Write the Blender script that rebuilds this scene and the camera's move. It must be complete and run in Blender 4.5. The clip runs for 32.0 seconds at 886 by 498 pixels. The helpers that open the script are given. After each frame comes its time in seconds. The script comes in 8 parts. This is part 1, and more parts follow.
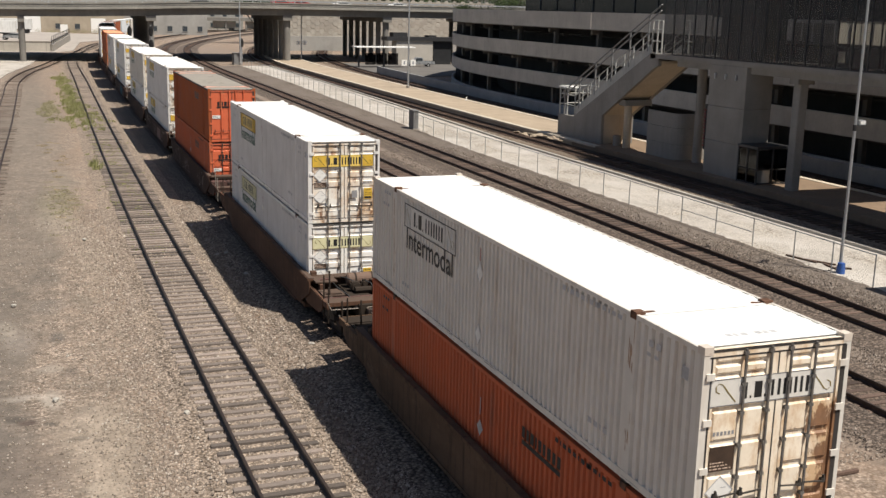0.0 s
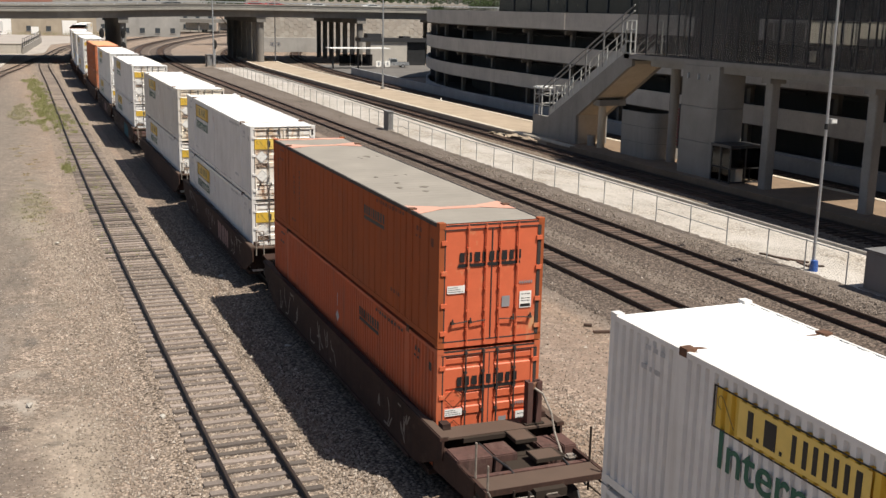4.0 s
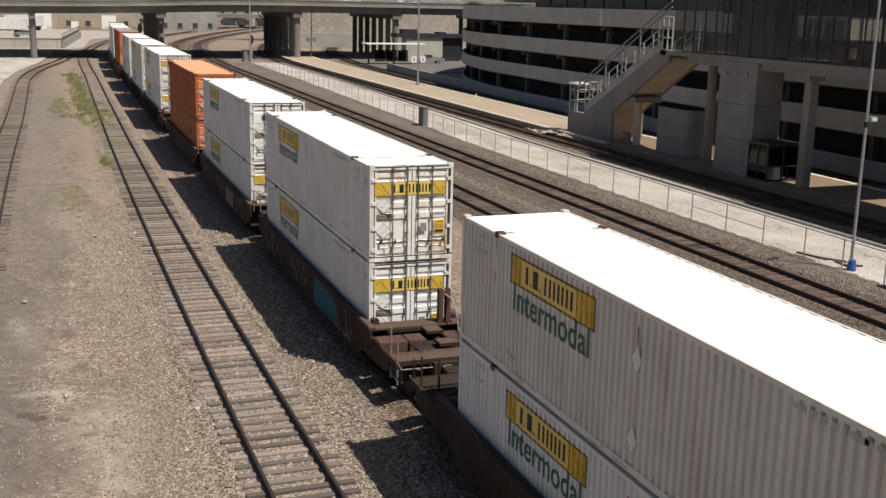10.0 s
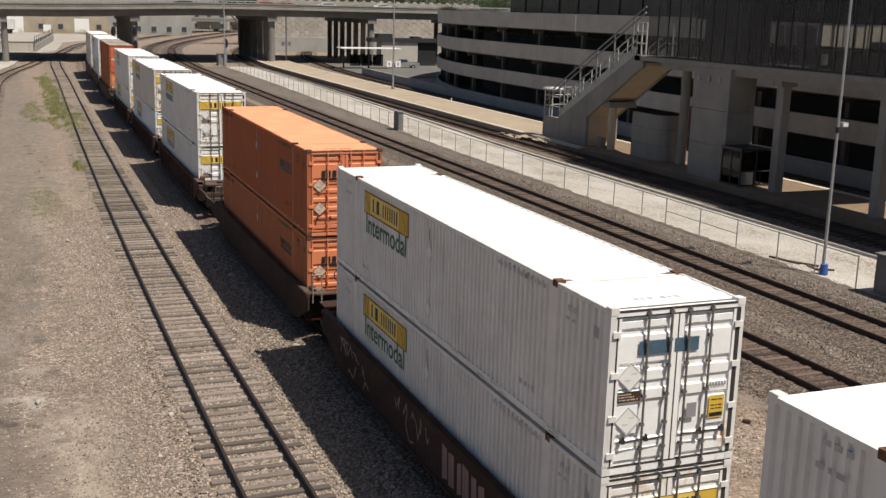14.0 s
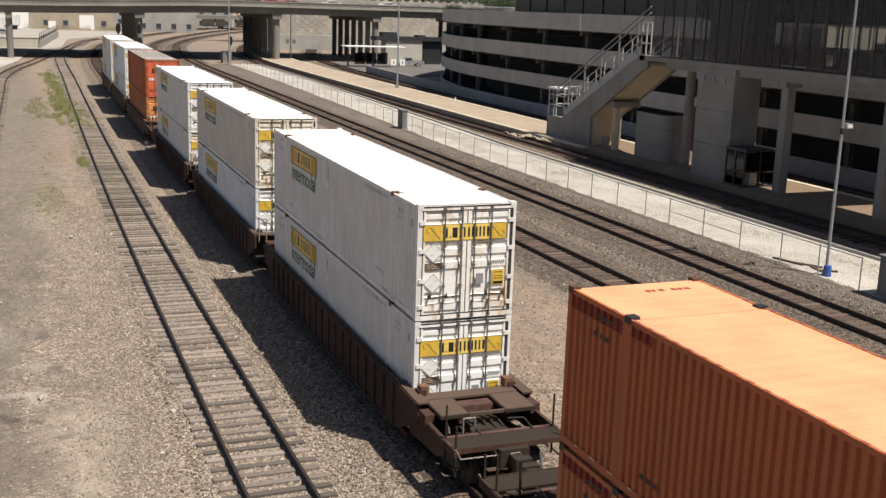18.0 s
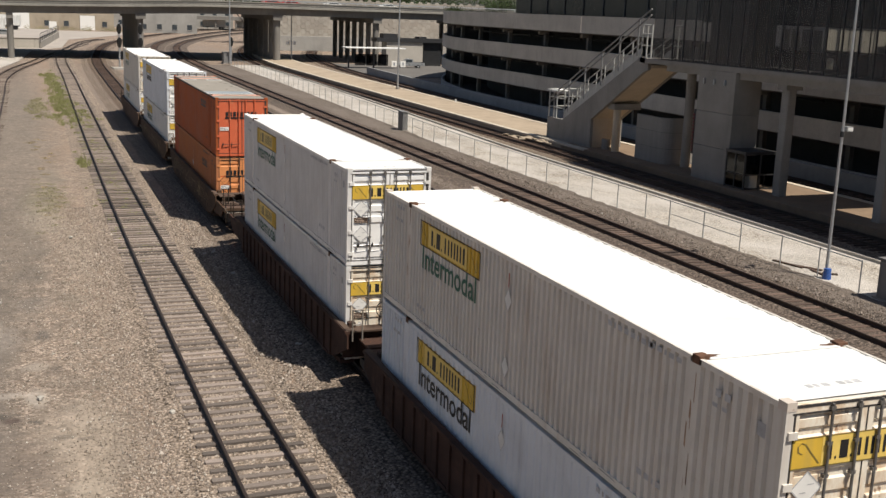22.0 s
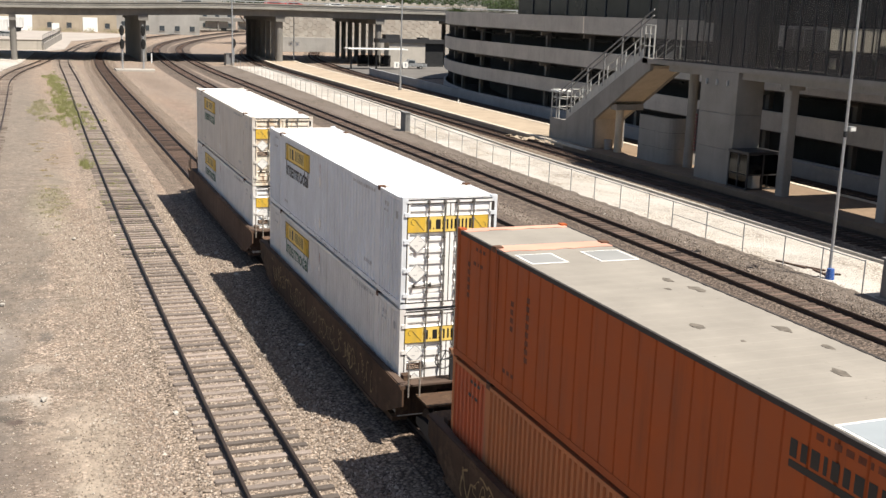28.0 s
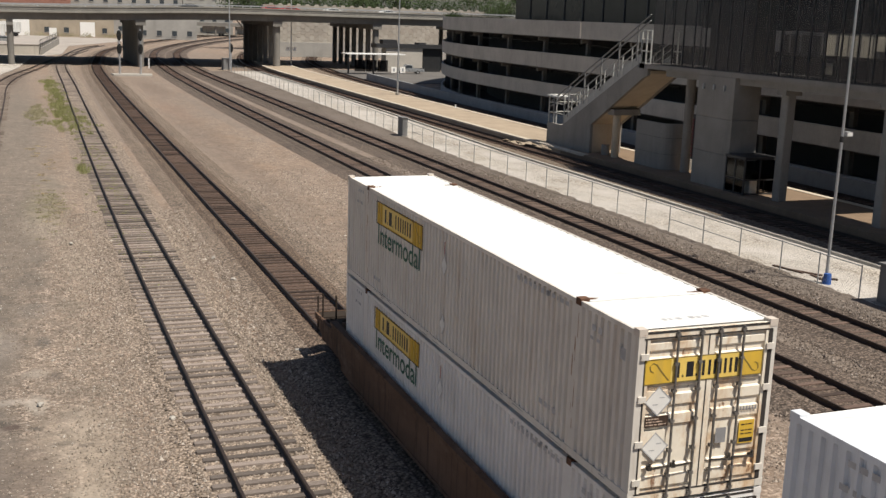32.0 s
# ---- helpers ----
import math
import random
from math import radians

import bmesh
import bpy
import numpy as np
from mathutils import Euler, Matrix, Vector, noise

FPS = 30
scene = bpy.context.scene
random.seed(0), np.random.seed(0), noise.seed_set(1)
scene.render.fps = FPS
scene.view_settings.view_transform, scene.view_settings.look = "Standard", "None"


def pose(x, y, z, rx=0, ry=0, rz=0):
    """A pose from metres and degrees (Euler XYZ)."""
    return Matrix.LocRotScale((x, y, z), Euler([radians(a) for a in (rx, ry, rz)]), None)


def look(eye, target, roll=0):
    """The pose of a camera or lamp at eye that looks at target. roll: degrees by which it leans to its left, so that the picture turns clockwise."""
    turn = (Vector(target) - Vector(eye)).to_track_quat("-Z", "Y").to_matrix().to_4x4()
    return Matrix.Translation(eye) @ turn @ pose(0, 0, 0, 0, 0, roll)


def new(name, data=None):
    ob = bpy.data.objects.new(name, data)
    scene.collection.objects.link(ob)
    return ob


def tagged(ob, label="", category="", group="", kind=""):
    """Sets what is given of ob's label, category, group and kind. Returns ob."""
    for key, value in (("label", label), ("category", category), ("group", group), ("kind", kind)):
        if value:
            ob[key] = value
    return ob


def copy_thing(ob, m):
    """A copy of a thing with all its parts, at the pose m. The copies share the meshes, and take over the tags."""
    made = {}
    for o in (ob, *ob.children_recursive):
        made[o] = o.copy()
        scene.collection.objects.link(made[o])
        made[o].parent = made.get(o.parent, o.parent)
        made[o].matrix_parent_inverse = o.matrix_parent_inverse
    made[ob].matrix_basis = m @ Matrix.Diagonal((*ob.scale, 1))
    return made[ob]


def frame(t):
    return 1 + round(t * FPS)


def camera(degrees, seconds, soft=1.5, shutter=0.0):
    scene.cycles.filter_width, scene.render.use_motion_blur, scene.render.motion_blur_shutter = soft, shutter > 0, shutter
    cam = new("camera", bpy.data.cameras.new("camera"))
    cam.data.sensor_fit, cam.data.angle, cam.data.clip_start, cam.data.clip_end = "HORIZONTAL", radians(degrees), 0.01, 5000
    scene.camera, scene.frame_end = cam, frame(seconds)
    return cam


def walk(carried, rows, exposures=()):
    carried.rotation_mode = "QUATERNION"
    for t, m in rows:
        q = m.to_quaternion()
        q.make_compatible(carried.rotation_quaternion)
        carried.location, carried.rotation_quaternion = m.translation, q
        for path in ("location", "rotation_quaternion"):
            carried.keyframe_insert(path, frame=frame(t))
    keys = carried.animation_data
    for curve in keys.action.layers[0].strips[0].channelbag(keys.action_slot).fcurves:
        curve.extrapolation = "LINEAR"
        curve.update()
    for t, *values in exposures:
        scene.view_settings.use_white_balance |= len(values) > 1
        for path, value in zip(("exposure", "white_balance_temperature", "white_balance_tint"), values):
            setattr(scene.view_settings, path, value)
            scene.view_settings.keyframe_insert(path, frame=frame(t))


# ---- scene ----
import itertools

# Rail yard below a road bridge: a double-stack container train passes, a station and a garage stand beyond the tracks.
# x to the right across the tracks, y along them away from the camera, z = 0 at the top of the rails.
EYE_HEIGHT = 10.773
cam = camera(44.87, 32.0, soft=1.45)

# seconds, pan to the right, tilt, lean (degrees)
TURNS = [
    (0.0, 21.129, -12.680, 1.321),
    (0.5, 21.388, -12.708, 1.506),
    (1.0, 21.592, -12.743, 0.869),
    (1.5, 21.877, -12.657, 0.990),
    (2.0, 21.988, -12.646, 0.931),
    (2.5, 22.025, -12.585, 1.060),
    (3.0, 22.169, -12.582, 1.072),
    (3.5, 22.381, -12.598, 1.157),
    (5.5, 22.517, -12.606, 1.153),
    (6.0, 22.510, -12.451, 1.287),
    (6.5, 22.392, -12.344, 1.426),
    (7.0, 21.962, -12.293, 0.908),
    (7.5, 21.487, -12.434, 2.126),
    (8.0, 20.827, -12.688, 1.641),
    (8.5, 20.481, -12.787, 1.204),
    (9.0, 20.432, -12.841, 1.276),
    (9.5, 20.481, -12.860, 1.132),
    (10.0, 20.607, -12.863, 1.258),
    (10.5, 20.734, -12.796, 1.457),
    (11.0, 20.820, -12.762, 1.479),
    (11.5, 21.077, -12.762, 1.495),
    (12.0, 21.380, -12.669, 1.578),
    (12.5, 21.501, -12.638, 1.593),
    (13.0, 21.622, -12.602, 1.583),
    (13.5, 21.782, -12.585, 1.562),
    (14.0, 21.954, -12.589, 1.516),
    (14.5, 22.076, -12.605, 1.654),
    (16.5, 21.661, -12.814, 1.677),
    (17.0, 21.637, -12.772, 1.710),
    (17.5, 21.681, -12.685, 1.679),
    (18.0, 21.784, -12.660, 1.868),
    (18.5, 21.849, -12.630, 1.954),
    (19.0, 21.824, -12.677, 1.979),
    (19.5, 21.721, -12.738, 1.930),
    (20.0, 21.593, -12.723, 1.933),
    (20.5, 21.493, -12.682, 1.914),
    (21.0, 21.570, -12.607, 1.940),
    (21.5, 21.734, -12.565, 1.985),
    (22.0, 21.786, -12.572, 2.057),
    (22.5, 21.643, -12.558, 1.971),
    (23.0, 21.543, -12.612, 1.897),
    (23.5, 21.513, -12.610, 1.907),
    (24.0, 21.519, -12.656, 1.946),
    (24.5, 21.411, -12.695, 1.971),
    (25.0, 21.330, -12.705, 1.988),
    (25.5, 21.409, -12.639, 1.943),
    (27.5, 21.460, -12.570, 1.877),
    (28.0, 21.633, -12.535, 1.919),
    (28.5, 21.715, -12.571, 1.954),
    (29.0, 21.630, -12.644, 1.975),
    (29.5, 21.432, -12.625, 1.986),
    (30.0, 21.429, -12.623, 2.001),
    (30.5, 21.557, -12.566, 1.954),
    (31.0, 21.757, -12.467, 2.008),
    (31.5, 21.824, -12.369, 2.034),
    (32.0, 21.775, -12.269, 1.962),
]


def aimed(pan, tilt, lean):
    a, b = radians(pan), radians(tilt)
    way = Vector((math.sin(a) * math.cos(b), math.cos(a) * math.cos(b), math.sin(b)))
    eye = Vector((0, 0, EYE_HEIGHT))
    return look(eye, eye + way * 10, lean)


# ---- world, sun ----
SUN_WAY = Vector((-1.98, 2.88, -6.42)).normalized()  # the way the light travels
world = bpy.data.worlds.new("world")
scene.world = world
world.use_nodes = True
nt = world.node_tree
sky = nt.nodes.new("ShaderNodeTexSky")
sky.sky_type = "NISHITA"
sky.sun_disc = False
sky.sun_elevation = math.asin(-SUN_WAY.z)
sky.sun_rotation = math.atan2(-SUN_WAY.x, -SUN_WAY.y)
sky.air_density, sky.dust_density, sky.ozone_density = 1.0, 1.5, 1.0
bg = nt.nodes["Background"]
nt.links.new(sky.outputs[0], bg.inputs[0])
bg.inputs[1].default_value = 0.055
sun = new("sun", bpy.data.lights.new("sun", "SUN"))
sun.data.energy = 5.0
sun.data.angle = radians(0.53)
sun.data.color = (1.0, 0.93, 0.82)
sun.rotation_euler = SUN_WAY.to_track_quat("-Z", "Y").to_euler()
EXPOSURE = 0.32
# seconds, stops by which the camera brightens its picture
LIGHTER = [(0, -0.03), (1, -0.15), (2, -0.06), (3, -0.17), (3.5, -0.1), (4.6, 0.35), (5.5, 0.6), (6, 0.46), (6.5, 0.2), (7, -0.08), (8, -0.18), (9, -0.12), (10, -0.18), (11, -0.14), (12, -0.17),
           (14.5, -0.15), (16.5, 0.1), (17, 0.15), (18, 0.05), (19, -0.08), (20, -0.17), (21, -0.16), (22, -0.13), (23, -0.17), (24, -0.1), (25, -0.18), (25.5, -0.12), (26.5, 0.4), (27.5, 0.55),
           (28, 0.44), (28.6, 0.22), (29.2, -0.07), (30, -0.18), (31, -0.18), (32, -0.13)]
scene.view_settings.exposure = EXPOSURE

# ---- materials ----
def nodes(name):
    m = bpy.data.materials.new(name)
    m.use_nodes = True
    return m, m.node_tree, m.node_tree.nodes["Principled BSDF"]


def link(tree, a, b):
    tree.links.new(a, b)


def noise_tex(tree, scale, detail=4.0, rough=0.6, vec=None, stretch=None):
    n = tree.nodes.new("ShaderNodeTexNoise")
    n.inputs["Scale"].default_value = scale
    n.inputs["Detail"].default_value = detail
    n.inputs["Roughness"].default_value = rough
    if vec is not None:
        if stretch:
            mp = tree.nodes.new("ShaderNodeMapping")
            mp.inputs["Scale"].default_value = stretch
            link(tree, vec, mp.inputs[0])
            vec = mp.outputs[0]
        link(tree, vec, n.inputs["Vector"])
    return n


def ramp(tree, fac, stops):
    r = tree.nodes.new("ShaderNodeValToRGB")
    els = r.color_ramp.elements
    while len(els) < len(stops):
        els.new(0.5)
    for el, (p, c) in zip(els, stops):
        el.position = p
        el.color = (*c, 1) if len(c) == 3 else c
    link(tree, fac, r.inputs[0])
    return r


def mix(tree, fac, a, b, mode="MIX"):
    n = tree.nodes.new("ShaderNodeMix")
    n.data_type = "RGBA"
    n.blend_type = mode
    for sock, val in ((n.inputs[0], fac), (n.inputs[6], a), (n.inputs[7], b)):
        if isinstance(val, (int, float)):
            sock.default_value = val
        elif isinstance(val, tuple):
            sock.default_value = (*val, 1)
        else:
            link(tree, val, sock)
    return n.outputs[2]


def coords(tree, kind="Object"):
    return tree.nodes.new("ShaderNodeTexCoord").outputs[kind]


def world_pos(tree):
    return tree.nodes.new("ShaderNodeNewGeometry").outputs["Position"]


def bump(tree, bsdf, height, strength=0.3, distance=0.02):
    b = tree.nodes.new("ShaderNodeBump")
    b.inputs["Strength"].default_value = strength
    b.inputs["Distance"].default_value = distance
    link(tree, height, b.inputs["Height"])
    link(tree, b.outputs[0], bsdf.inputs["Normal"])


def shade(c, k):
    return tuple(min(1.0, v * k) for v in c)


def painted(name, color, wear=(0.22, 0.09, 0.04), amount=0.5, rough=0.5, streak=True, metal=0.0, dirt=(0.12, 0.10, 0.08), vary=0.0):
    """Painted steel: slight fading, run-off streaks, specks of rust."""
    m, t, b = nodes(name)
    v = coords(t)
    rnd = t.nodes.new("ShaderNodeObjectInfo").outputs["Random"]
    n1 = noise_tex(t, 0.8, 5, 0.65, v)
    base = ramp(t, n1.outputs[0], [(0.3, shade(color, 0.86)), (0.7, shade(color, 1.06))]).outputs[0]
    if vary:
        hsv = t.nodes.new("ShaderNodeHueSaturation")
        mr = t.nodes.new("ShaderNodeMapRange")
        mr.inputs[3].default_value, mr.inputs[4].default_value = 1 - vary, 1 + vary * 0.4
        link(t, rnd, mr.inputs[0])
        link(t, mr.outputs[0], hsv.inputs["Value"])
        link(t, base, hsv.inputs["Color"])
        base = hsv.outputs[0]
    if streak:
        n2 = noise_tex(t, 3.0, 5, 0.7, v, (1.0, 1.0, 0.08))
        s = ramp(t, n2.outputs[0], [(0.52, (0, 0, 0)), (0.8, (0.55, 0.55, 0.55))]).outputs[0]
        base = mix(t, s, base, dirt)
    n3 = noise_tex(t, 9.0, 6, 0.75, v)
    r = ramp(t, n3.outputs[0], [(0.72 - 0.12 * amount, (0, 0, 0)), (0.80 - 0.08 * amount, (1, 1, 1))]).outputs[0]
    base = mix(t, r, base, wear)
    link(t, base, b.inputs["Base Color"])
    rr = ramp(t, n1.outputs[0], [(0.3, (rough * 0.8,) * 3), (0.7, (min(1, rough * 1.2),) * 3)])
    link(t, rr.outputs[0], b.inputs["Roughness"])
    b.inputs["Metallic"].default_value = metal
    b.inputs["Specular IOR Level"].default_value = 0.12 if rough > 0.8 else 0.4
    bump(t, b, n3.outputs[0], 0.08, 0.01)
    return m


def weathered(name, color, dust, grease=(0.016, 0.013, 0.012)):
    """Old car paint: dusty scuffs, greasy patches, run-off and specks of bare rust."""
    m, t, b = nodes(name)
    v = coords(t)
    big = noise_tex(t, 0.55, 6, 0.68, v, (1.0, 0.6, 1.2))
    base = ramp(t, big.outputs[0], [(0.3, shade(color, 0.62)), (0.52, color), (0.72, shade(color, 1.35))]).outputs[0]
    scuff = ramp(t, noise_tex(t, 1.7, 7, 0.74, v, (1.0, 0.55, 1.0)).outputs[0], [(0.54, (0, 0, 0)), (0.70, (0.75, 0.75, 0.75))]).outputs[0]
    base = mix(t, scuff, base, dust)
    run = ramp(t, noise_tex(t, 4.0, 5, 0.7, v, (1.0, 1.0, 0.10)).outputs[0], [(0.5, (0, 0, 0)), (0.74, (0.7, 0.7, 0.7))]).outputs[0]
    base = mix(t, run, base, grease)
    fine = noise_tex(t, 11.0, 6, 0.75, v)
    speck = ramp(t, fine.outputs[0], [(0.62, (0, 0, 0)), (0.70, (0.9, 0.9, 0.9))]).outputs[0]
    base = mix(t, speck, base, (0.17, 0.075, 0.035))
    link(t, base, b.inputs["Base Color"])
    b.inputs["Roughness"].default_value = 0.85
    b.inputs["Specular IOR Level"].default_value = 0.2
    bump(t, b, fine.outputs[0], 0.12, 0.01)
    return m


def concrete(name, color, scale=1.0, stain=0.5, lines=0.0):
    m, t, b = nodes(name)
    p = world_pos(t)
    n1 = noise_tex(t, 0.35 * scale, 6, 0.65, p)
    n2 = noise_tex(t, 14 * scale, 4, 0.7, p)
    n3 = noise_tex(t, 1.6 * scale, 5, 0.7, p, (1, 1, 0.12))
    base = ramp(t, n1.outputs[0], [(0.3, shade(color, 0.8)), (0.7, shade(color, 1.1))]).outputs[0]
    s = ramp(t, n3.outputs[0], [(0.5, (0, 0, 0)), (0.85, (stain,) * 3)]).outputs[0]
    base = mix(t, s, base, shade(color, 0.42))
    g = ramp(t, n2.outputs[0], [(0.3, (0.8, 0.8, 0.8)), (0.7, (1, 1, 1))]).outputs[0]
    base = mix(t, 1.0, base, g, "MULTIPLY")
    link(t, base, b.inputs["Base Color"])
    b.inputs["Roughness"].default_value = 0.9
    bump(t, b, n2.outputs[0], 0.2, 0.01)
    return m


def plain(name, color, rough=0.6, metal=0.0, grain=6.0, contrast=0.15):
    m, t, b = nodes(name)
    v = coords(t)
    n = noise_tex(t, grain, 5, 0.65, v)
    c = ramp(t, n.outputs[0], [(0.3, shade(color, 1 - contrast)), (0.7, shade(color, 1 + contrast))])
    link(t, c.outputs[0], b.inputs["Base Color"])
    b.inputs["Roughness"].default_value = rough
    b.inputs["Metallic"].default_value = metal
    bump(t, b, n.outputs[0], 0.06, 0.01)
    return m


def gravel(name, light, dark, size, dust=None, dust_lo=0.45, dust_hi=0.6):
    """Crushed stone: cells of stone with their own grey, over patches of dirt."""
    m, t, b = nodes(name)
    p = world_pos(t)
    vo = t.nodes.new("ShaderNodeTexVoronoi")
    vo.inputs["Scale"].default_value = 1 / size
    link(t, p, vo.inputs["Vector"])
    sep = t.nodes.new("ShaderNodeSeparateColor")
    link(t, vo.outputs["Color"], sep.inputs[0])
    stone = ramp(t, sep.outputs[0], [(0.0, dark), (0.55, tuple((a + c) / 2 for a, c in zip(light, dark))), (1.0, light)]).outputs[0]
    gap = ramp(t, vo.outputs["Distance"], [(0.35, (1, 1, 1)), (0.75, (0.35, 0.33, 0.3))]).outputs[0]
    base = mix(t, 1.0, stone, gap, "MULTIPLY")
    big = noise_tex(t, 0.22, 6, 0.62, p)
    hue = ramp(t, big.outputs[0], [(0.3, (0.82, 0.8, 0.78)), (0.7, (1.1, 1.06, 1.0))]).outputs[0]
    base = mix(t, 1.0, base, hue, "MULTIPLY")
    hgt = ramp(t, vo.outputs["Distance"], [(0.0, (1, 1, 1)), (0.8, (0, 0, 0))]).outputs[0]
    if dust:
        n = noise_tex(t, 0.3, 7, 0.68, p, (1.0, 0.5, 1.0))
        d = ramp(t, n.outputs[0], [(dust_lo, (0, 0, 0)), (dust_hi, (1, 1, 1))]).outputs[0]
        fine = noise_tex(t, 9, 5, 0.75, p)
        dc = ramp(t, fine.outputs[0], [(0.25, shade(dust, 0.72)), (0.75, shade(dust, 1.2))]).outputs[0]
        base = mix(t, d, base, dc)
    link(t, base, b.inputs["Base Color"])
    b.inputs["Roughness"].default_value = 0.95
    bump(t, b, hgt, 0.7, size * 0.5)
    return m


def tie_wood(name, color):
    """Weathered timber: each tie its own tone, with grain along its length."""
    m, t, b = nodes(name)
    v = coords(t)
    rnd = t.nodes.new("ShaderNodeObjectInfo").outputs["Random"]
    isl = t.nodes.new("ShaderNodeNewGeometry").outputs["Random Per Island"]
    add = t.nodes.new("ShaderNodeMath")
    add.operation = "ADD"
    link(t, rnd, add.inputs[0])
    link(t, isl, add.inputs[1])
    fr = t.nodes.new("ShaderNodeMath")
    fr.operation = "FRACT"
    link(t, add.outputs[0], fr.inputs[0])
    tone = ramp(t, fr.outputs[0], [(0.0, shade(color, 0.42)), (0.2, shade(color, 0.7)), (0.55, color), (1.0, shade(color, 1.5))]).outputs[0]
    grain = noise_tex(t, 9, 5, 0.7, v, (0.6, 5.0, 5.0))
    g = ramp(t, grain.outputs[0], [(0.3, (0.6, 0.58, 0.56)), (0.65, (1.1, 1.1, 1.1))]).outputs[0]
    link(t, mix(t, 1.0, tone, g, "MULTIPLY"), b.inputs["Base Color"])
    b.inputs["Roughness"].default_value = 0.95
    bump(t, b, grain.outputs[0], 0.4, 0.02)
    return m


MAT = {}
MAT["ballast"] = gravel("ballast_grey", (0.48, 0.398, 0.335), (0.195, 0.16, 0.132), 0.085)
MAT["ballast_dark"] = gravel("ballast_brown", (0.25, 0.20, 0.17), (0.065, 0.051, 0.043), 0.085)
MAT["ballast_rust"] = gravel("ballast_rusty", (0.195, 0.135, 0.104), (0.065, 0.045, 0.036), 0.085)
MAT["ballast_umber_dark"] = gravel("ballast_dark_umber", (0.205, 0.155, 0.127), (0.068, 0.05, 0.041), 0.085)
MAT["ballast_mid"] = gravel("ballast_stained", (0.37, 0.30, 0.245), (0.115, 0.09, 0.073), 0.085)
MAT["ballast_brown"] = gravel("ballast_umber", (0.26, 0.195, 0.15), (0.085, 0.062, 0.048), 0.085)
MAT["ballast_tan"] = gravel("ballast_tan", (0.36, 0.29, 0.23), (0.11, 0.088, 0.07), 0.09)


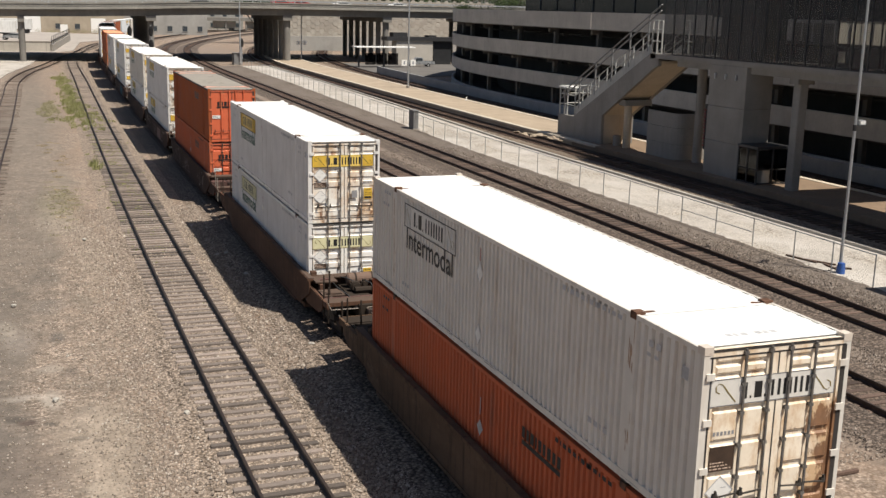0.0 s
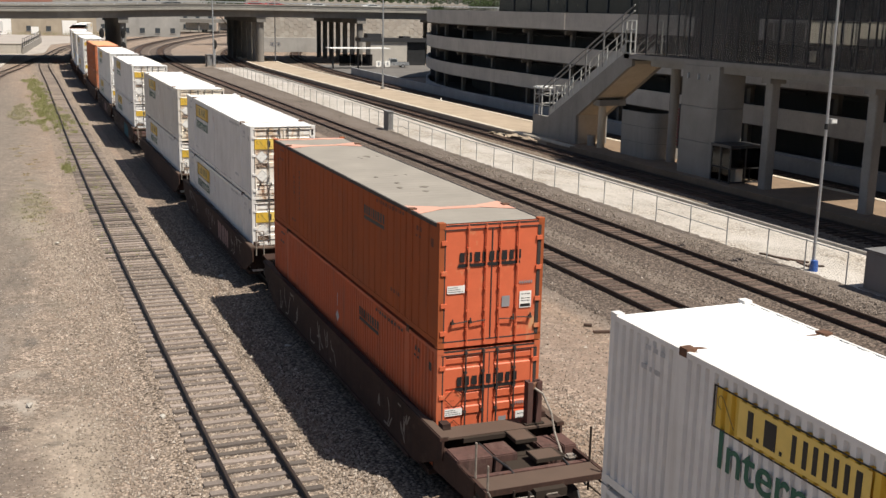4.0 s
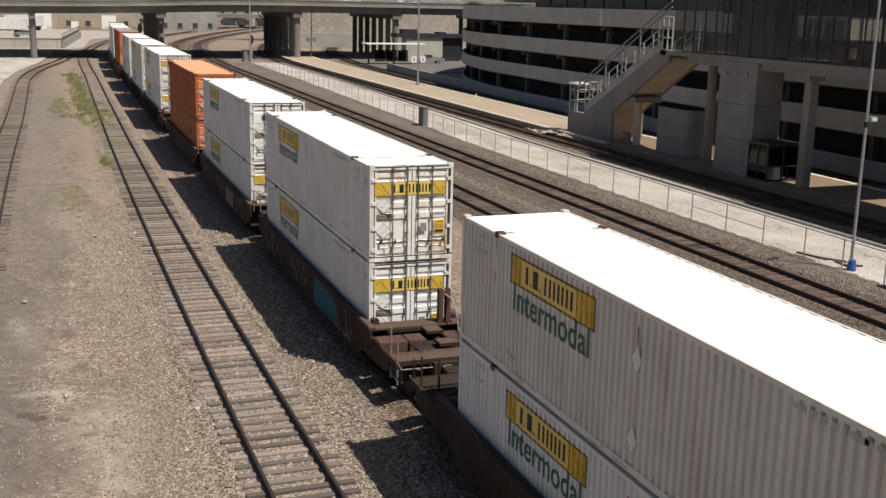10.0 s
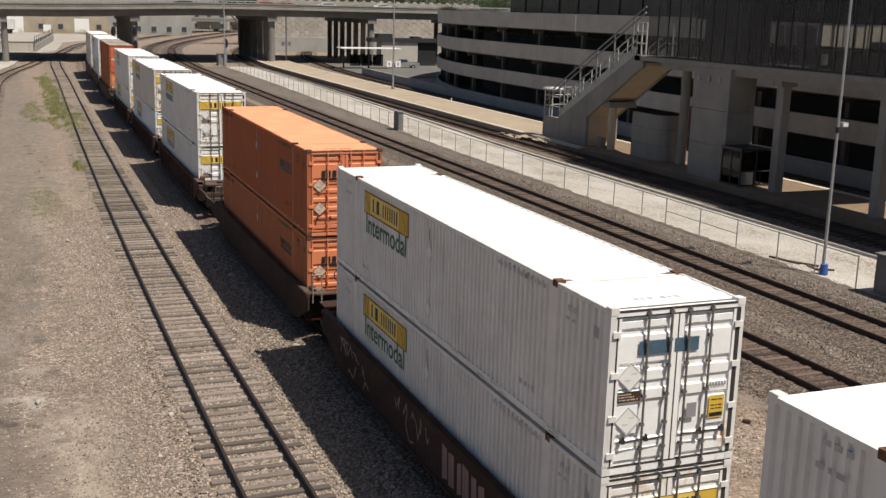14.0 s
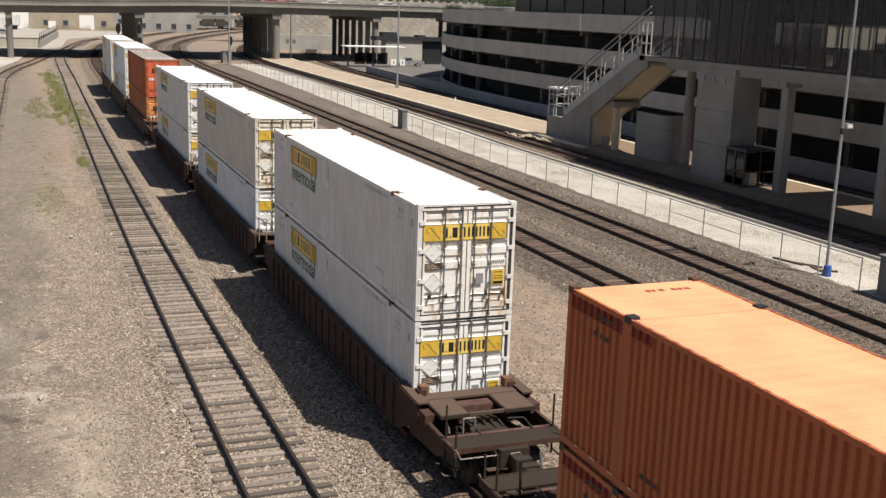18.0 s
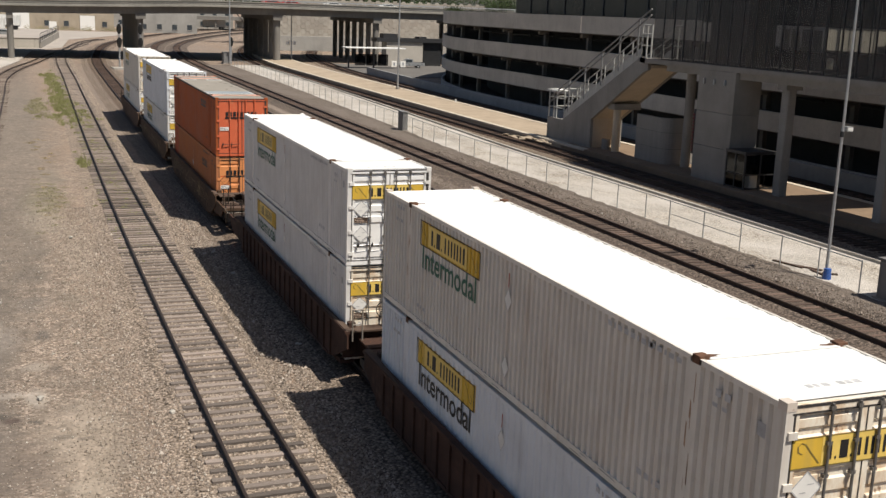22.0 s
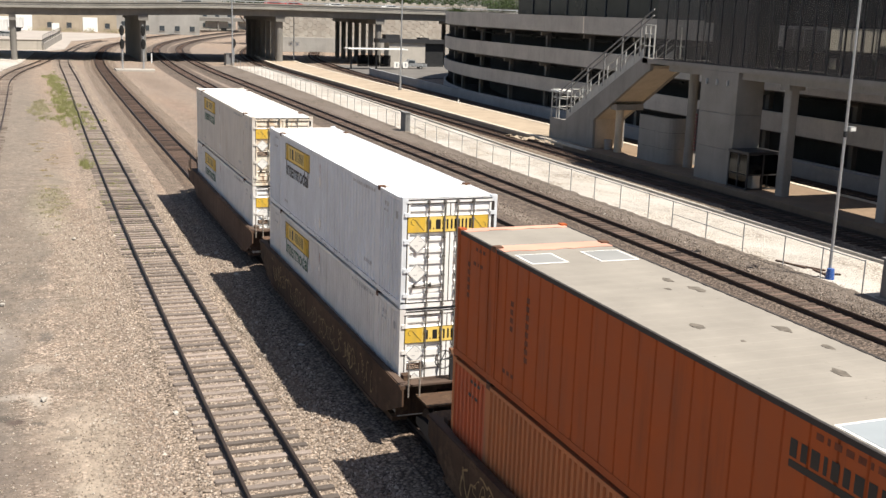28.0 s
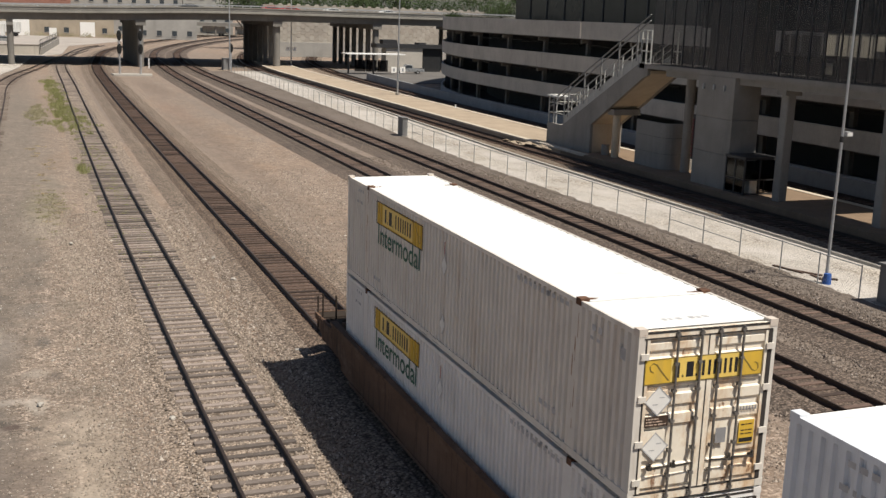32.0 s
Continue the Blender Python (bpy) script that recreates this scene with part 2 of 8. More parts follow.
SPOTS = (
    (-1.6, 27.0, 1.7, 4.6, (0.135, 0.114, 0.096), 0.85), (-2.4, 52.0, 1.7, 24.0, (0.15, 0.125, 0.102), 0.6), (-2.2, 31.0, 1.7, 15.0, (0.135, 0.113, 0.094), 0.65), (-0.3, 56.0, 1.4, 17.0, (0.15, 0.125, 0.102), 0.6), (-1.2, 39.0, 1.4, 8.0, (0.14, 0.118, 0.097), 0.6), (-2.8, 34.0, 2.4, 14.0, (0.145, 0.123, 0.102), 0.65), (1.35, 27.0, 1.3, 3.4, (0.325, 0.275, 0.22), 0.6), 
    (-0.9, 29.4, 0.35, 0.3, (0.07, 0.06, 0.05), 0.8), (0.1, 45.5, 0.7, 2.0, (0.11, 0.095, 0.08), 0.45),
    (-2.6, 44.0, 1.1, 9.0, (0.15, 0.125, 0.10), 0.45), (0.9, 57.0, 1.3, 4.5, (0.37, 0.315, 0.25), 0.45), (-2.8, 88.0, 1.7, 48.0, (0.14, 0.108, 0.085), 0.8), (-0.4, 105.0, 3.4, 60.0, (0.165, 0.142, 0.117), 0.62), (-0.5, 172.0, 2.5, 26.0, (0.15, 0.118, 0.095), 0.6),
    (1.2, 24.3, 0.6, 0.8, (0.36, 0.31, 0.25), 0.5), (0.6, 33.0, 0.35, 0.5, (0.12, 0.10, 0.085), 0.5),
    (1.0, 29.6, 0.4, 0.5, (0.17, 0.14, 0.11), 0.6), (-0.2, 26.6, 0.5, 0.5, (0.2, 0.16, 0.125), 0.6), (1.9, 31.6, 0.4, 0.7, (0.17, 0.14, 0.11), 0.5), (2.1, 25.6, 0.3, 0.5, (0.16, 0.13, 0.105), 0.5),
    (1.5, 41.0, 0.6, 1.3, (0.17, 0.145, 0.115), 0.5), (-1.2, 38.0, 0.5, 1.2, (0.3, 0.265, 0.22), 0.5), (0.6, 50.0, 0.8, 2.2, (0.17, 0.145, 0.12), 0.5), (1.6, 70.0, 0.9, 6.0, (0.2, 0.175, 0.14), 0.5),
    (17.5, 152.0, 2.0, 17.0, (0.155, 0.108, 0.08), 0.65), (16.2, 100.0, 1.1, 26.0, (0.19, 0.14, 0.105), 0.55), (19.6, 118.0, 0.9, 32.0, (0.2, 0.17, 0.145), 0.55), (15.2, 62.0, 1.2, 15.0, (0.2, 0.155, 0.12), 0.5),
    (18.6, 72.0, 1.6, 9.0, (0.24, 0.185, 0.145), 0.5), (14.6, 90.0, 1.6, 34.0, (0.165, 0.128, 0.103), 0.55), (17.2, 48.0, 2.4, 14.0, (0.2, 0.158, 0.128), 0.5), (16.0, 120.0, 1.6, 14.0, (0.25, 0.165, 0.12), 0.5), (16.8, 38.0, 1.5, 5.0, (0.2, 0.15, 0.115), 0.5), (18.3, 27.0, 1.4, 3.0, (0.21, 0.168, 0.138), 0.5), (8.6, 120.0, 0.6, 30.0, (0.2, 0.165, 0.135), 0.5),
    (8.8, 150.0, 2.6, 75.0, (0.185, 0.152, 0.125), 0.5), (18.0, 150.0, 4.6, 62.0, (0.20, 0.16, 0.13), 0.5), (26.0, 120.0, 2.2, 80.0, (0.185, 0.155, 0.13), 0.5), (30.0, 240.0, 30.0, 50.0, (0.21, 0.17, 0.14), 0.6),
    (25.7, 45.0, 1.5, 45.0, (0.165, 0.137, 0.115), 0.75), (20.4, 36.0, 1.2, 26.0, (0.165, 0.135, 0.113), 0.7), (16.6, 30.0, 2.6, 10.0, (0.235, 0.178, 0.145), 0.5), (13.6, 60.0, 1.4, 40.0, (0.22, 0.175, 0.14), 0.5),
    (0.18, 40.86, 0.75, 1.30, (0.165, 0.143, 0.123), 0.60), (0.43, 36.80, 0.35, 0.75, (0.1, 0.088, 0.078), 0.70), (0.10, 33.46, 0.50, 0.50, (0.3, 0.262, 0.22), 0.60), (0.13, 30.57, 0.36, 0.95, (0.38, 0.335, 0.285), 0.75), (-0.62, 31.07, 0.75, 0.30, (0.37, 0.325, 0.28), 0.70), (-0.54, 29.05, 0.28, 0.28, (0.07, 0.048, 0.04), 0.80), (0.02, 28.80, 0.22, 0.20, (0.11, 0.095, 0.08), 0.80),
    (0.65, 27.60, 0.40, 0.18, (0.13, 0.11, 0.09), 0.70), (1.19, 27.32, 0.20, 0.12, (0.12, 0.1, 0.085), 0.70), (1.11, 29.16, 0.90, 1.40, (0.285, 0.238, 0.192), 0.50), (1.39, 25.40, 0.50, 2.00, (0.31, 0.255, 0.2), 0.50), (-0.42, 25.85, 1.10, 2.00, (0.145, 0.116, 0.096), 0.60), (-0.80, 36.36, 0.60, 1.60, (0.27, 0.235, 0.205), 0.45), (2.48, 33.07, 0.25, 0.30, (0.16, 0.125, 0.1), 0.50),
    (1.1, 62.5, 1.3, 5.5, (0.185, 0.17, 0.105), 0.4), (2.3, 50.0, 0.8, 8.0, (0.34, 0.285, 0.23), 0.4),
)


def spot(t, xyz, warp, fine, x, y, rx, ry, k):
    """A soft-edged worn or oily spot with an uneven rim."""
    def math_node(op, a, b):
        n = t.nodes.new("ShaderNodeMath")
        n.operation = op
        for i, v in ((0, a), (1, b)):
            if isinstance(v, (int, float)):
                n.inputs[i].default_value = v
            else:
                link(t, v, n.inputs[i])
        return n.outputs[0]
    dx = math_node("DIVIDE", math_node("SUBTRACT", xyz.outputs[0], x), rx)
    dy = math_node("DIVIDE", math_node("SUBTRACT", xyz.outputs[1], y), ry)
    d = math_node("SQRT", math_node("ADD", math_node("MULTIPLY", dx, dx), math_node("MULTIPLY", dy, dy)), 0.0)
    d = math_node("ADD", d, math_node("MULTIPLY", warp.outputs[0], 1.1))
    d = math_node("ADD", d, math_node("MULTIPLY", fine.outputs[0], 0.5))
    return ramp_range(t, d, 1.25, 1.9, k, 0.0)


def yard(name):
    """The yard's surface: trodden dirt on the left, tan gravel between the tracks, ballast spread elsewhere."""
    m, t, b = nodes(name)
    p = world_pos(t)
    xyz = t.nodes.new("ShaderNodeSeparateXYZ")
    link(t, p, xyz.inputs[0])
    wob = noise_tex(t, 0.35, 5, 0.65, p)
    add = t.nodes.new("ShaderNodeMath")
    add.operation = "MULTIPLY_ADD"
    link(t, wob.outputs[0], add.inputs[0])
    add.inputs[1].default_value = 5.0
    link(t, xyz.outputs[0], add.inputs[2])
    left = ramp_range(t, add.outputs[0], 3.3, 5.9, 1.0, 0.0)
    vo = t.nodes.new("ShaderNodeTexVoronoi")
    vo.inputs["Scale"].default_value = 12.0
    link(t, p, vo.inputs["Vector"])
    sep = t.nodes.new("ShaderNodeSeparateColor")
    link(t, vo.outputs["Color"], sep.inputs[0])
    stone = ramp(t, sep.outputs[0], [(0.0, (0.15, 0.12, 0.097)), (0.5, (0.295, 0.236, 0.19)), (1.0, (0.52, 0.43, 0.355))]).outputs[0]
    gap = ramp(t, vo.outputs["Distance"], [(0.3, (1, 1, 1)), (0.75, (0.62, 0.58, 0.54))]).outputs[0]
    stone = mix(t, 1.0, stone, gap, "MULTIPLY")
    fine = noise_tex(t, 11, 6, 0.78, p)
    patch = noise_tex(t, 0.45, 7, 0.66, p, (1.0, 0.6, 1.0))
    dirt = ramp(t, fine.outputs[0], [(0.25, (0.112, 0.094, 0.078)), (0.75, (0.262, 0.221, 0.183))]).outputs[0]
    tint = ramp(t, patch.outputs[0], [(0.28, (0.52, 0.5, 0.46)), (0.48, (0.95, 0.93, 0.9)), (0.72, (1.5, 1.4, 1.28))]).outputs[0]
    dirt = mix(t, 1.0, dirt, tint, "MULTIPLY")
    oil = ramp(t, noise_tex(t, 0.9, 4, 0.6, p).outputs[0], [(0.66, (0, 0, 0)), (0.76, (0.6, 0.6, 0.6))]).outputs[0]
    dirt = mix(t, oil, dirt, (0.075, 0.065, 0.06))
    grit = ramp(t, noise_tex(t, 1.1, 6, 0.7, p).outputs[0], [(0.36, (0.12, 0.12, 0.12)), (0.56, (0.95, 0.95, 0.95))]).outputs[0]
    mixed = mix(t, grit, dirt, stone)
    mid = mix(t, patchy(t, p), stone, (0.245, 0.175, 0.125))
    base = mix(t, left, mid, mixed)
    # stains and worn spots in the dirt: centre, radii, tone, strength
    warp = noise_tex(t, 1.3, 5, 0.65, p)
    for x, y, rx, ry, tone, k in SPOTS:
        base = mix(t, spot(t, xyz, warp, fine, x, y, rx, ry, k), base, tone)
    # rough mottling, at an arm's length and at a stride
    for scale, lo, hi in ((2.4, 0.70, 1.25), (0.8, 0.84, 1.12)):
        mottle = ramp(t, noise_tex(t, scale, 8, 0.78, p, (1.0, 0.7, 1.0)).outputs[0], [(0.32, (lo, lo, lo)), (0.68, (hi, hi * 0.995, hi * 0.995))]).outputs[0]
        base = mix(t, 1.0, base, mottle, "MULTIPLY")
    link(t, base, b.inputs["Base Color"])
    b.inputs["Roughness"].default_value = 0.95
    hgt = ramp(t, vo.outputs["Distance"], [(0.0, (1, 1, 1)), (0.8, (0, 0, 0))]).outputs[0]
    clods = noise_tex(t, 4.5, 6, 0.72, p)
    bump(t, b, mix(t, 0.55, hgt, clods.outputs[0]), 0.75, 0.05)
    return m


def patchy(t, p):
    return ramp(t, noise_tex(t, 0.25, 7, 0.7, p, (1.0, 0.4, 1.0)).outputs[0], [(0.42, (0.05, 0.05, 0.05)), (0.6, (0.75, 0.75, 0.75))]).outputs[0]


def ramp_range(t, value, lo, hi, a, b):
    mr = t.nodes.new("ShaderNodeMapRange")
    for i, v in ((1, lo), (2, hi), (3, a), (4, b)):
        mr.inputs[i].default_value = v
    link(t, value, mr.inputs[0])
    return mr.outputs[0]


MAT["ground"] = yard("yard_ground")
MAT["rail"] = plain("rail_rust", (0.055, 0.040, 0.034), 0.55, 0.4, 12, 0.3)
MAT["tie"] = tie_wood("tie_weathered_wood", (0.235, 0.197, 0.174))
MAT["tie_main"] = tie_wood("tie_red_brown_wood", (0.118, 0.080, 0.064))
MAT["tie_brown"] = tie_wood("tie_brown_wood", (0.085, 0.055, 0.042))
MAT["white"] = painted("container_white", (0.76, 0.745, 0.725), amount=0.1, vary=0.06, dirt=(0.45, 0.42, 0.38))
MAT["white_cool"] = painted("container_cool_white", (0.69, 0.725, 0.77), amount=0.1, dirt=(0.42, 0.42, 0.42))
MAT["white_old"] = painted("container_white_worn", (0.70, 0.665, 0.61), amount=0.45, vary=0.05, dirt=(0.42, 0.30, 0.2))
MAT["roof_white"] = painted("roof_white", (0.82, 0.82, 0.80), amount=0.1, streak=False)
# orange sides are mixed deeper than the doors of the same containers
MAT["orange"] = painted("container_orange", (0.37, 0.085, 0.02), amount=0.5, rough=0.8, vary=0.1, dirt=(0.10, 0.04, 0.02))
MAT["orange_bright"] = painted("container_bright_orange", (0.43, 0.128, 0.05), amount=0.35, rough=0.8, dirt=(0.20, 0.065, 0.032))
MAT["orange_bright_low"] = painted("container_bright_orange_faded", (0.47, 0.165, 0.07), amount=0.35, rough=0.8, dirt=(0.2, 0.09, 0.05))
MAT["roof_peach"] = painted("roof_pale_orange", (0.80, 0.37, 0.195), amount=0.15, rough=0.6, streak=False)
MAT["orange_pale"] = painted("container_faded_orange", (0.47, 0.175, 0.07), amount=0.5, rough=0.8)
MAT["orange_red"] = painted("container_red_orange", (0.52, 0.125, 0.05), amount=0.4, rough=0.75)
MAT["orange_dull"] = painted("container_dull_orange", (0.35, 0.095, 0.036), amount=0.6, rough=0.85, dirt=(0.12, 0.05, 0.03))
MAT["roof_grey"] = painted("roof_grey", (0.285, 0.262, 0.23), wear=(0.13, 0.115, 0.10), amount=0.75, rough=0.9, streak=False)
MAT["car_brown"] = weathered("well_car_brown", (0.052, 0.029, 0.023), (0.095, 0.062, 0.048))
MAT["car_rusty"] = weathered("well_car_rust", (0.105, 0.056, 0.036), (0.19, 0.115, 0.075), (0.03, 0.02, 0.016))
MAT["car_tan"] = weathered("well_car_tan", (0.12, 0.074, 0.047), (0.20, 0.135, 0.09))
MAT["car_yellow"] = weathered("well_car_ochre", (0.092, 0.056, 0.037), (0.19, 0.125, 0.075))
MAT["car_ribbed"] = weathered("well_car_rust_brown", (0.068, 0.037, 0.028), (0.115, 0.07, 0.052))
MAT["car_last"] = weathered("well_car_grimy_brown", (0.135, 0.082, 0.056), (0.22, 0.15, 0.11))
MAT["deck_plate"] = painted("dusty_steel_plate", (0.102, 0.072, 0.057), amount=0.6, rough=0.95, streak=False)
MAT["grime"] = painted("greasy_brown_steel", (0.04, 0.031, 0.025), wear=(0.09, 0.05, 0.03), amount=0.5, rough=0.95, streak=False)
MAT["maroon"] = weathered("maroon_steel", (0.105, 0.058, 0.05), (0.15, 0.105, 0.09))
MAT["tank"] = painted("air_tank_brown", (0.17, 0.115, 0.09), amount=0.4, rough=0.85)
MAT["worn_steel"] = plain("worn_pale_steel", (0.24, 0.21, 0.18), 0.6, 0.1, 14, 0.4)
MAT["pink"] = painted("spray_pale_pink", (0.34, 0.22, 0.20), amount=0.7, rough=0.85)
MAT["teal"] = weathered("spray_teal", (0.04, 0.125, 0.155), (0.10, 0.20, 0.22), (0.03, 0.05, 0.06))
MAT["concrete"] = concrete("concrete_grey", (0.34, 0.315, 0.285))
MAT["concrete_light"] = concrete("concrete_light", (0.46, 0.43, 0.385))
MAT["platform"] = concrete("platform_concrete", (0.43, 0.345, 0.255), 1.0, 0.35)
MAT["platform_dark"] = concrete("platform_brown", (0.25, 0.175, 0.115), 1.0, 0.45)
MAT["dark"] = plain("dark_steel", (0.03, 0.03, 0.032), 0.6, 0.2)
MAT["glass_dark"] = plain("dark_glass", (0.035, 0.036, 0.038), 0.12, 0.0, 1.0, 0.1)
MAT["galv"] = plain("galvanised_steel", (0.45, 0.46, 0.47), 0.45, 0.6, 10, 0.1)

# ---- mesh helpers ----
def box(bm, x0, x1, y0, y1, z0, z1):
    v = [bm.verts.new(p) for p in ((x0, y0, z0), (x1, y0, z0), (x1, y1, z0), (x0, y1, z0), (x0, y0, z1), (x1, y0, z1), (x1, y1, z1), (x0, y1, z1))]
    for f in ((3, 2, 1, 0), (4, 5, 6, 7), (0, 1, 5, 4), (1, 2, 6, 5), (2, 3, 7, 6), (3, 0, 4, 7)):
        bm.faces.new([v[i] for i in f])
    return v


def rod(bm, a, b, r, sides=8, r2=None):
    a, b = Vector(a), Vector(b)
    d = (b - a).normalized()
    u = d.orthogonal().normalized()
    w = d.cross(u)
    r2 = r if r2 is None else r2
    rings = []
    for c, q in ((a, r), (b, r2)):
        rings.append([bm.verts.new(c + (u * math.cos(k * math.tau / sides) + w * math.sin(k * math.tau / sides)) * q) for k in range(sides)])
    for k in range(sides):
        bm.faces.new((rings[0][k], rings[0][(k + 1) % sides], rings[1][(k + 1) % sides], rings[1][k]))
    bm.faces.new(rings[0][::-1])
    bm.faces.new(rings[1])


def beam(bm, a, b, wide, high):
    """A square bar from a to b (high: its upright size)."""
    a, b = Vector(a), Vector(b)
    d = (b - a).normalized()
    s = d.cross(Vector((0, 0, 1)))
    s = Vector((1, 0, 0)) if s.length < 1e-4 else s.normalized()
    u = s.cross(d).normalized()
    vs = [[bm.verts.new(c + s * i * wide / 2 + u * j * high / 2) for i, j in ((-1, -1), (1, -1), (1, 1), (-1, 1))] for c in (a, b)]
    for k in range(4):
        bm.faces.new((vs[0][k], vs[0][(k + 1) % 4], vs[1][(k + 1) % 4], vs[1][k]))
    bm.faces.new(vs[0][::-1])
    bm.faces.new(vs[1])


def prism(bm, outline, axis, lo, hi):
    """Extrude a flat outline: axis 'x': outline in (y, z); 'y': (x, z); 'z': (x, y)."""
    def at(p, h):
        return {"x": (h, p[0], p[1]), "y": (p[0], h, p[1]), "z": (p[0], p[1], h)}[axis]
    a = [bm.verts.new(at(p, lo)) for p in outline]
    b = [bm.verts.new(at(p, hi)) for p in outline]
    n = len(outline)
    for k in range(n):
        bm.faces.new((a[k], a[(k + 1) % n], b[(k + 1) % n], b[k]))
    bm.faces.new(a[::-1])
    bm.faces.new(b)


def mesh_of(name, bm, material, smooth=False):
    bmesh.ops.recalc_face_normals(bm, faces=bm.faces)
    me = bpy.data.meshes.new(name)
    bm.to_mesh(me)
    bm.free()
    for m in material if isinstance(material, (list, tuple)) else [material]:
        me.materials.append(m)
    if smooth:
        for p in me.polygons:
            p.use_smooth = True
    return me


def part(name, bm, material, parent=None, label="", smooth=False):
    ob = new(name, mesh_of(name, bm, material, smooth))
    ob.parent = parent
    if label:
        ob["label"] = label
    return ob


def thing(name, label, category, group="", kind="", m=None):
    ob = new(name)
    ob.empty_display_size = 0.2
    if m is not None:
        ob.matrix_basis = m
    return tagged(ob, label, category, group, kind)


class Path:
    """A smooth line over the ground through a few points, by its length from the first one."""

    def __init__(self, points):
        pts = np.array(points, float)
        ext = np.vstack([2 * pts[0] - pts[1], pts, 2 * pts[-1] - pts[-2]])
        out = []
        for i in range(1, len(ext) - 2):
            p0, p1, p2, p3 = ext[i - 1:i + 3]
            t0, t1, t2, t3 = np.cumsum([0] + [np.sqrt(np.linalg.norm(b - a)) for a, b in ((p0, p1), (p1, p2), (p2, p3))])
            for t in np.linspace(t1, t2, 40, endpoint=False):
                a1 = p0 * (t1 - t) / (t1 - t0) + p1 * (t - t0) / (t1 - t0)
                a2 = p1 * (t2 - t) / (t2 - t1) + p2 * (t - t1) / (t2 - t1)
                a3 = p2 * (t3 - t) / (t3 - t2) + p3 * (t - t2) / (t3 - t2)
                b1 = a1 * (t2 - t) / (t2 - t0) + a2 * (t - t0) / (t2 - t0)
                b2 = a2 * (t3 - t) / (t3 - t1) + a3 * (t - t1) / (t3 - t1)
                out.append(b1 * (t2 - t) / (t2 - t1) + b2 * (t - t1) / (t2 - t1))
        out.append(pts[-1])
        self.p = np.array(out)
        self.s = np.concatenate([[0], np.cumsum(np.linalg.norm(np.diff(self.p, axis=0), axis=1))])

    def at(self, s):
        return np.array([np.interp(s, self.s, self.p[:, 0]), np.interp(s, self.s, self.p[:, 1])])

    def s_at_y(self, y):
        return float(np.interp(y, self.p[:, 1], self.s))

    def turn(self, s):
        d = self.at(s + 0.5) - self.at(s - 0.5)
        return math.degrees(math.atan2(-d[0], d[1]))

    def side(self, s, off):
        d = self.at(s + 0.5) - self.at(s - 0.5)
        d /= np.linalg.norm(d)
        p = self.at(s)
        return np.array([p[0] + d[1] * off, p[1] - d[0] * off])


def strip(bm, path, ys, profile):
    """Sweep a profile of (offset to the right, z) along a path between values of y."""
    rows = []
    for s in ys:
        rows.append([bm.verts.new((*path.side(s, o), z)) for o, z in profile])
    for a, b in zip(rows, rows[1:]):
        for k in range(len(profile) - 1):
            bm.faces.new((a[k], a[k + 1], b[k + 1], b[k]))
    return rows


PATHS = {
    "yard_left": Path([(-3.1, -320), (-3.1, 0), (-3.05, 57), (-2.85, 78), (-2.4, 105), (-2.15, 132), (-1.85, 156), (-0.1, 176), (2.85, 195), (7.2, 226), (13.5, 262), (16.5, 283)]),
    "left": Path([(5.11, -320), (5.11, 0), (5.13, 50), (5.5, 85), (6.05, 120), (6.65, 155), (7.3, 200), (8.6, 227), (11.5, 253), (16.6, 287), (23.2, 310)]),
    "train": Path([(9.98, -320), (9.98, 0), (10.32, 50), (10.84, 100), (11.7, 150), (12.97, 195), (14.9, 225), (20.6, 273), (35.0, 332), (48.7, 374), (66.5, 420), (110, 500)]),
    "main_one": Path([(22.7, -320), (22.7, 0), (22.8, 60), (22.95, 100), (23.3, 140), (24.3, 184), (26.3, 222), (28.9, 252), (33.7, 283), (43.4, 323), (60.5, 377), (80, 427), (120, 505)]),
    "main_two": Path([(28.5, -320), (28.5, 0), (28.6, 60), (28.75, 100), (29.1, 140), (29.7, 190), (31.2, 222), (33.8, 250), (37.5, 275), (46.5, 313), (61, 358), (82, 410), (125, 490)]),
    "platform_one": Path([(40.6, -320), (40.6, 0), (40.6, 70), (40.65, 105), (40.8, 135), (41.1, 165), (41.7, 195), (43.6, 218), (48, 247), (58, 287), (75, 331), (98, 380)]),
    "platform_two": Path([(50.6, -320), (50.6, 0), (50.6, 95), (51.0, 120), (51.9, 150), (53.5, 180), (56, 205), (61, 235), (72, 275)]),
}

# ---- ground and tracks ----
def build_ground():
    bm = bmesh.new()
    box(bm, -900, 900, -400, 2500, -1.2, -0.32)
    tagged(part("ground", bm, MAT["ground"]), "dry tan dirt and gravel yard ground", "ground", kind="structure")


RAIL = [(-0.065, -0.165), (-0.065, -0.150), (-0.012, -0.125), (-0.012, -0.045), (-0.036, -0.03), (-0.036, -0.002), (-0.03, 0.0), (0.03, 0.0), (0.036, -0.002), (0.036, -0.03), (0.012, -0.045), (0.012, -0.125), (0.065, -0.150), (0.065, -0.165)]


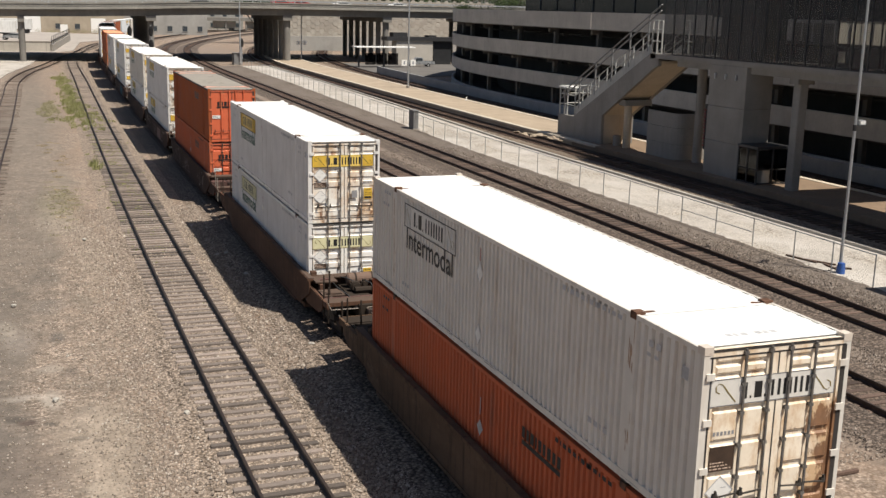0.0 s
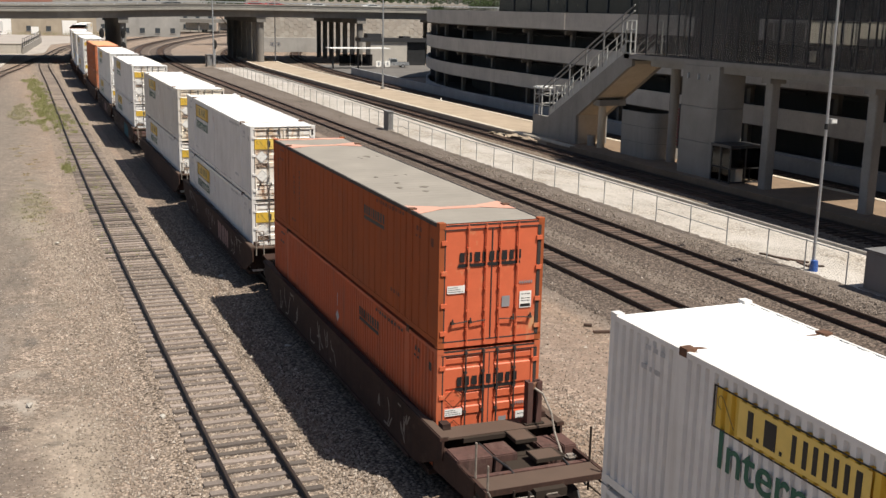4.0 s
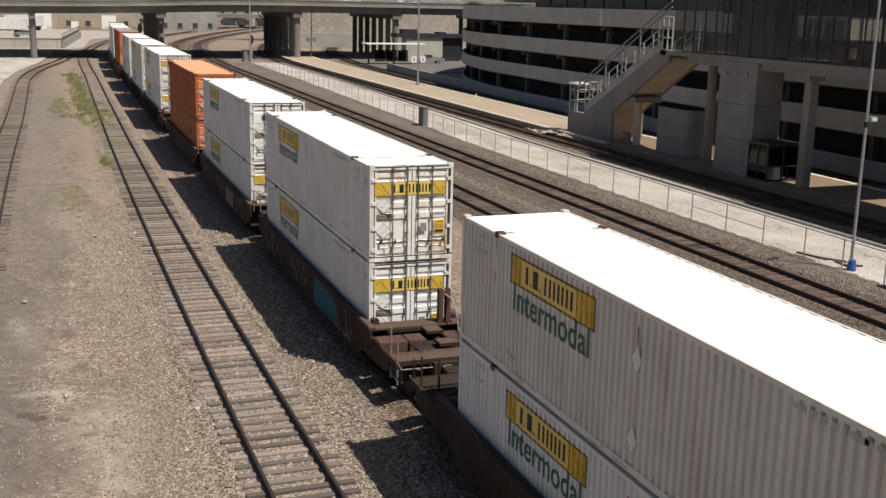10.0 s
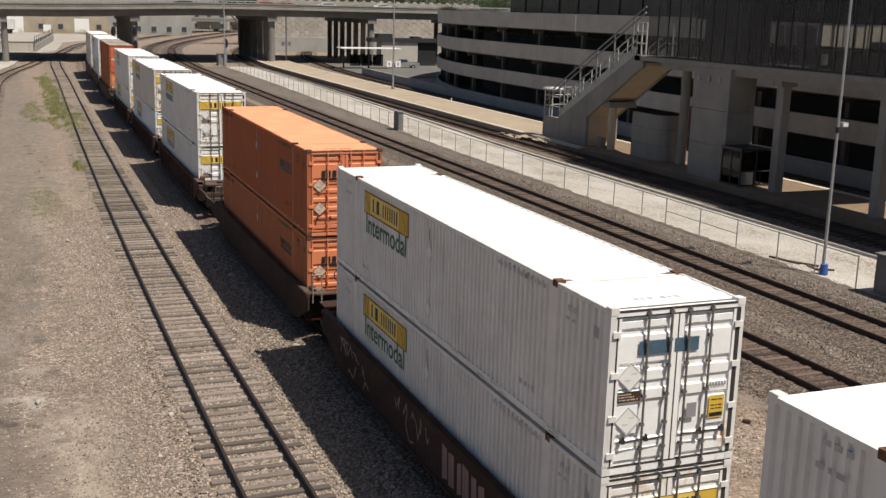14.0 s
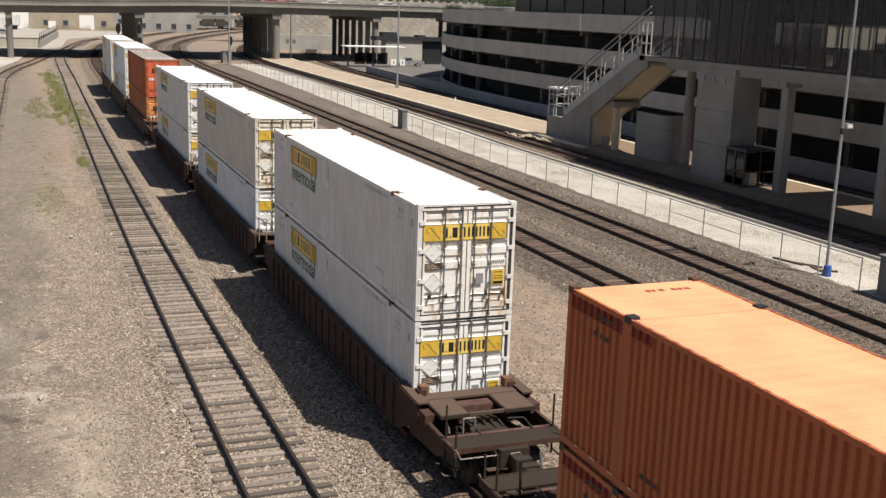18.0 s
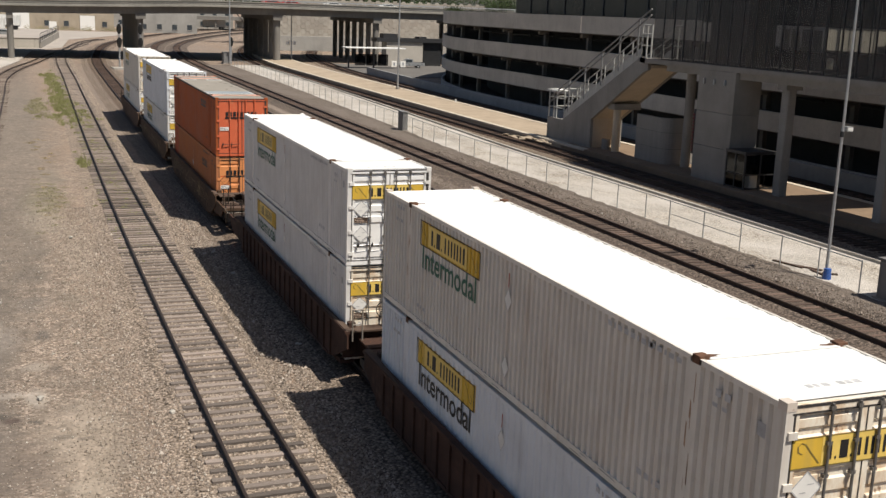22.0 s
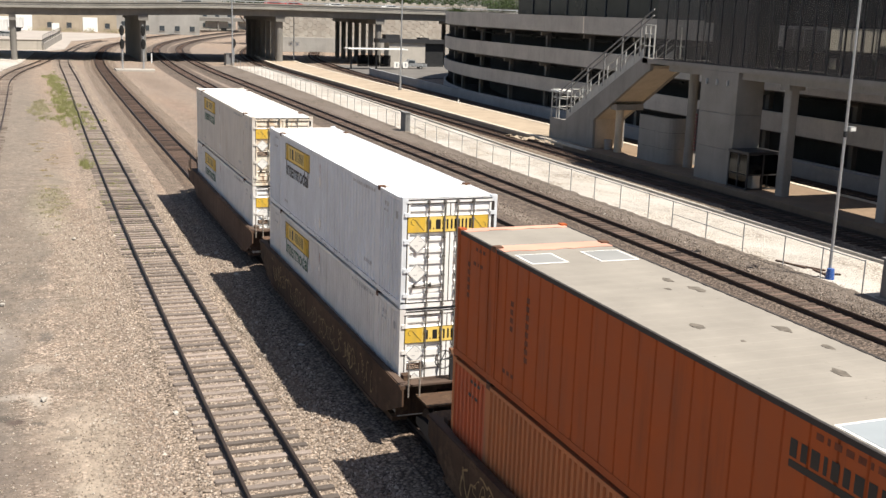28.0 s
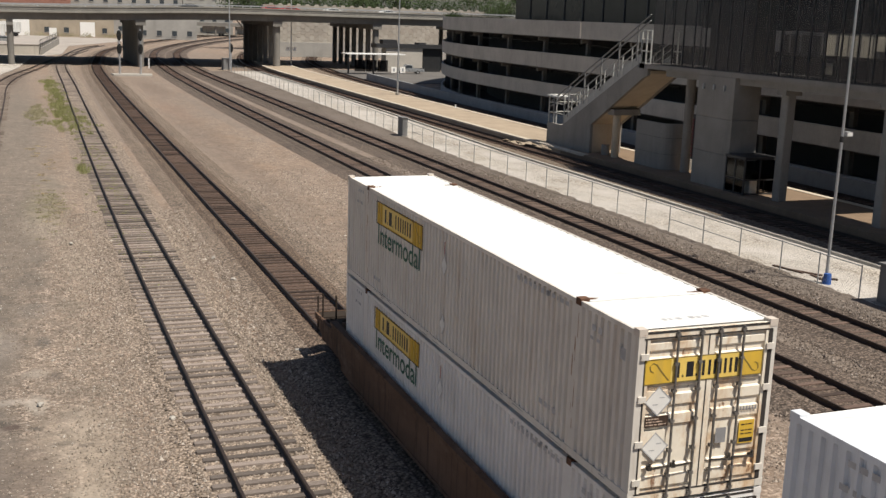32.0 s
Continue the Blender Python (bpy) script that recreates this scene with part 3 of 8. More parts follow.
def build_track(name, key, s0, s1, tie_mat, bed_mat, label, near_lo, near_hi, step=0.53, bed=1.0, middle=None, tie_top=0.0, bed_top=-0.235, sunk=0.0, buried=None, fill=0.025):
    path = PATHS[key]
    a, b = path.s_at_y(s0), path.s_at_y(s1)
    root = thing(name, label, "railway track", kind="structure")
    stations = np.arange(a, b, 3.0)
    bm = bmesh.new()
    w = 1.75 * bed
    if bed_mat:
        strip(bm, path, stations, [(-w - 0.9, -0.34), (-w, bed_top), (w, bed_top), (w + 0.9, -0.34)])
        part("ballast_bed", bm, bed_mat, root, "bed of crushed stone")
    if middle:
        bm = bmesh.new()
        strip(bm, path, stations, [(-1.5, bed_top + 0.004), (-1.1, bed_top + fill), (1.1, bed_top + fill), (1.5, bed_top + 0.004)])
        part("oiled_bed", bm, middle, root, "rusty dark stone between the rails")
    if buried:
        for sgn in (-1, 1):
            bm = bmesh.new()
            ring = [(sgn * 0.86, -0.19), (sgn * 0.95, -0.152), (sgn * 1.2, -0.15), (sgn * 1.5, -0.24)]
            strip(bm, path, stations, ring if sgn > 0 else ring[::-1])
            part("stone_shoulder", bm, buried, root, "brown stone heaped over the tie ends")
    for sgn in (-1, 1):
        bm = bmesh.new()
        strip(bm, path, stations, [(o + sgn * 0.7525, z - sunk) for o, z in RAIL])
        part("rail", bm, MAT["rail"], root)
    # ties
    bm = bmesh.new()
    box(bm, -1.28, 1.28, -0.1, 0.1, -0.33, -0.168)
    tie = mesh_of("tie", bm, tie_mat)
    rest = bmesh.new()
    rnd = random.Random(len(key))
    s = a
    while s < b:
        p = path.at(s)
        y = p[1]
        m = pose(p[0] + rnd.uniform(-0.05, 0.05), p[1], tie_top - sunk - (0.045 * min(1, max(0, (y - 62) / 40)) if key == "left" else 0) + rnd.uniform(-0.025, 0.004), rnd.uniform(-1.5, 1.5), 0, path.turn(s) + rnd.uniform(-1.2, 1.2))
        if near_lo <= y <= near_hi:
            o = new("tie", tie)
            o.parent = root
            o.matrix_basis = m
        elif (46 if sunk else -58) < y < 330:
            for f in box(rest, -1.28, 1.28, -0.1, 0.1, -0.33, -0.168):
                f.co = m @ f.co
        s += step * rnd.uniform(0.94, 1.06)
    far = part("far_ties", rest, tie_mat, root)
    far["kind"] = "stuff"
    return root


build_ground()
build_track("track_1", "yard_left", 20, 282, MAT["tie_brown"], None, "old siding track sunk in brown dirt", 46, 125, sunk=0.140)
build_track("track_2", "left", -60, 305, MAT["tie"], MAT["ballast"], "siding track with weathered grey ties and dark rails", 18, 130, bed=0.75, bed_top=-0.232)
build_track("track_3", "train", -315, 495, MAT["tie_brown"], MAT["ballast_mid"], "main track with brown ties under the container train", 24, 130, middle=MAT["ballast_rust"], bed=1.1, buried=MAT["ballast_brown"])
build_track("track_4", "main_one", -60, 500, MAT["tie_main"], MAT["ballast_dark"], "main track with dark ballast and brown ties", 20, 115, middle=MAT["ballast_umber_dark"], buried=MAT["ballast_dark"], fill=0.03)
build_track("track_5", "main_two", -60, 485, MAT["tie_main"], MAT["ballast_dark"], "main track with dark ballast beside the fence", 28, 115, middle=MAT["ballast_umber_dark"], buried=MAT["ballast_dark"], fill=0.03)
build_track("track_6", "platform_one", -60, 365, MAT["tie_brown"], MAT["ballast_tan"], "platform track in front of the station", 50, 90)
build_track("track_7", "platform_two", -60, 270, MAT["tie_brown"], MAT["ballast_tan"], "platform track below the garage wall", 90, 120)

# ---- the yard: platform, strip, fence ----
def closed(bm, path, stations, ring):
    """Sweep a closed ring of (offset, z) along a path, with end caps."""
    rows = [[bm.verts.new((*path.side(s, o), z)) for o, z in ring] for s in stations]
    n = len(ring)
    for a, b in zip(rows, rows[1:]):
        for k in range(n):
            bm.faces.new((a[k], a[(k + 1) % n], b[(k + 1) % n], b[k]))
    bm.faces.new(rows[0])
    bm.faces.new(rows[-1][::-1])


def build_platform():
    p = PATHS["platform_one"]
    st = np.arange(p.s_at_y(-60), p.s_at_y(300), 4.0)
    root = thing("platform", "long tan concrete station platform with pale worn edges", "platform", kind="structure")
    # up to y = 80 the slab takes a darker brown
    cut = p.s_at_y(80)
    for stations, mat, label in ((np.append(st[st < cut], cut), MAT["platform_dark"], "darker brown slab under the station"), (np.insert(st[st > cut], 0, cut), MAT["platform"], "tan slab")):
        bm = bmesh.new()
        closed(bm, p, stations, [(1.68, -0.33), (1.68, 0.17), (7.75, 0.17), (7.75, -0.33)])
        part("slab", bm, mat, root, label)
    for a, b in ((1.63, 2.15), (7.3, 7.8)):
        bm = bmesh.new()
        closed(bm, p, st if a > 5 else st[st > p.s_at_y(73)], [(a, 0.05), (a, 0.205), (b, 0.205), (b, 0.05)])
        part("edge_strip", bm, MAT["edge"], root, "pale worn tactile edge strip")
    p2 = PATHS["platform_two"]
    st = np.arange(p2.s_at_y(-40), p2.s_at_y(176), 4.0)
    bm = bmesh.new()
    closed(bm, p2, st, [(2.0, -0.33), (2.0, 0.85), (2.35, 0.85), (2.35, -0.33)])
    tagged(part("low_wall", bm, MAT["concrete_blue"]), "low blue-grey concrete wall along the platform track", "wall", kind="structure")


MAT["edge"] = concrete("edge_strip_pale", (0.60, 0.53, 0.43), 2.0, 0.25)
MAT["concrete_blue"] = concrete("concrete_blue_grey", (0.33, 0.335, 0.34), 1.0, 0.3)
MAT["strip"] = gravel("pale_crushed_strip", (0.70, 0.655, 0.60), (0.33, 0.305, 0.275), 0.11, (0.52, 0.485, 0.445), 0.38, 0.6)
MAT["shoulder"] = gravel("grey_brown_shoulder", (0.30, 0.255, 0.22), (0.085, 0.07, 0.06), 0.10, (0.17, 0.14, 0.118), 0.42, 0.62)
FENCE = Path([(32.3, 20), (32.3, 60), (32.4, 80), (33.0, 95), (34.0, 125), (35.0, 160), (35.4, 194)])


def build_strip():
    st = np.arange(0.0, FENCE.s[-1], 3.0)
    bm = bmesh.new()
    closed(bm, FENCE, st, [(-0.25, -0.34), (-0.25, -0.17), (5.0, -0.17), (5.0, -0.34)])
    tagged(part("pavement", bm, MAT["strip"]), "pale crushed-stone strip between fence and platform track", "pavement", kind="structure")
    bm = bmesh.new()
    closed(bm, FENCE, np.arange(13.5, FENCE.s[-1], 3.0), [(5.0, -0.34), (5.0, -0.02), (5.22, -0.02), (5.22, -0.34)])
    tagged(part("kerb", bm, MAT["concrete_light"]), "pale concrete kerb beside the platform track", "kerb", kind="structure")


def build_shoulder():
    """Dark stone between the last main track and the fence, with an uneven edge."""
    rnd = random.Random(12)
    bm = bmesh.new()
    rows = []
    for s in np.arange(0.0, FENCE.s[-1], 0.4):
        p = FENCE.at(s)
        edge = rnd.uniform(-0.12, 0.14)
        rows.append([bm.verts.new((x, p[1], z)) for x, z in ((30.2, -0.315), (31.2, -0.20), (p[0] - 0.3 + edge * 0.3, -0.155), (p[0] + edge, -0.162))])
    for a, b in zip(rows, rows[1:]):
        for k in range(3):
            bm.faces.new((a[k], a[k + 1], b[k + 1], b[k]))
    tagged(part("track_shoulder", bm, MAT["shoulder"]), "grey-brown crushed stone shoulder along the fence", "gravel", kind="structure")


def build_fence():
    root = thing("chain_link_fence", "low galvanised chain-link fence with steel posts", "fence")
    s0 = FENCE.s_at_y(33.3)
    h = 1.40
    bm = bmesh.new()
    rod(bm, (0, 0, -0.2), (0, 0, h - 0.2 + 0.05), 0.03, 8)
    post = mesh_of("fence_post", bm, MAT["galv"])
    ss = [FENCE.s_at_y(y) for y in (33.9, 36.45, 38.98, 42.02, 45.07, 48.19, 50.58)] + list(np.arange(FENCE.s_at_y(53.65), FENCE.s[-1], 3.075))
    for s in ss:
        o = new("fence_post", post)
        o.parent = root
        o.location = (*FENCE.at(s), 0)
    for a, b in zip(ss, ss[1:]):
        bm = bmesh.new()
        rod(bm, (*FENCE.at(a), h - 0.2), (*FENCE.at(b), h - 0.2), 0.028, 6)
        part("top_rail", bm, MAT["galv"], root)
    for k in (3, 4, 18):
        bm = bmesh.new()
        rod(bm, (*FENCE.at(ss[k]), 0.52), (*FENCE.at(ss[k + 1]), 0.52), 0.022, 6)
        part("middle_rail", bm, MAT["galv"], root)
    # the mesh, as thin crossing wires
    bm = bmesh.new()
    w = 0.0026
    s = s0
    while s < FENCE.s[-1] - 1.2:
        for d in (-1, 1):
            a, b = (s, s + h) if d > 0 else (s + h, s)
            pa, pb = FENCE.at(a), FENCE.at(b)
            bm.faces.new([bm.verts.new(v) for v in ((pa[0], pa[1] - w, -0.16), (pa[0], pa[1] + w, -0.16), (pb[0], pb[1] + w, h - 0.2), (pb[0], pb[1] - w, h - 0.2))])
        s += 0.16
    ob = part("wire_mesh", bm, MAT["galv"], root)
    ob["kind"] = "stuff"


def build_cabinet(x, y0, y1, h, deep, label):
    root = thing("relay_cabinet", label, "cabinet", "line-side cabinets")
    bm = bmesh.new()
    box(bm, x - 0.05, x + deep + 0.05, y0 - 0.08, y1 + 0.08, -0.33, -0.08)
    part("plinth", bm, MAT["concrete"], root)
    bm = bmesh.new()
    vs = box(bm, x, x + deep, y0, y1, -0.08, h - 0.25)
    bmesh.ops.bevel(bm, geom=list(bm.edges), offset=0.03, segments=2, affect="EDGES")
    body = part("body", bm, MAT["cabinet"], root)
    bm = bmesh.new()
    box(bm, x - 0.06, x + deep + 0.06, y0 - 0.06, y1 + 0.06, h - 0.25, h - 0.18)
    part("lid", bm, MAT["cabinet"], root)
    for k in range(2):
        a = y0 + 0.1 + k * (y1 - y0 - 0.1) / 2
        bm = bmesh.new()
        box(bm, x - 0.015, x, a, a + (y1 - y0) / 2 - 0.15, 0.05, h - 0.35)
        part("door", bm, MAT["cabinet"], body)


MAT["cabinet"] = painted("cabinet_grey", (0.20, 0.20, 0.20), amount=0.3)
MAT["blue"] = plain("blue_plastic", (0.03, 0.10, 0.35), 0.5)
MAT["sign_white"] = plain("sign_white", (0.8, 0.8, 0.78), 0.5, 0, 4, 0.05)
MAT["black"] = plain("black_paint", (0.012, 0.012, 0.012), 0.6)
MAT["lamp_glass"] = plain("lamp_lens", (0.7, 0.7, 0.68), 0.15)


def build_lamp_post(x, y, z, h, r, label, flood=None, signs=None, wrap=False):
    root = thing("lamp_post", label, "lamp post", "tall lamp posts")
    bm = bmesh.new()
    rod(bm, (x, y, z - 0.2), (x, y, z + 0.25), r * 2.2, 14)
    part("base", bm, MAT["concrete"], root)
    bm = bmesh.new()
    rod(bm, (x, y, z + 0.2), (x, y, h), r, 14, r * 0.62)
    part("pole", bm, MAT["galv"], root, smooth=False)
    bm = bmesh.new()
    rod(bm, (x, y, h - 0.1), (x + 1.6, y, h + 0.35), 0.05, 8)
    box(bm, x + 1.2, x + 2.0, y - 0.16, y + 0.16, h + 0.28, h + 0.42)
    part("lamp_arm", bm, MAT["galv"], root)
    if flood:
        bm = bmesh.new()
        box(bm, x + 0.10, x + 0.42, y - 0.16, y + 0.14, flood - 0.1, flood + 0.1)
        rod(bm, (x, y, flood - 0.12), (x + 0.15, y, flood), 0.03, 6)
        fl = part("floodlight", bm, MAT["galv"], root)
        bm = bmesh.new()
        box(bm, x + 0.14, x + 0.38, y - 0.175, y - 0.16, flood - 0.07, flood + 0.07)
        part("lens", bm, MAT["lamp_glass"], fl)
        bm = bmesh.new()
        rod(bm, (x, y, flood - 0.35), (x, y, flood - 0.1), r * 1.15, 12)
        part("bracket", bm, MAT["dark"], root)
    if signs:
        for d in (-0.62, 0.62):
            bm = bmesh.new()
            box(bm, x + d - 0.36, x + d + 0.36, y - 0.12, y - 0.06, signs - 0.4, signs + 0.4)
            part("sign", bm, MAT["sign_white"], root, "white square sign")
            bm = bmesh.new()
            box(bm, x + d - 0.1, x + d + 0.12, y - 0.135, y - 0.12, signs - 0.22, signs + 0.2)
            part("mark", bm, MARK_GREY, root)
    if wrap:
        bm = bmesh.new()
        rod(bm, (x - 0.05, y - 0.12, z - 0.05), (x - 0.05, y - 0.12, z + 0.45), 0.19, 14, 0.16)
        tagged(part("barrel", bm, MAT["blue"]), "small blue plastic barrel at the lamp post", "barrel")


MARK_GREY = plain("sign_mark_grey", (0.3, 0.32, 0.35), 0.6)


def build_signal(x, y, label, high=7.0, heads=(6.0, 3.9)):
    root = thing("railway_signal", label, "railway signal", "railway signals")
    bm = bmesh.new()
    rod(bm, (x, y, -0.1), (x, y, high), 0.11, 10)
    part("mast", bm, MAT["galv"], root)
    for z in heads:
        bm = bmesh.new()
        outline = [(x + math.cos(k * math.tau / 16) * 0.38, z + math.sin(k * math.tau / 16) * 0.82) for k in range(16)]
        prism(bm, outline, "y", y - 0.16, y - 0.12)
        head = part("signal_head", bm, MAT["black"], root)
        for dz in (-0.44, 0.0, 0.44):
            bm = bmesh.new()
            rod(bm, (x, y - 0.16, z + dz), (x, y - 0.42, z + dz), 0.17, 10)
            part("hood", bm, MAT["black"], head)
    bm = bmesh.new()
    for sgn in (-1, 1):
        rod(bm, (x + sgn * 0.2, y + 0.3, 0), (x + sgn * 0.2, y + 0.3, high - 0.5), 0.02, 5)
    for k in range(int((high - 0.7) / 0.4)):
        rod(bm, (x - 0.2, y + 0.3, 0.4 + k * 0.4), (x + 0.2, y + 0.3, 0.4 + k * 0.4), 0.016, 5)
    part("ladder", bm, MAT["galv"], root)


build_platform()
build_strip()
build_shoulder()
build_fence()
build_cabinet(32.6, 92.6, 93.9, 1.75, 0.5, "dark grey steel relay cabinet at the fence")
build_cabinet(32.35, 28.6, 33.0, 1.75, 1.3, "grey steel relay cabinet at the end of the fence")
build_cabinet(35.3, 199.5, 201.5, 2.0, 1.2, "grey steel relay cabinet near the far bridge")
build_lamp_post(32.72, 36.4, -0.15, 13.5, 0.075, "tall grey steel lamp post with a small floodlight", flood=6.4, wrap=True)
build_lamp_post(47.4, 137.0, 0.2, 13.6, 0.13, "tall grey lamp post with two white signs on the platform", signs=3.5)
build_lamp_post(50.4, 210.0, 0.0, 13.8, 0.13, "tall grey lamp post beyond the bridge with white signs", signs=3.4)
build_lamp_post(36.0, 197.0, 0.0, 13.6, 0.15, "tall grey lamp post near the signal")
bm = bmesh.new()
prism(bm, [(14.3, 178.2), (20.3, 178.8), (20.5, 181.6), (14.2, 181.4)], "z", -0.33, -0.02)
tagged(part("signal_slab", bm, MAT["concrete_light"]), "pale concrete slab under the railway signals", "slab", kind="structure")
build_signal(15.4, 180.0, "railway signal with two black oval heads")
build_signal(18.7, 180.4, "railway signal with two black oval heads")
build_signal(36.6, 199.0, "railway signal with one black oval head by the fence end", 4.6, (3.7,))
bm = bmesh.new()
rod(bm, (22.4, 202.5, -0.3), (22.4, 202.5, 1.5), 0.12, 8)
tagged(part("marker_post", bm, MAT["sign_white"]), "short white marker post beside the track", "post")


# ---- road bridge ----
MAT["bridge"] = concrete("bridge_concrete", (0.22, 0.207, 0.188), 1.0, 0.45)
MAT["bridge_light"] = concrete("bridge_parapet", (0.30, 0.285, 0.255), 1.0, 0.4)
DECK_LINE = [(-160, 5.2), (-60, 6.6), (-2, 7.6), (8, 7.75), (18, 8.0), (30, 8.45), (41, 8.6), (64, 8.6), (90, 8.6), (170, 8.4)]


def deck_z(x):
    return float(np.interp(x, [p[0] for p in DECK_LINE], [p[1] for p in DECK_LINE]))


def along_x(bm, y0, y1, lo, hi, x0=-160, x1=170, step=6.0):
    """A long beam across the tracks whose height follows the deck."""
    rows = []
    for x in np.arange(x0, x1 + 0.1, step):
        z = deck_z(x)
        rows.append([bm.verts.new(v) for v in ((x, y0, z + lo), (x, y1, z + lo), (x, y1, z + hi), (x, y0, z + hi))])
    for a, b in zip(rows, rows[1:]):
        for k in range(4):
            bm.faces.new((a[k], a[(k + 1) % 4], b[(k + 1) % 4], b[k]))
    bm.faces.new(rows[0][::-1])
    bm.faces.new(rows[-1])


def build_bridge():
    root = thing("road_bridge", "long grey concrete road bridge over the tracks", "bridge")
    for y in (206.2, 212, 218, 224, 230, 236.2):
        bm = bmesh.new()
        along_x(bm, y - 0.35, y + 0.35, 0.0, 1.15)
        part("girder", bm, MAT["bridge"], root)
    bm = bmesh.new()
    along_x(bm, 205.0, 237.5, 1.15, 1.45)
    part("deck", bm, MAT["bridge"], root)
    for y in (205.0, 237.1):
        bm = bmesh.new()
        along_x(bm, y, y + 0.4, 1.45, 2.35)
        part("parapet", bm, MAT["bridge_light"], root)
        for lo, hi, out in ((1.25, 1.42, 0.35), (2.2, 2.36, 0.12)):
            bm = bmesh.new()
            along_x(bm, y - out, y + 0.4 + out, lo, hi)
            part("cornice", bm, MAT["bridge_light"], root)
        # dark strip along the parapet stands for the shade in its groove
        bm = bmesh.new()
        along_x(bm, y - 0.004, y + 0.404, 1.72, 1.80)
        part("joint_line", bm, MAT["dark"], root)
        bm = bmesh.new()
        along_x(bm, y + 0.1, y + 0.3, 2.62, 2.78)
        part("guard_rail", bm, MAT["galv"], root)
        for x in np.arange(-60, 100, 4.0):
            bm = bmesh.new()
            z = deck_z(x)
            box(bm, x - 0.1, x + 0.1, y + 0.1, y + 0.3, z + 2.33, z + 2.65)
            part("rail_post", bm, MAT["galv"], root)
    for x, wide, cols, r in ((-0.7, 1.0, 3, 0.55), (21.45, 1.6, 2, 0.55), (46.7, 1.6, 7, 0.7), (66.6, 1.6, 7, 0.62), (92, 1.6, 6, 0.7), (-34, 1.2, 4, 0.6)):
        bent = thing("bridge_pier", "row of grey concrete columns under the bridge", "bridge pier", "bridge piers")
        zt = deck_z(x)
        for k in range(cols):
            y = 206.6 + k * 29.6 / max(1, cols - 1)
            bm = bmesh.new()
            q = r if k == 0 or cols < 5 else 0.5
            rod(bm, (x, y, -0.4), (x, y, zt - 0.9), q, 18)
            part("column", bm, MAT["bridge"], bent)
        if cols == 2:
            bm = bmesh.new()
            box(bm, x - 0.42, x + 0.42, 208.0, 235.4, -0.4, zt - 0.9)
            part("pier_wall", bm, MAT["bridge"], bent)
        bm = bmesh.new()
        box(bm, x - wide * 0.55, x + wide * 0.55, 205.4, 237.2, zt - 0.95, zt)
        part("pier_cap", bm, MAT["bridge"], bent)


build_bridge()
bm = bmesh.new()
prism(bm, [(-60, 95), (-6.5, 95), (-5.2, 125), (-4.6, 150), (-3.0, 172), (0.5, 198), (3, 236), (-60, 236)], "z", -0.33, -0.19)
tagged(part("parking_lot_near", bm, MAT["strip"]), "pale worn concrete lot beside the siding", "parking lot", kind="structure")

# ---- station building, stairs, lift ----
def tinted(name, tint, gloss=0.06):
    """Dark tinted glass: lets a little through, mirrors a little."""
    m = bpy.data.materials.new(name)
    m.use_nodes = True
    t = m.node_tree
    t.nodes.remove(t.nodes["Principled BSDF"])
    tr = t.nodes.new("ShaderNodeBsdfTransparent")
    tr.inputs[0].default_value = (*tint, 1)
    gl = t.nodes.new("ShaderNodeBsdfGlossy")
    gl.inputs["Roughness"].default_value = 0.06
    gl.inputs[0].default_value = (0.75, 0.78, 0.8, 1)
    fr = t.nodes.new("ShaderNodeFresnel")
    fr.inputs[0].default_value = 1.4
    n = noise_tex(t, 0.6, 3, 0.5, world_pos(t))
    bp = t.nodes.new("ShaderNodeBump")
    bp.inputs["Strength"].default_value = 0.05
    link(t, n.outputs[0], bp.inputs["Height"])
    link(t, bp.outputs[0], gl.inputs["Normal"])
    mx = t.nodes.new("ShaderNodeMixShader")
    link(t, fr.outputs[0], mx.inputs[0])
    link(t, tr.outputs[0], mx.inputs[1])
    link(t, gl.outputs[0], mx.inputs[2])
    link(t, mx.outputs[0], t.nodes["Material Output"].inputs[0])
    return m


MAT["tint"] = tinted("tinted_glass", (0.30, 0.30, 0.31))


def grey_screen(name, color, share):
    """Sun-screened glass: a grey film with fine holes that lets part of the view through."""
    m, t, b = nodes(name)
    n = noise_tex(t, 0.5, 5, 0.6, world_pos(t), (1.0, 1.0, 0.3))
    link(t, ramp(t, n.outputs[0], [(0.3, shade(color, 0.75)), (0.7, shade(color, 1.25))]).outputs[0], b.inputs["Base Color"])
    b.inputs["Roughness"].default_value = 0.25
    tr = t.nodes.new("ShaderNodeBsdfTransparent")
    mx = t.nodes.new("ShaderNodeMixShader")
    mx.inputs[0].default_value = share
    link(t, b.outputs[0], mx.inputs[1])
    link(t, tr.outputs[0], mx.inputs[2])
    link(t, mx.outputs[0], t.nodes["Material Output"].inputs[0])
    return m


def frosted(name, color):
    """Milky glass: scatters the light that falls on either face."""
    m, t, b = nodes(name)
    n = noise_tex(t, 1.5, 4, 0.6, world_pos(t))
    c = ramp(t, n.outputs[0], [(0.3, shade(color, 0.85)), (0.7, color)]).outputs[0]
    link(t, c, b.inputs["Base Color"])
    b.inputs["Roughness"].default_value = 0.5
    tl = t.nodes.new("ShaderNodeBsdfTranslucent")
    link(t, c, tl.inputs[0])
    mx = t.nodes.new("ShaderNodeMixShader")
    mx.inputs[0].default_value = 0.9
    link(t, b.outputs[0], mx.inputs[1])
    link(t, tl.outputs[0], mx.inputs[2])
    link(t, mx.outputs[0], t.nodes["Material Output"].inputs[0])
    return m


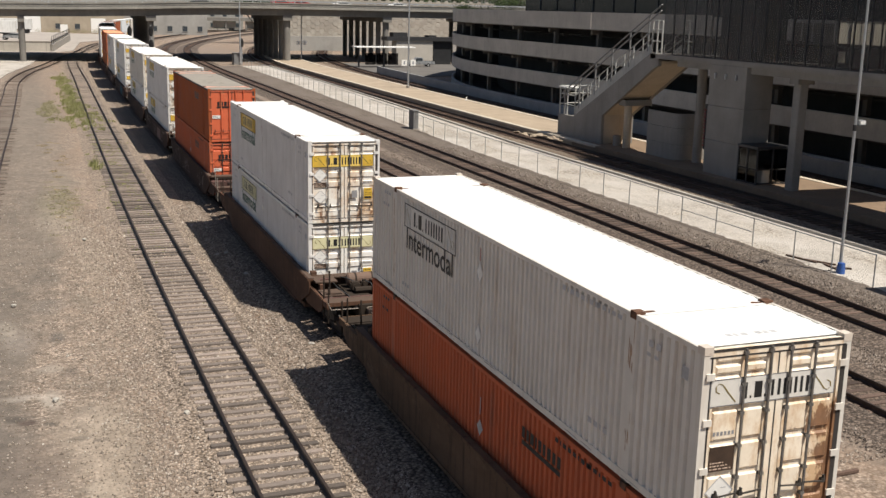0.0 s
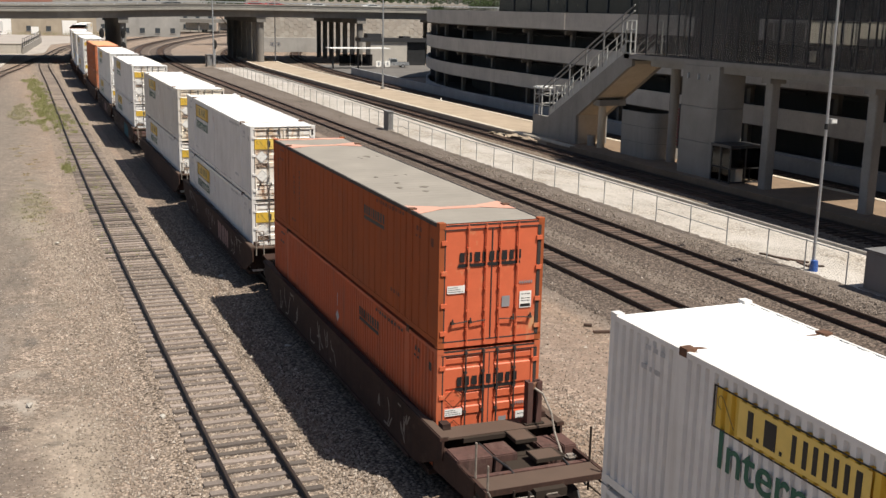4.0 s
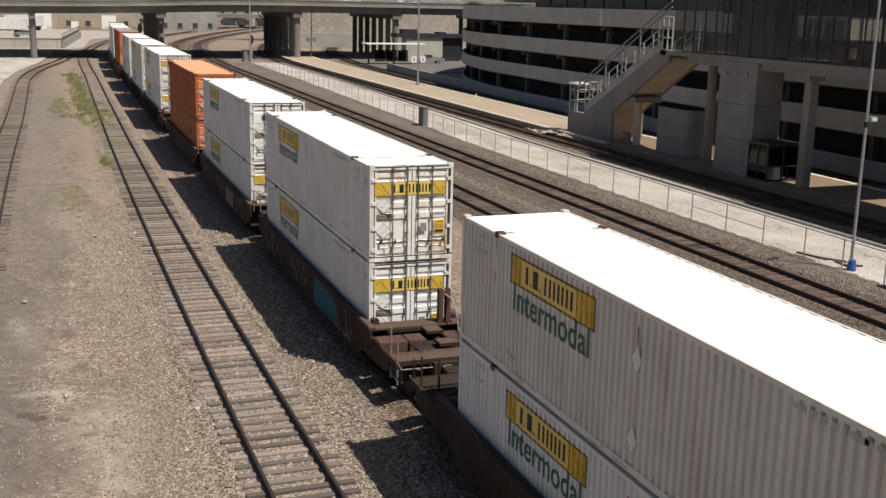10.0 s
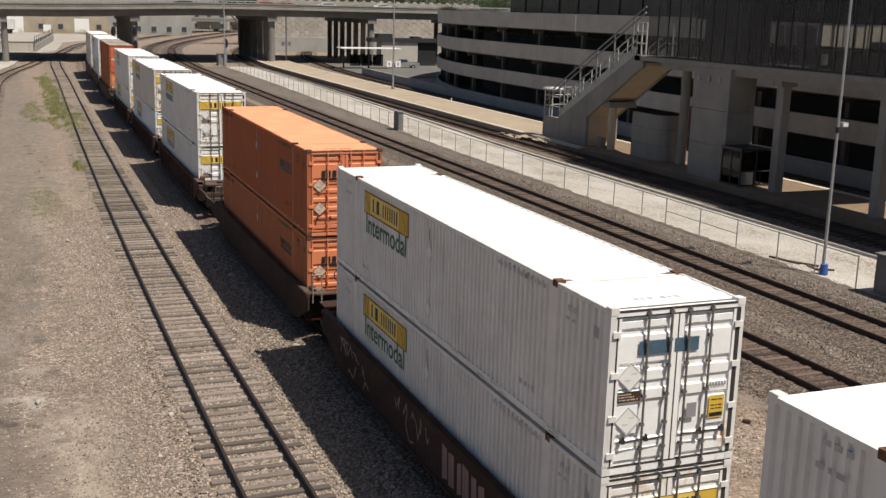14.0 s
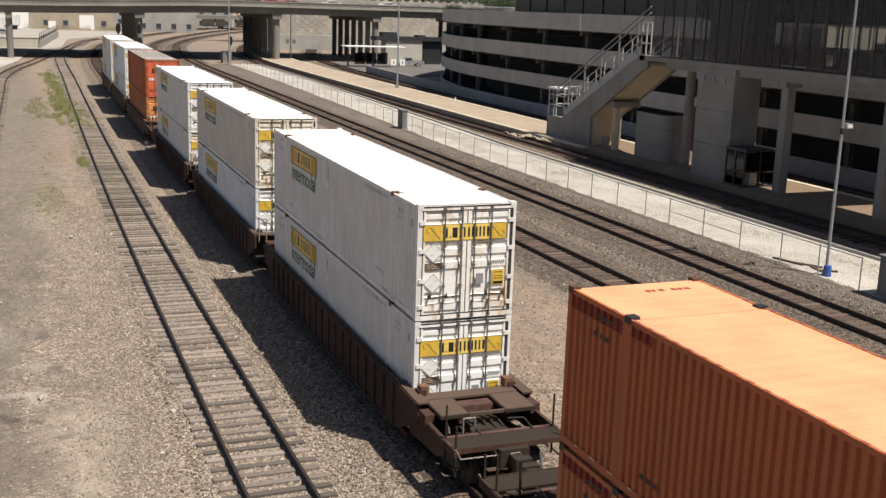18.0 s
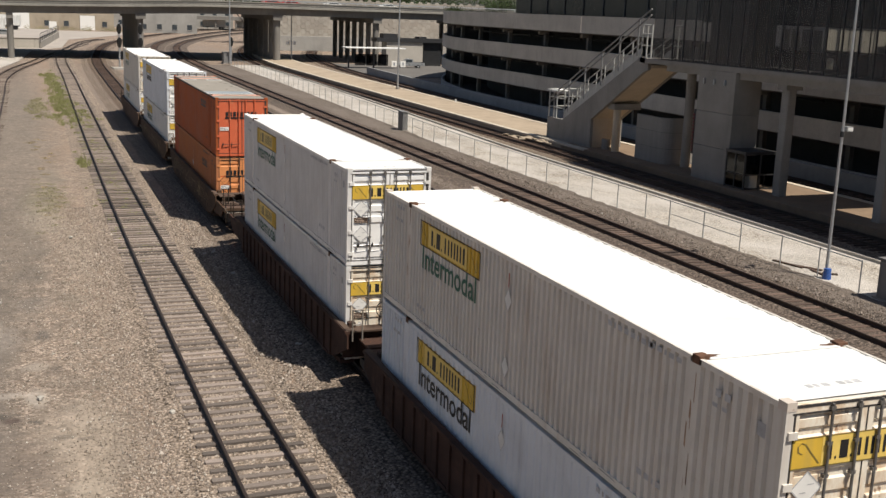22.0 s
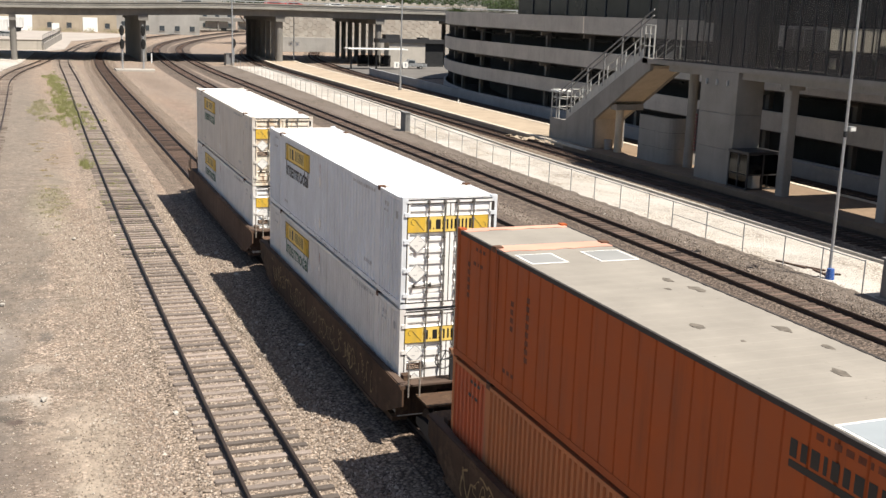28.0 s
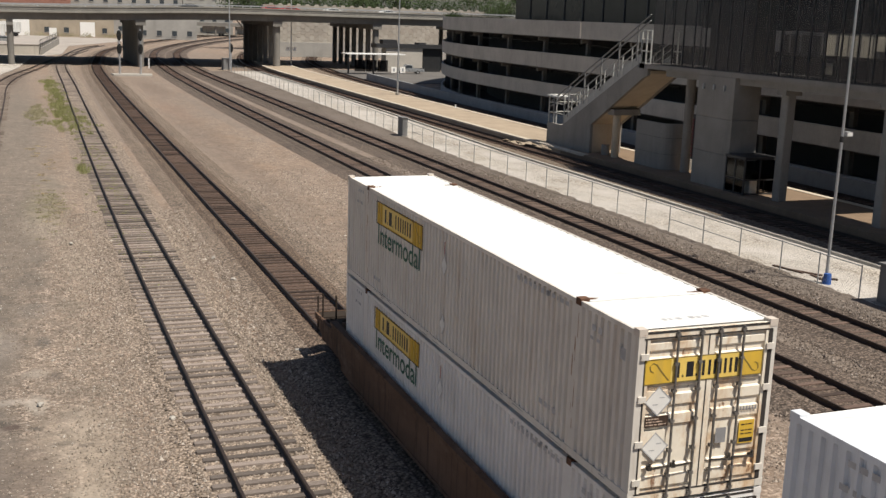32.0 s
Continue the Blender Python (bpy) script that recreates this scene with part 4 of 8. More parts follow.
MAT["carpet"] = plain("dark_floor_sheet", (0.03, 0.03, 0.032), 0.95)
MAT["screen"] = grey_screen("grey_screen_glass", (0.048, 0.046, 0.052), 0.60)
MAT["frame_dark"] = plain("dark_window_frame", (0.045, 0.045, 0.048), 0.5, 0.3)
MAT["frosted"] = plain("pale_wall_panel", (0.74, 0.69, 0.60), 0.7, 0, 2, 0.08)
MAT["frosted_glass"] = frosted("frosted_back_lit_glass", (0.92, 0.89, 0.82))
# soffit tan is raised to carry light bounced up from the platform
MAT["tan_soffit"] = concrete("stair_soffit", (0.58, 0.49, 0.37), 1.0, 0.25)
MAT["station_concrete"] = concrete("station_concrete", (0.29, 0.272, 0.25), 1.0, 0.4)
MAT["rail_paint"] = painted("railing_pale_grey", (0.42, 0.42, 0.40), amount=0.15)


def build_station():
    root = thing("station_concourse", "raised dark glazed station concourse on concrete columns", "station")
    x0, x1, ya, yb = 43.0, 46.5, -25.0, 69.0
    bm = bmesh.new()
    box(bm, x0, x1, ya, yb, 7.48, 7.80)
    part("floor_slab", bm, MAT["station_concrete"], root)
    # side wing out of view, added to keep the sun off column and wall
    bm = bmesh.new()
    box(bm, x1, x1 + 1.2, 56.2, 68.0, 7.48, 7.79)
    part("floor_slab", bm, MAT["station_concrete"], root)
    for xx in (x0 + 0.6, x1 - 0.6):
        bm = bmesh.new()
        box(bm, xx - 0.3, xx + 0.3, ya, yb - 2.5, 7.05, 7.48)
        part("edge_beam", bm, MAT["station_concrete"], root)
    bm = bmesh.new()
    box(bm, x0 - 1.4, x1 + 0.5, ya, 46.0, 13.2, 13.6)
    part("roof", bm, MAT["station_concrete"], root)
    bm = bmesh.new()
    box(bm, x0 - 0.1, x1, 46.0, 66.0, 13.2, 13.5)
    part("roof", bm, MAT["station_concrete"], root)
    # dark sheet added over the floor so that no sunlight shows there
    bm = bmesh.new()
    box(bm, x0 + 0.2, x1 - 0.3, 28.0, 66.4, 7.805, 7.83)
    part("carpet", bm, MAT["carpet"], root, "dark sheet added over the sunlit floor")
    # glazing: tall panes between thin mullions on the near side, open frames on the far side
    step = 1.3
    y = 28.0
    while y < 67.0:
        bm = bmesh.new()
        box(bm, x0 + 0.08, x0 + 0.18, y - 0.03, y + 0.03, 7.8, 13.2)
        part("mullion", bm, MAT["frame_dark"], root)
        bm = bmesh.new()
        box(bm, x0 + 0.112, x0 + 0.128, y + 0.03, y + step - 0.03, 7.84, 13.16)
        part("pane", bm, MAT["screen"], root)
        bm = bmesh.new()
        box(bm, x1 - 0.2, x1 - 0.08, y - 0.03, y + 0.03, 7.8, 13.2)
        part("mullion", bm, MAT["frame_dark"], root)
        y += step
    bm = bmesh.new()
    box(bm, x1 - 0.13, x1 - 0.11, 28.0, 67.0, 10.54, 13.16)
    part("far_pane", bm, MAT["tint"], root)
    bm = bmesh.new()
    box(bm, x1 - 0.13, x1 - 0.11, 28.0, 67.0, 7.84, 8.98)
    part("far_pane", bm, MAT["tint"], root)
    for z in (7.83, 13.15):
        bm = bmesh.new()
        box(bm, x0 + 0.07, x0 + 0.19, 28.0, 67.0, z - 0.03, z + 0.03)
        part("transom", bm, MAT["frame_dark"], root)
    bm = bmesh.new()
    box(bm, x0, x1, ya, 28.0, 7.8, 13.2)
    part("end_block", bm, MAT["frame_dark"], root)
    # block inside over the lift, painted dark against sun shafts, and pale panels on the far side
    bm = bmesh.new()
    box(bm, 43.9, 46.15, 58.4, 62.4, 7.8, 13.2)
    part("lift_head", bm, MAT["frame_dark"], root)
    # translucent panels stand in for the bright view through the far glazing
    for k in range(14):
        bm = bmesh.new()
        y = 53.92 - k * 1.02
        box(bm, x1 - 0.17, x1 - 0.15, y - 0.93, y - 0.06, 9.17, 10.52)
        part("wall_panel", bm, MAT["frosted_glass"], root, "pale translucent panel added for the bright view beyond")
    for k in range(4):
        bm = bmesh.new()
        y = 58.2 - k * 1.02
        box(bm, x1 - 0.17, x1 - 0.15, y - 0.93, y - 0.06, 9.0, 10.33)
        part("wall_panel", bm, MAT["station_concrete"], root, "grey panel of the far glazing")
    bm = bmesh.new()
    box(bm, 46.02, 46.1, 52.75, 53.25, 8.05, 8.72)
    part("notice_board", bm, MAT["frosted_glass"], root, "small pale board behind the glass")
    # columns
    for y in (53.8, 45.2, 36.6, 28.0, 19.0, 10.0):
        bm = bmesh.new()
        box(bm, 43.6, 44.25, y - 0.33, y + 0.33, -0.3, 7.1)
        box(bm, 43.35, 44.55, y - 0.42, y + 0.42, 6.72, 7.06)
        bmesh.ops.bevel(bm, geom=[e for e in bm.edges if abs((e.verts[0].co - e.verts[1].co).z) > 2], offset=0.06, segments=1, affect="EDGES")
        part("column", bm, MAT["station_concrete"], root)
    bm = bmesh.new()
    rod(bm, (45.15, 66.0, -0.3), (45.15, 66.0, 7.1), 0.34, 22)
    part("column", bm, MAT["station_concrete"], root)
    # a closed footbridge leads from the concourse across the far track
    walkway = thing("footbridge", "closed grey footbridge between the concourse and the garage", "footbridge")
    for name, za, zb, mat in (("deck", 7.05, 7.45, "station_concrete"), ("roof", 9.75, 10.1, "station_concrete")):
        bm = bmesh.new()
        box(bm, x1 + 0.01, 58.3, 46.0, 49.3, za, zb)
        part(name, bm, MAT[mat], walkway)
    for y in (46.05, 49.15):
        bm = bmesh.new()
        box(bm, x1 + 0.01, 58.3, y, y + 0.1, 7.45, 9.75)
        part("side_wall", bm, MAT["frame_dark"], walkway)


def build_lift():
    root = thing("lift_shaft", "square grey concrete lift shaft with poured joints", "lift shaft")
    x0, x1, y0, y1 = 43.0, 45.1, 58.0, 62.05
    zs = [0.1, 2.45, 4.75, 7.48]
    for a, b in zip(zs, zs[1:]):
        bm = bmesh.new()
        box(bm, x0, x1, y0, y1, a + 0.012, b - 0.012)
        bmesh.ops.bevel(bm, geom=list(bm.edges), offset=0.02, segments=1, affect="EDGES")
        part("wall_lift", bm, MAT["station_concrete"], root)
    bm = bmesh.new()
    box(bm, x0 + 0.06, x1 - 0.06, y0 + 0.06, y1 - 0.06, 0.1, 7.48)
    part("joint_core", bm, MAT["concrete"], root)
    for k in range(3):
        y = 59.0 + k * 1.15
        bm = bmesh.new()
        box(bm, x0 - 0.14, x0, y - 0.07, y + 0.07, 6.55, 6.92)
        bmesh.ops.bevel(bm, geom=list(bm.edges), offset=0.03, segments=2, affect="EDGES")
        part("wall_lamp", bm, MAT["galv"], root, "grey bracket on the shaft wall")
    bm = bmesh.new()
    box(bm, x0 + 0.02, x0 + 0.15, y1 + 0.08, y1 + 0.26, 1.7, 4.75)
    post = part("strip_post", bm, MAT["frame_dark"], root)
    red = plain("red_stripe", (0.13, 0.022, 0.025), 0.6)
    for k in range(11):
        bm = bmesh.new()
        box(bm, x0 - 0.05, x0 + 0.2, y1 + 0.10, y1 + 0.24, 1.9 + k * 0.24, 2.04 + k * 0.24)
        part("stripe", bm, red, post, "dark red stripe")
    # glazed waiting box beside the shaft
    shelter = thing("waiting_shelter", "small black-framed glass waiting shelter", "shelter")
    xa, xb, ya, yb = 42.85, 45.2, 56.0, 57.95
    bm = bmesh.new()
    box(bm, xa - 0.1, xb + 0.1, ya - 0.1, yb + 0.05, 2.45, 2.62)
    part("roof", bm, MAT["frame_dark"], shelter)
    for x in (xa, (xa + xb) / 2, xb):
        for y in (ya, (ya + yb) / 2, yb):
            if x == (xa + xb) / 2 and y == (ya + yb) / 2:
                continue
            bm = bmesh.new()
            box(bm, x - 0.05, x + 0.05, y - 0.05, y + 0.05, 0.17, 2.45)
            part("post", bm, MAT["frame_dark"], shelter)
    for z in (0.25, 1.15):
        for a, b in (((xa, ya), (xb, ya)), ((xa, ya), (xa, yb)), ((xb, ya), (xb, yb))):
            bm = bmesh.new()
            beam(bm, (*a, z), (*b, z), 0.06, 0.08)
            part("rail", bm, MAT["frame_dark"], shelter)
    for x in (xa, xb):
        for a, b in ((ya + 0.06, (ya + yb) / 2 - 0.06), ((ya + yb) / 2 + 0.06, yb - 0.06)):
            bm = bmesh.new()
            box(bm, x - 0.006, x + 0.006, a, b, 0.3, 2.4)
            part("pane", bm, MAT["tint"], shelter)
    for a, b in ((xa + 0.06, (xa + xb) / 2 - 0.06), ((xa + xb) / 2 + 0.06, xb - 0.06)):
        bm = bmesh.new()
        box(bm, a, b, ya - 0.006, ya + 0.006, 1.2, 2.4)
        part("pane", bm, MAT["tint"], shelter)
    bm = bmesh.new()
    box(bm, 43.7, 44.3, 56.5, 57.1, 0.17, 1.65)
    bmesh.ops.bevel(bm, geom=list(bm.edges), offset=0.04, segments=2, affect="EDGES")
    machine = thing("ticket_machine", "pale ticket machine inside the glass shelter", "machine")
    part("case", bm, MAT["frosted"], machine)
    bm = bmesh.new()
    box(bm, 43.82, 44.18, 56.485, 56.5, 1.05, 1.4)
    part("display", bm, MAT["glass_dark"], machine)
    # roofless concrete screen walls on the platform: upright slabs with a rounded corner
    hut = thing("screen_wall", "roofless concrete screen walls with a rounded corner on the platform", "wall")
    line = [(44.0, 71.1)] + [(44.0 + 0.9 * (1 - math.cos(radians(a))), 68.0 - 0.9 * math.sin(radians(a))) for a in range(0, 91, 15)] + [(47.2, 67.1)]
    inner = [(44.25, 71.1)] + [(44.25 + 0.65 * (1 - math.cos(radians(a))), 68.0 - 0.65 * math.sin(radians(a))) for a in range(0, 91, 15)] + [(47.2, 67.35)]
    for z0, z1 in ((0.1, 1.29), (1.31, 2.49), (2.51, 3.56)):
        bm = bmesh.new()
        prism(bm, line + inner[::-1], "z", z0, z1)
        part("wall_slab", bm, MAT["station_concrete"], hut)
    bm = bmesh.new()
    prism(bm, [(x + 0.03, y + 0.03) for x, y in line] + [(x - 0.03, y - 0.03) for x, y in inner[::-1]], "z", 0.1, 3.5)
    part("joint", bm, MAT["frame_dark"], hut)


def build_stairs():
    root = thing("staircase", "outdoor concrete staircase with pale steel railings", "staircase")
    slope = 0.50

    def top(y):
        return 7.8 - slope * (y - 70.2)

    xa, xb = 43.3, 46.0
    for x in (xa, xb):
        bm = bmesh.new()
        prism(bm, [(69.0, 7.8), (70.2, 7.8), (81.9, top(81.9)), (84.7, top(81.9)), (84.7, 0.1), (77.0, 0.1), (77.0, 2.5), (69.6, 6.75), (69.0, 6.95)], "x", x, x + 0.25)
        part("stringer", bm, MAT["station_concrete"], root)
    bm = bmesh.new()
    prism(bm, [(69.0, 7.1), (69.6, 6.8), (77.0, 2.55), (77.2, 0.12), (77.35, 0.12), (77.35, 2.75), (70.0, 7.0), (69.0, 7.3)], "x", xa + 0.25, xb)
    part("soffit", bm, MAT["tan_soffit"], root, "tan plaster soffit")
    for k in range(35):
        y = 70.4 + k * 0.33
        z = 7.66 - k * 0.168
        bm = bmesh.new()
        box(bm, xa + 0.25, xb, y, y + 0.34, z - 0.25, z)
        part("step", bm, MAT["station_concrete"], root)
    bm = bmesh.new()
    box(bm, xa + 0.25, xb, 81.9, 84.7, 0.15, 1.75)
    part("lower_landing", bm, MAT["station_concrete"], root)
    bm = bmesh.new()
    box(bm, xa, xb + 0.25, 66.5, 70.2, 7.45, 7.8)
    part("upper_landing", bm, MAT["station_concrete"], root)
    for x in (xa + 0.12, xb + 0.12):
        for off in (1.75, 1.15):
            bm = bmesh.new()
            rod(bm, (x, 70.2, top(70.2) + off), (x, 81.9, top(81.9) + off), 0.045, 8)
            part("handrail", bm, MAT["rail_paint"], root)
        k = 0
        for y in np.arange(70.2, 82.0, 1.3):
            bm = bmesh.new()
            box(bm, x - 0.035, x + 0.035, y - 0.045, y + 0.045, top(y) - 0.02, top(y) + 1.78)
            part("baluster", bm, MAT["rail_paint"], root)
        if x < 45:
            for off in (2.62, 3.05):
                bm = bmesh.new()
                rod(bm, (x, 69.2, top(69.2) + off), (x, 84.4, top(84.4) + off), 0.06, 8)
                part("upper_rail", bm, MAT["cabinet"], root, "dark grey upper rail")
            for y in np.arange(70.8, 84.0, 2.6):
                bm = bmesh.new()
                box(bm, x - 0.05, x + 0.05, y - 0.06, y + 0.06, top(y) + 0.4, top(y) + 3.05)
                part("upper_post", bm, MAT["cabinet"], root)
        # lower part of the railing: solid mesh panel
        bm = bmesh.new()
        prism(bm, [(70.2, top(70.2)), (81.9, top(81.9)), (81.9, top(81.9) + 0.75), (70.2, top(70.2) + 0.75)], "x", x - 0.012, x + 0.012)
        part("infill_panel", bm, MAT["rail_paint"], root)
        for y0, y1, z in ((68.9, 70.2, 7.8), (81.9, 84.7, top(81.9))):
            for zz in (0.9, 1.75, 2.4):
                bm = bmesh.new()
                rod(bm, (x, y0, z + zz), (x, y1, z + zz), 0.045, 8)
                part("handrail", bm, MAT["rail_paint"], root)
            for y in np.linspace(y0, y1, 3):
                bm = bmesh.new()
                box(bm, x - 0.045, x + 0.045, y - 0.045, y + 0.045, z, z + 2.4)
                part("baluster", bm, MAT["rail_paint"], root)
    for zz in (0.9, 1.75, 2.4):
        bm = bmesh.new()
        rod(bm, (xa + 0.12, 84.7, top(81.9) + zz), (xb + 0.12, 84.7, top(81.9) + zz), 0.045, 8)
        part("handrail", bm, MAT["rail_paint"], root)
    bm = bmesh.new()
    box(bm, xa - 0.05, xa + 1.25, 83.1, 84.8, top(81.9) + 2.3, top(81.9) + 2.38)
    part("cover_panel", bm, MAT["sign_white"], root, "white cover panel over the landing rail")
    for y, x in ((74.4, 44.2),):
        bm = bmesh.new()
        rod(bm, (x, y, 0.1), (x, y, 4.0), 0.31, 20)
        part("support_column", bm, MAT["tan_soffit"], root)
        bm = bmesh.new()
        box(bm, xa + 0.3, xb, y - 0.5, y + 0.5, 3.55, 4.0)
        part("bearing_beam", bm, MAT["station_concrete"], root)
    bm = bmesh.new()
    rod(bm, (44.25, 76.0, 0.15), (44.25, 76.0, 1.0), 0.33, 14)
    tagged(part("litter_bin", bm, MAT["station_concrete"]), "round concrete litter bin under the stairs", "litter bin")
    # small sign on the platform edge
    bm = bmesh.new()
    box(bm, 47.9, 48.0, 117.5, 117.7, 0.2, 0.58)
    tagged(part("bollard", bm, MAT["sign_white"]), "small white bollard on the platform edge", "bollard")


build_station()
build_lift()
build_stairs()


# ---- parking garage with a curved end ----
def garage_front():
    pts = [(53.6, -30), (53.6, 40), (53.6, 90), (53.6, 119)]
    for k in range(1, 13):
        a = radians(6.0 * k)
        pts.append((53.6 + 85 * (1 - math.cos(a)), 121 + 85 * math.sin(a)))
    return Path(pts)


GARAGE = garage_front()
MAT["garage"] = concrete("garage_concrete", (0.47, 0.45, 0.42), 1.0, 0.4)
# interior and column concrete painted darker than the front, for the shade inside
MAT["garage_dark"] = concrete("garage_interior_shade", (0.10, 0.096, 0.094), 1.0, 0.3)
MAT["garage_column"] = concrete("garage_column_shaded", (0.20, 0.187, 0.17), 1.0, 0.6)


def build_garage():
    root = thing("parking_garage", "grey concrete parking garage with a curved end and open storeys", "parking garage")
    end = GARAGE.s[-1]
    st = np.arange(0.0, end, 2.5)
    for z0, z1 in ((8.95, 10.65), (5.62, 7.22), (2.55, 4.02), (-0.4, 0.8)):
        bm = bmesh.new()
        closed(bm, GARAGE, st, [(0.0, z0), (0.0, z1), (0.28, z1), (0.28, z0)])
        part("spandrel", bm, MAT["garage"], root)
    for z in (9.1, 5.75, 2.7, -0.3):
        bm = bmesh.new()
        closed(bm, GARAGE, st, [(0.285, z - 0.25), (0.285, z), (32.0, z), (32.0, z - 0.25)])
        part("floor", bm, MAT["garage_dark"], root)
    # unseen wall added inside to close off the daylight beyond
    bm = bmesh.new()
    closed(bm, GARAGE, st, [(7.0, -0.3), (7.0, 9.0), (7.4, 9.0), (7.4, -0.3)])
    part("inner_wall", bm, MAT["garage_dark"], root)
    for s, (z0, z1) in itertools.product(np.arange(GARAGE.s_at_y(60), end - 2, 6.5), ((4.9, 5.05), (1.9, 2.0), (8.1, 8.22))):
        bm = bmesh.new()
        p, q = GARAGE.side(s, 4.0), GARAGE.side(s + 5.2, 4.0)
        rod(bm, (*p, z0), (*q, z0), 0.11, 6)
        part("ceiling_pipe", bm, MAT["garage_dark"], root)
    for k in range(22):
        s = GARAGE.s_at_y(2.4 + 0.0) + k * 9.75 - 20
        if s > end - 1:
            break
        for z0, z1 in ((-0.3, 2.56), (4.0, 5.63), (7.2, 8.96)):
            bm = bmesh.new()
            p = GARAGE.side(s, 1.55)
            rod(bm, (p[0], p[1], z0), (p[0], p[1], z1), 0.30, 4)
            part("column", bm, MAT["garage_column"], root)
            if z0 > 0:
                bm = bmesh.new()
                q = GARAGE.side(s, 0.62)
                beam(bm, (q[0], q[1], z1 - 0.28), (p[0] + 0.3, p[1], z1 - 0.28), 0.34, 0.5)
                part("bracket", bm, MAT["garage_column"], root)
    # joint between two pours
    s = GARAGE.s_at_y(98.5)
    p = GARAGE.at(s)
    bm = bmesh.new()
    box(bm, p[0] - 0.01, p[0] + 0.02, p[1] - 0.12, p[1] + 0.12, 8.97, 10.6)
    part("joint_sealant", bm, MAT["frosted"], root, "pale joint filler")
    # unseen partitions added across the curved end to block the bright view through
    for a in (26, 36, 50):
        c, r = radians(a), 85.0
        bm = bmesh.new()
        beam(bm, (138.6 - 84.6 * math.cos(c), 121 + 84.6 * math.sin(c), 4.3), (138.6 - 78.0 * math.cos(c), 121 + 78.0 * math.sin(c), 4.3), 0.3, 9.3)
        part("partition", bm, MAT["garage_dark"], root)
    # glazed storeys above the parapet, set back
    tower = thing("glass_tower", "dark glazed office storeys above the garage", "office building")
    bm = bmesh.new()
    box(bm, 58.5, 85, -30, 124.6, 9.2, 31.2)
    part("core", bm, MAT["frame_dark"], tower)
    for k in range(29):
        y = -3 + k * 4.4
        bm = bmesh.new()
        box(bm, 58.40, 58.5, y + 0.08, y + 4.32, 9.3, 30.7)
        part("pane", bm, MAT["glass_dark"], tower)
        bm = bmesh.new()
        box(bm, 58.30, 58.52, y - 0.08, y + 0.08, 9.2, 31.0)
        part("mullion", bm, MAT["frame_dark"], tower)


build_garage()

# ---- beyond the bridge ----
MAT["beige"] = concrete("beige_wall", (0.42, 0.36, 0.28), 0.6, 0.25)
MAT["brick"] = concrete("red_brick_wall", (0.34, 0.17, 0.13), 0.6, 0.3)
MAT["pale_grey"] = concrete("pale_grey_wall", (0.36, 0.35, 0.33), 0.6, 0.25)
MAT["block_pale"] = concrete("pale_wall_block", (0.43, 0.395, 0.345), 1.0, 0.2)
MAT["block_tan"] = concrete("tan_wall_block", (0.39, 0.352, 0.305), 1.0, 0.2)
MAT["lot"] = concrete("pale_parking_lot", (0.43, 0.385, 0.345), 0.3, 0.45)
MAT["dock"] = concrete("pale_dock_concrete", (0.50, 0.465, 0.415), 0.5, 0.35)
MAT["dark_lot"] = concrete("dark_grey_lot", (0.15, 0.14, 0.13), 0.5, 0.35)
MAT["window"] = plain("far_window", (0.05, 0.06, 0.07), 0.15)


def build_far_building(x0, x1, y, h, mat, label, floors=2, step=4.0, deep=18, base=-0.3, door=True):
    root = thing("warehouse", label, "building", "far buildings")
    bm = bmesh.new()
    box(bm, x0, x1, y, y + deep, base, h)
    part("wall", bm, mat, root)
    bm = bmesh.new()
    box(bm, x0 - 0.3, x1 + 0.3, y - 0.3, y + deep + 0.3, h, h + 0.5)
    part("roof", bm, MAT["pale_grey"], root)
    n = int((x1 - x0) / step)
    for f in range(floors):
        for k in range(n):
            x = x0 + (k + 0.5) * (x1 - x0) / n
            z = base + 1.2 + f * (h - base) / floors
            win = None
            bm = bmesh.new()
            box(bm, x - 0.8, x + 0.8, y - 0.06, y + 0.02, z, z + 1.7)
            win = part("window", bm, MAT["window"], root)
            bm = bmesh.new()
            box(bm, x - 0.95, x + 0.95, y - 0.14, y, z - 0.16, z)
            part("sill", bm, MAT["pale_grey"], win)
    if door:
        for q, w, hh in ((0.18, 2.2, 4.6), (0.36, 1.4, 3.0), (0.52, 2.6, 5.2), (0.68, 1.2, 2.6), (0.86, 2.4, 4.8)):
            x = x0 + (x1 - x0) * q
            bm = bmesh.new()
            box(bm, x - w, x + w, y - 0.2, y - 0.1, base, base + hh)
            part("loading_door", bm, MAT["sign_white"], root, "white roller door")


build_far_building(-30, 32, 392, 9.5, MAT["beige"], "long beige warehouse with white roller doors", 2, 6.0)
build_far_building(-60, 20, 430, 22, MAT["brick"], "red brick warehouse behind the yard", 4, 5.0, door=False)
build_far_building(20, 62, 440, 21, MAT["pale_grey"], "pale grey warehouse with many windows", 4, 5.0, door=False)
build_far_building(38, 58, 378, 7.5, MAT["pale_grey"], "low pale grey shed by the tracks", 1, 5.0, door=False)
build_far_building(64, 84, 452, 21, MAT["pale_grey"], "tall pale building behind the bridge", 5, 5.0, door=False)

# this lot is coloured darker than the ground around it
bm = bmesh.new()
prism(bm, [(54.6, 176), (58, 166), (92, 172), (104, 205), (57.2, 205)], "z", -0.33, -0.21)
tagged(part("road", bm, MAT["dark_lot"]), "dark grey lot beside the platform", "road", kind="structure")
bm = bmesh.new()
prism(bm, [(-60, 236), (4, 238), (9.5, 252), (13, 300), (30, 345), (40, 372), (-60, 388)], "z", -0.33, -0.2)
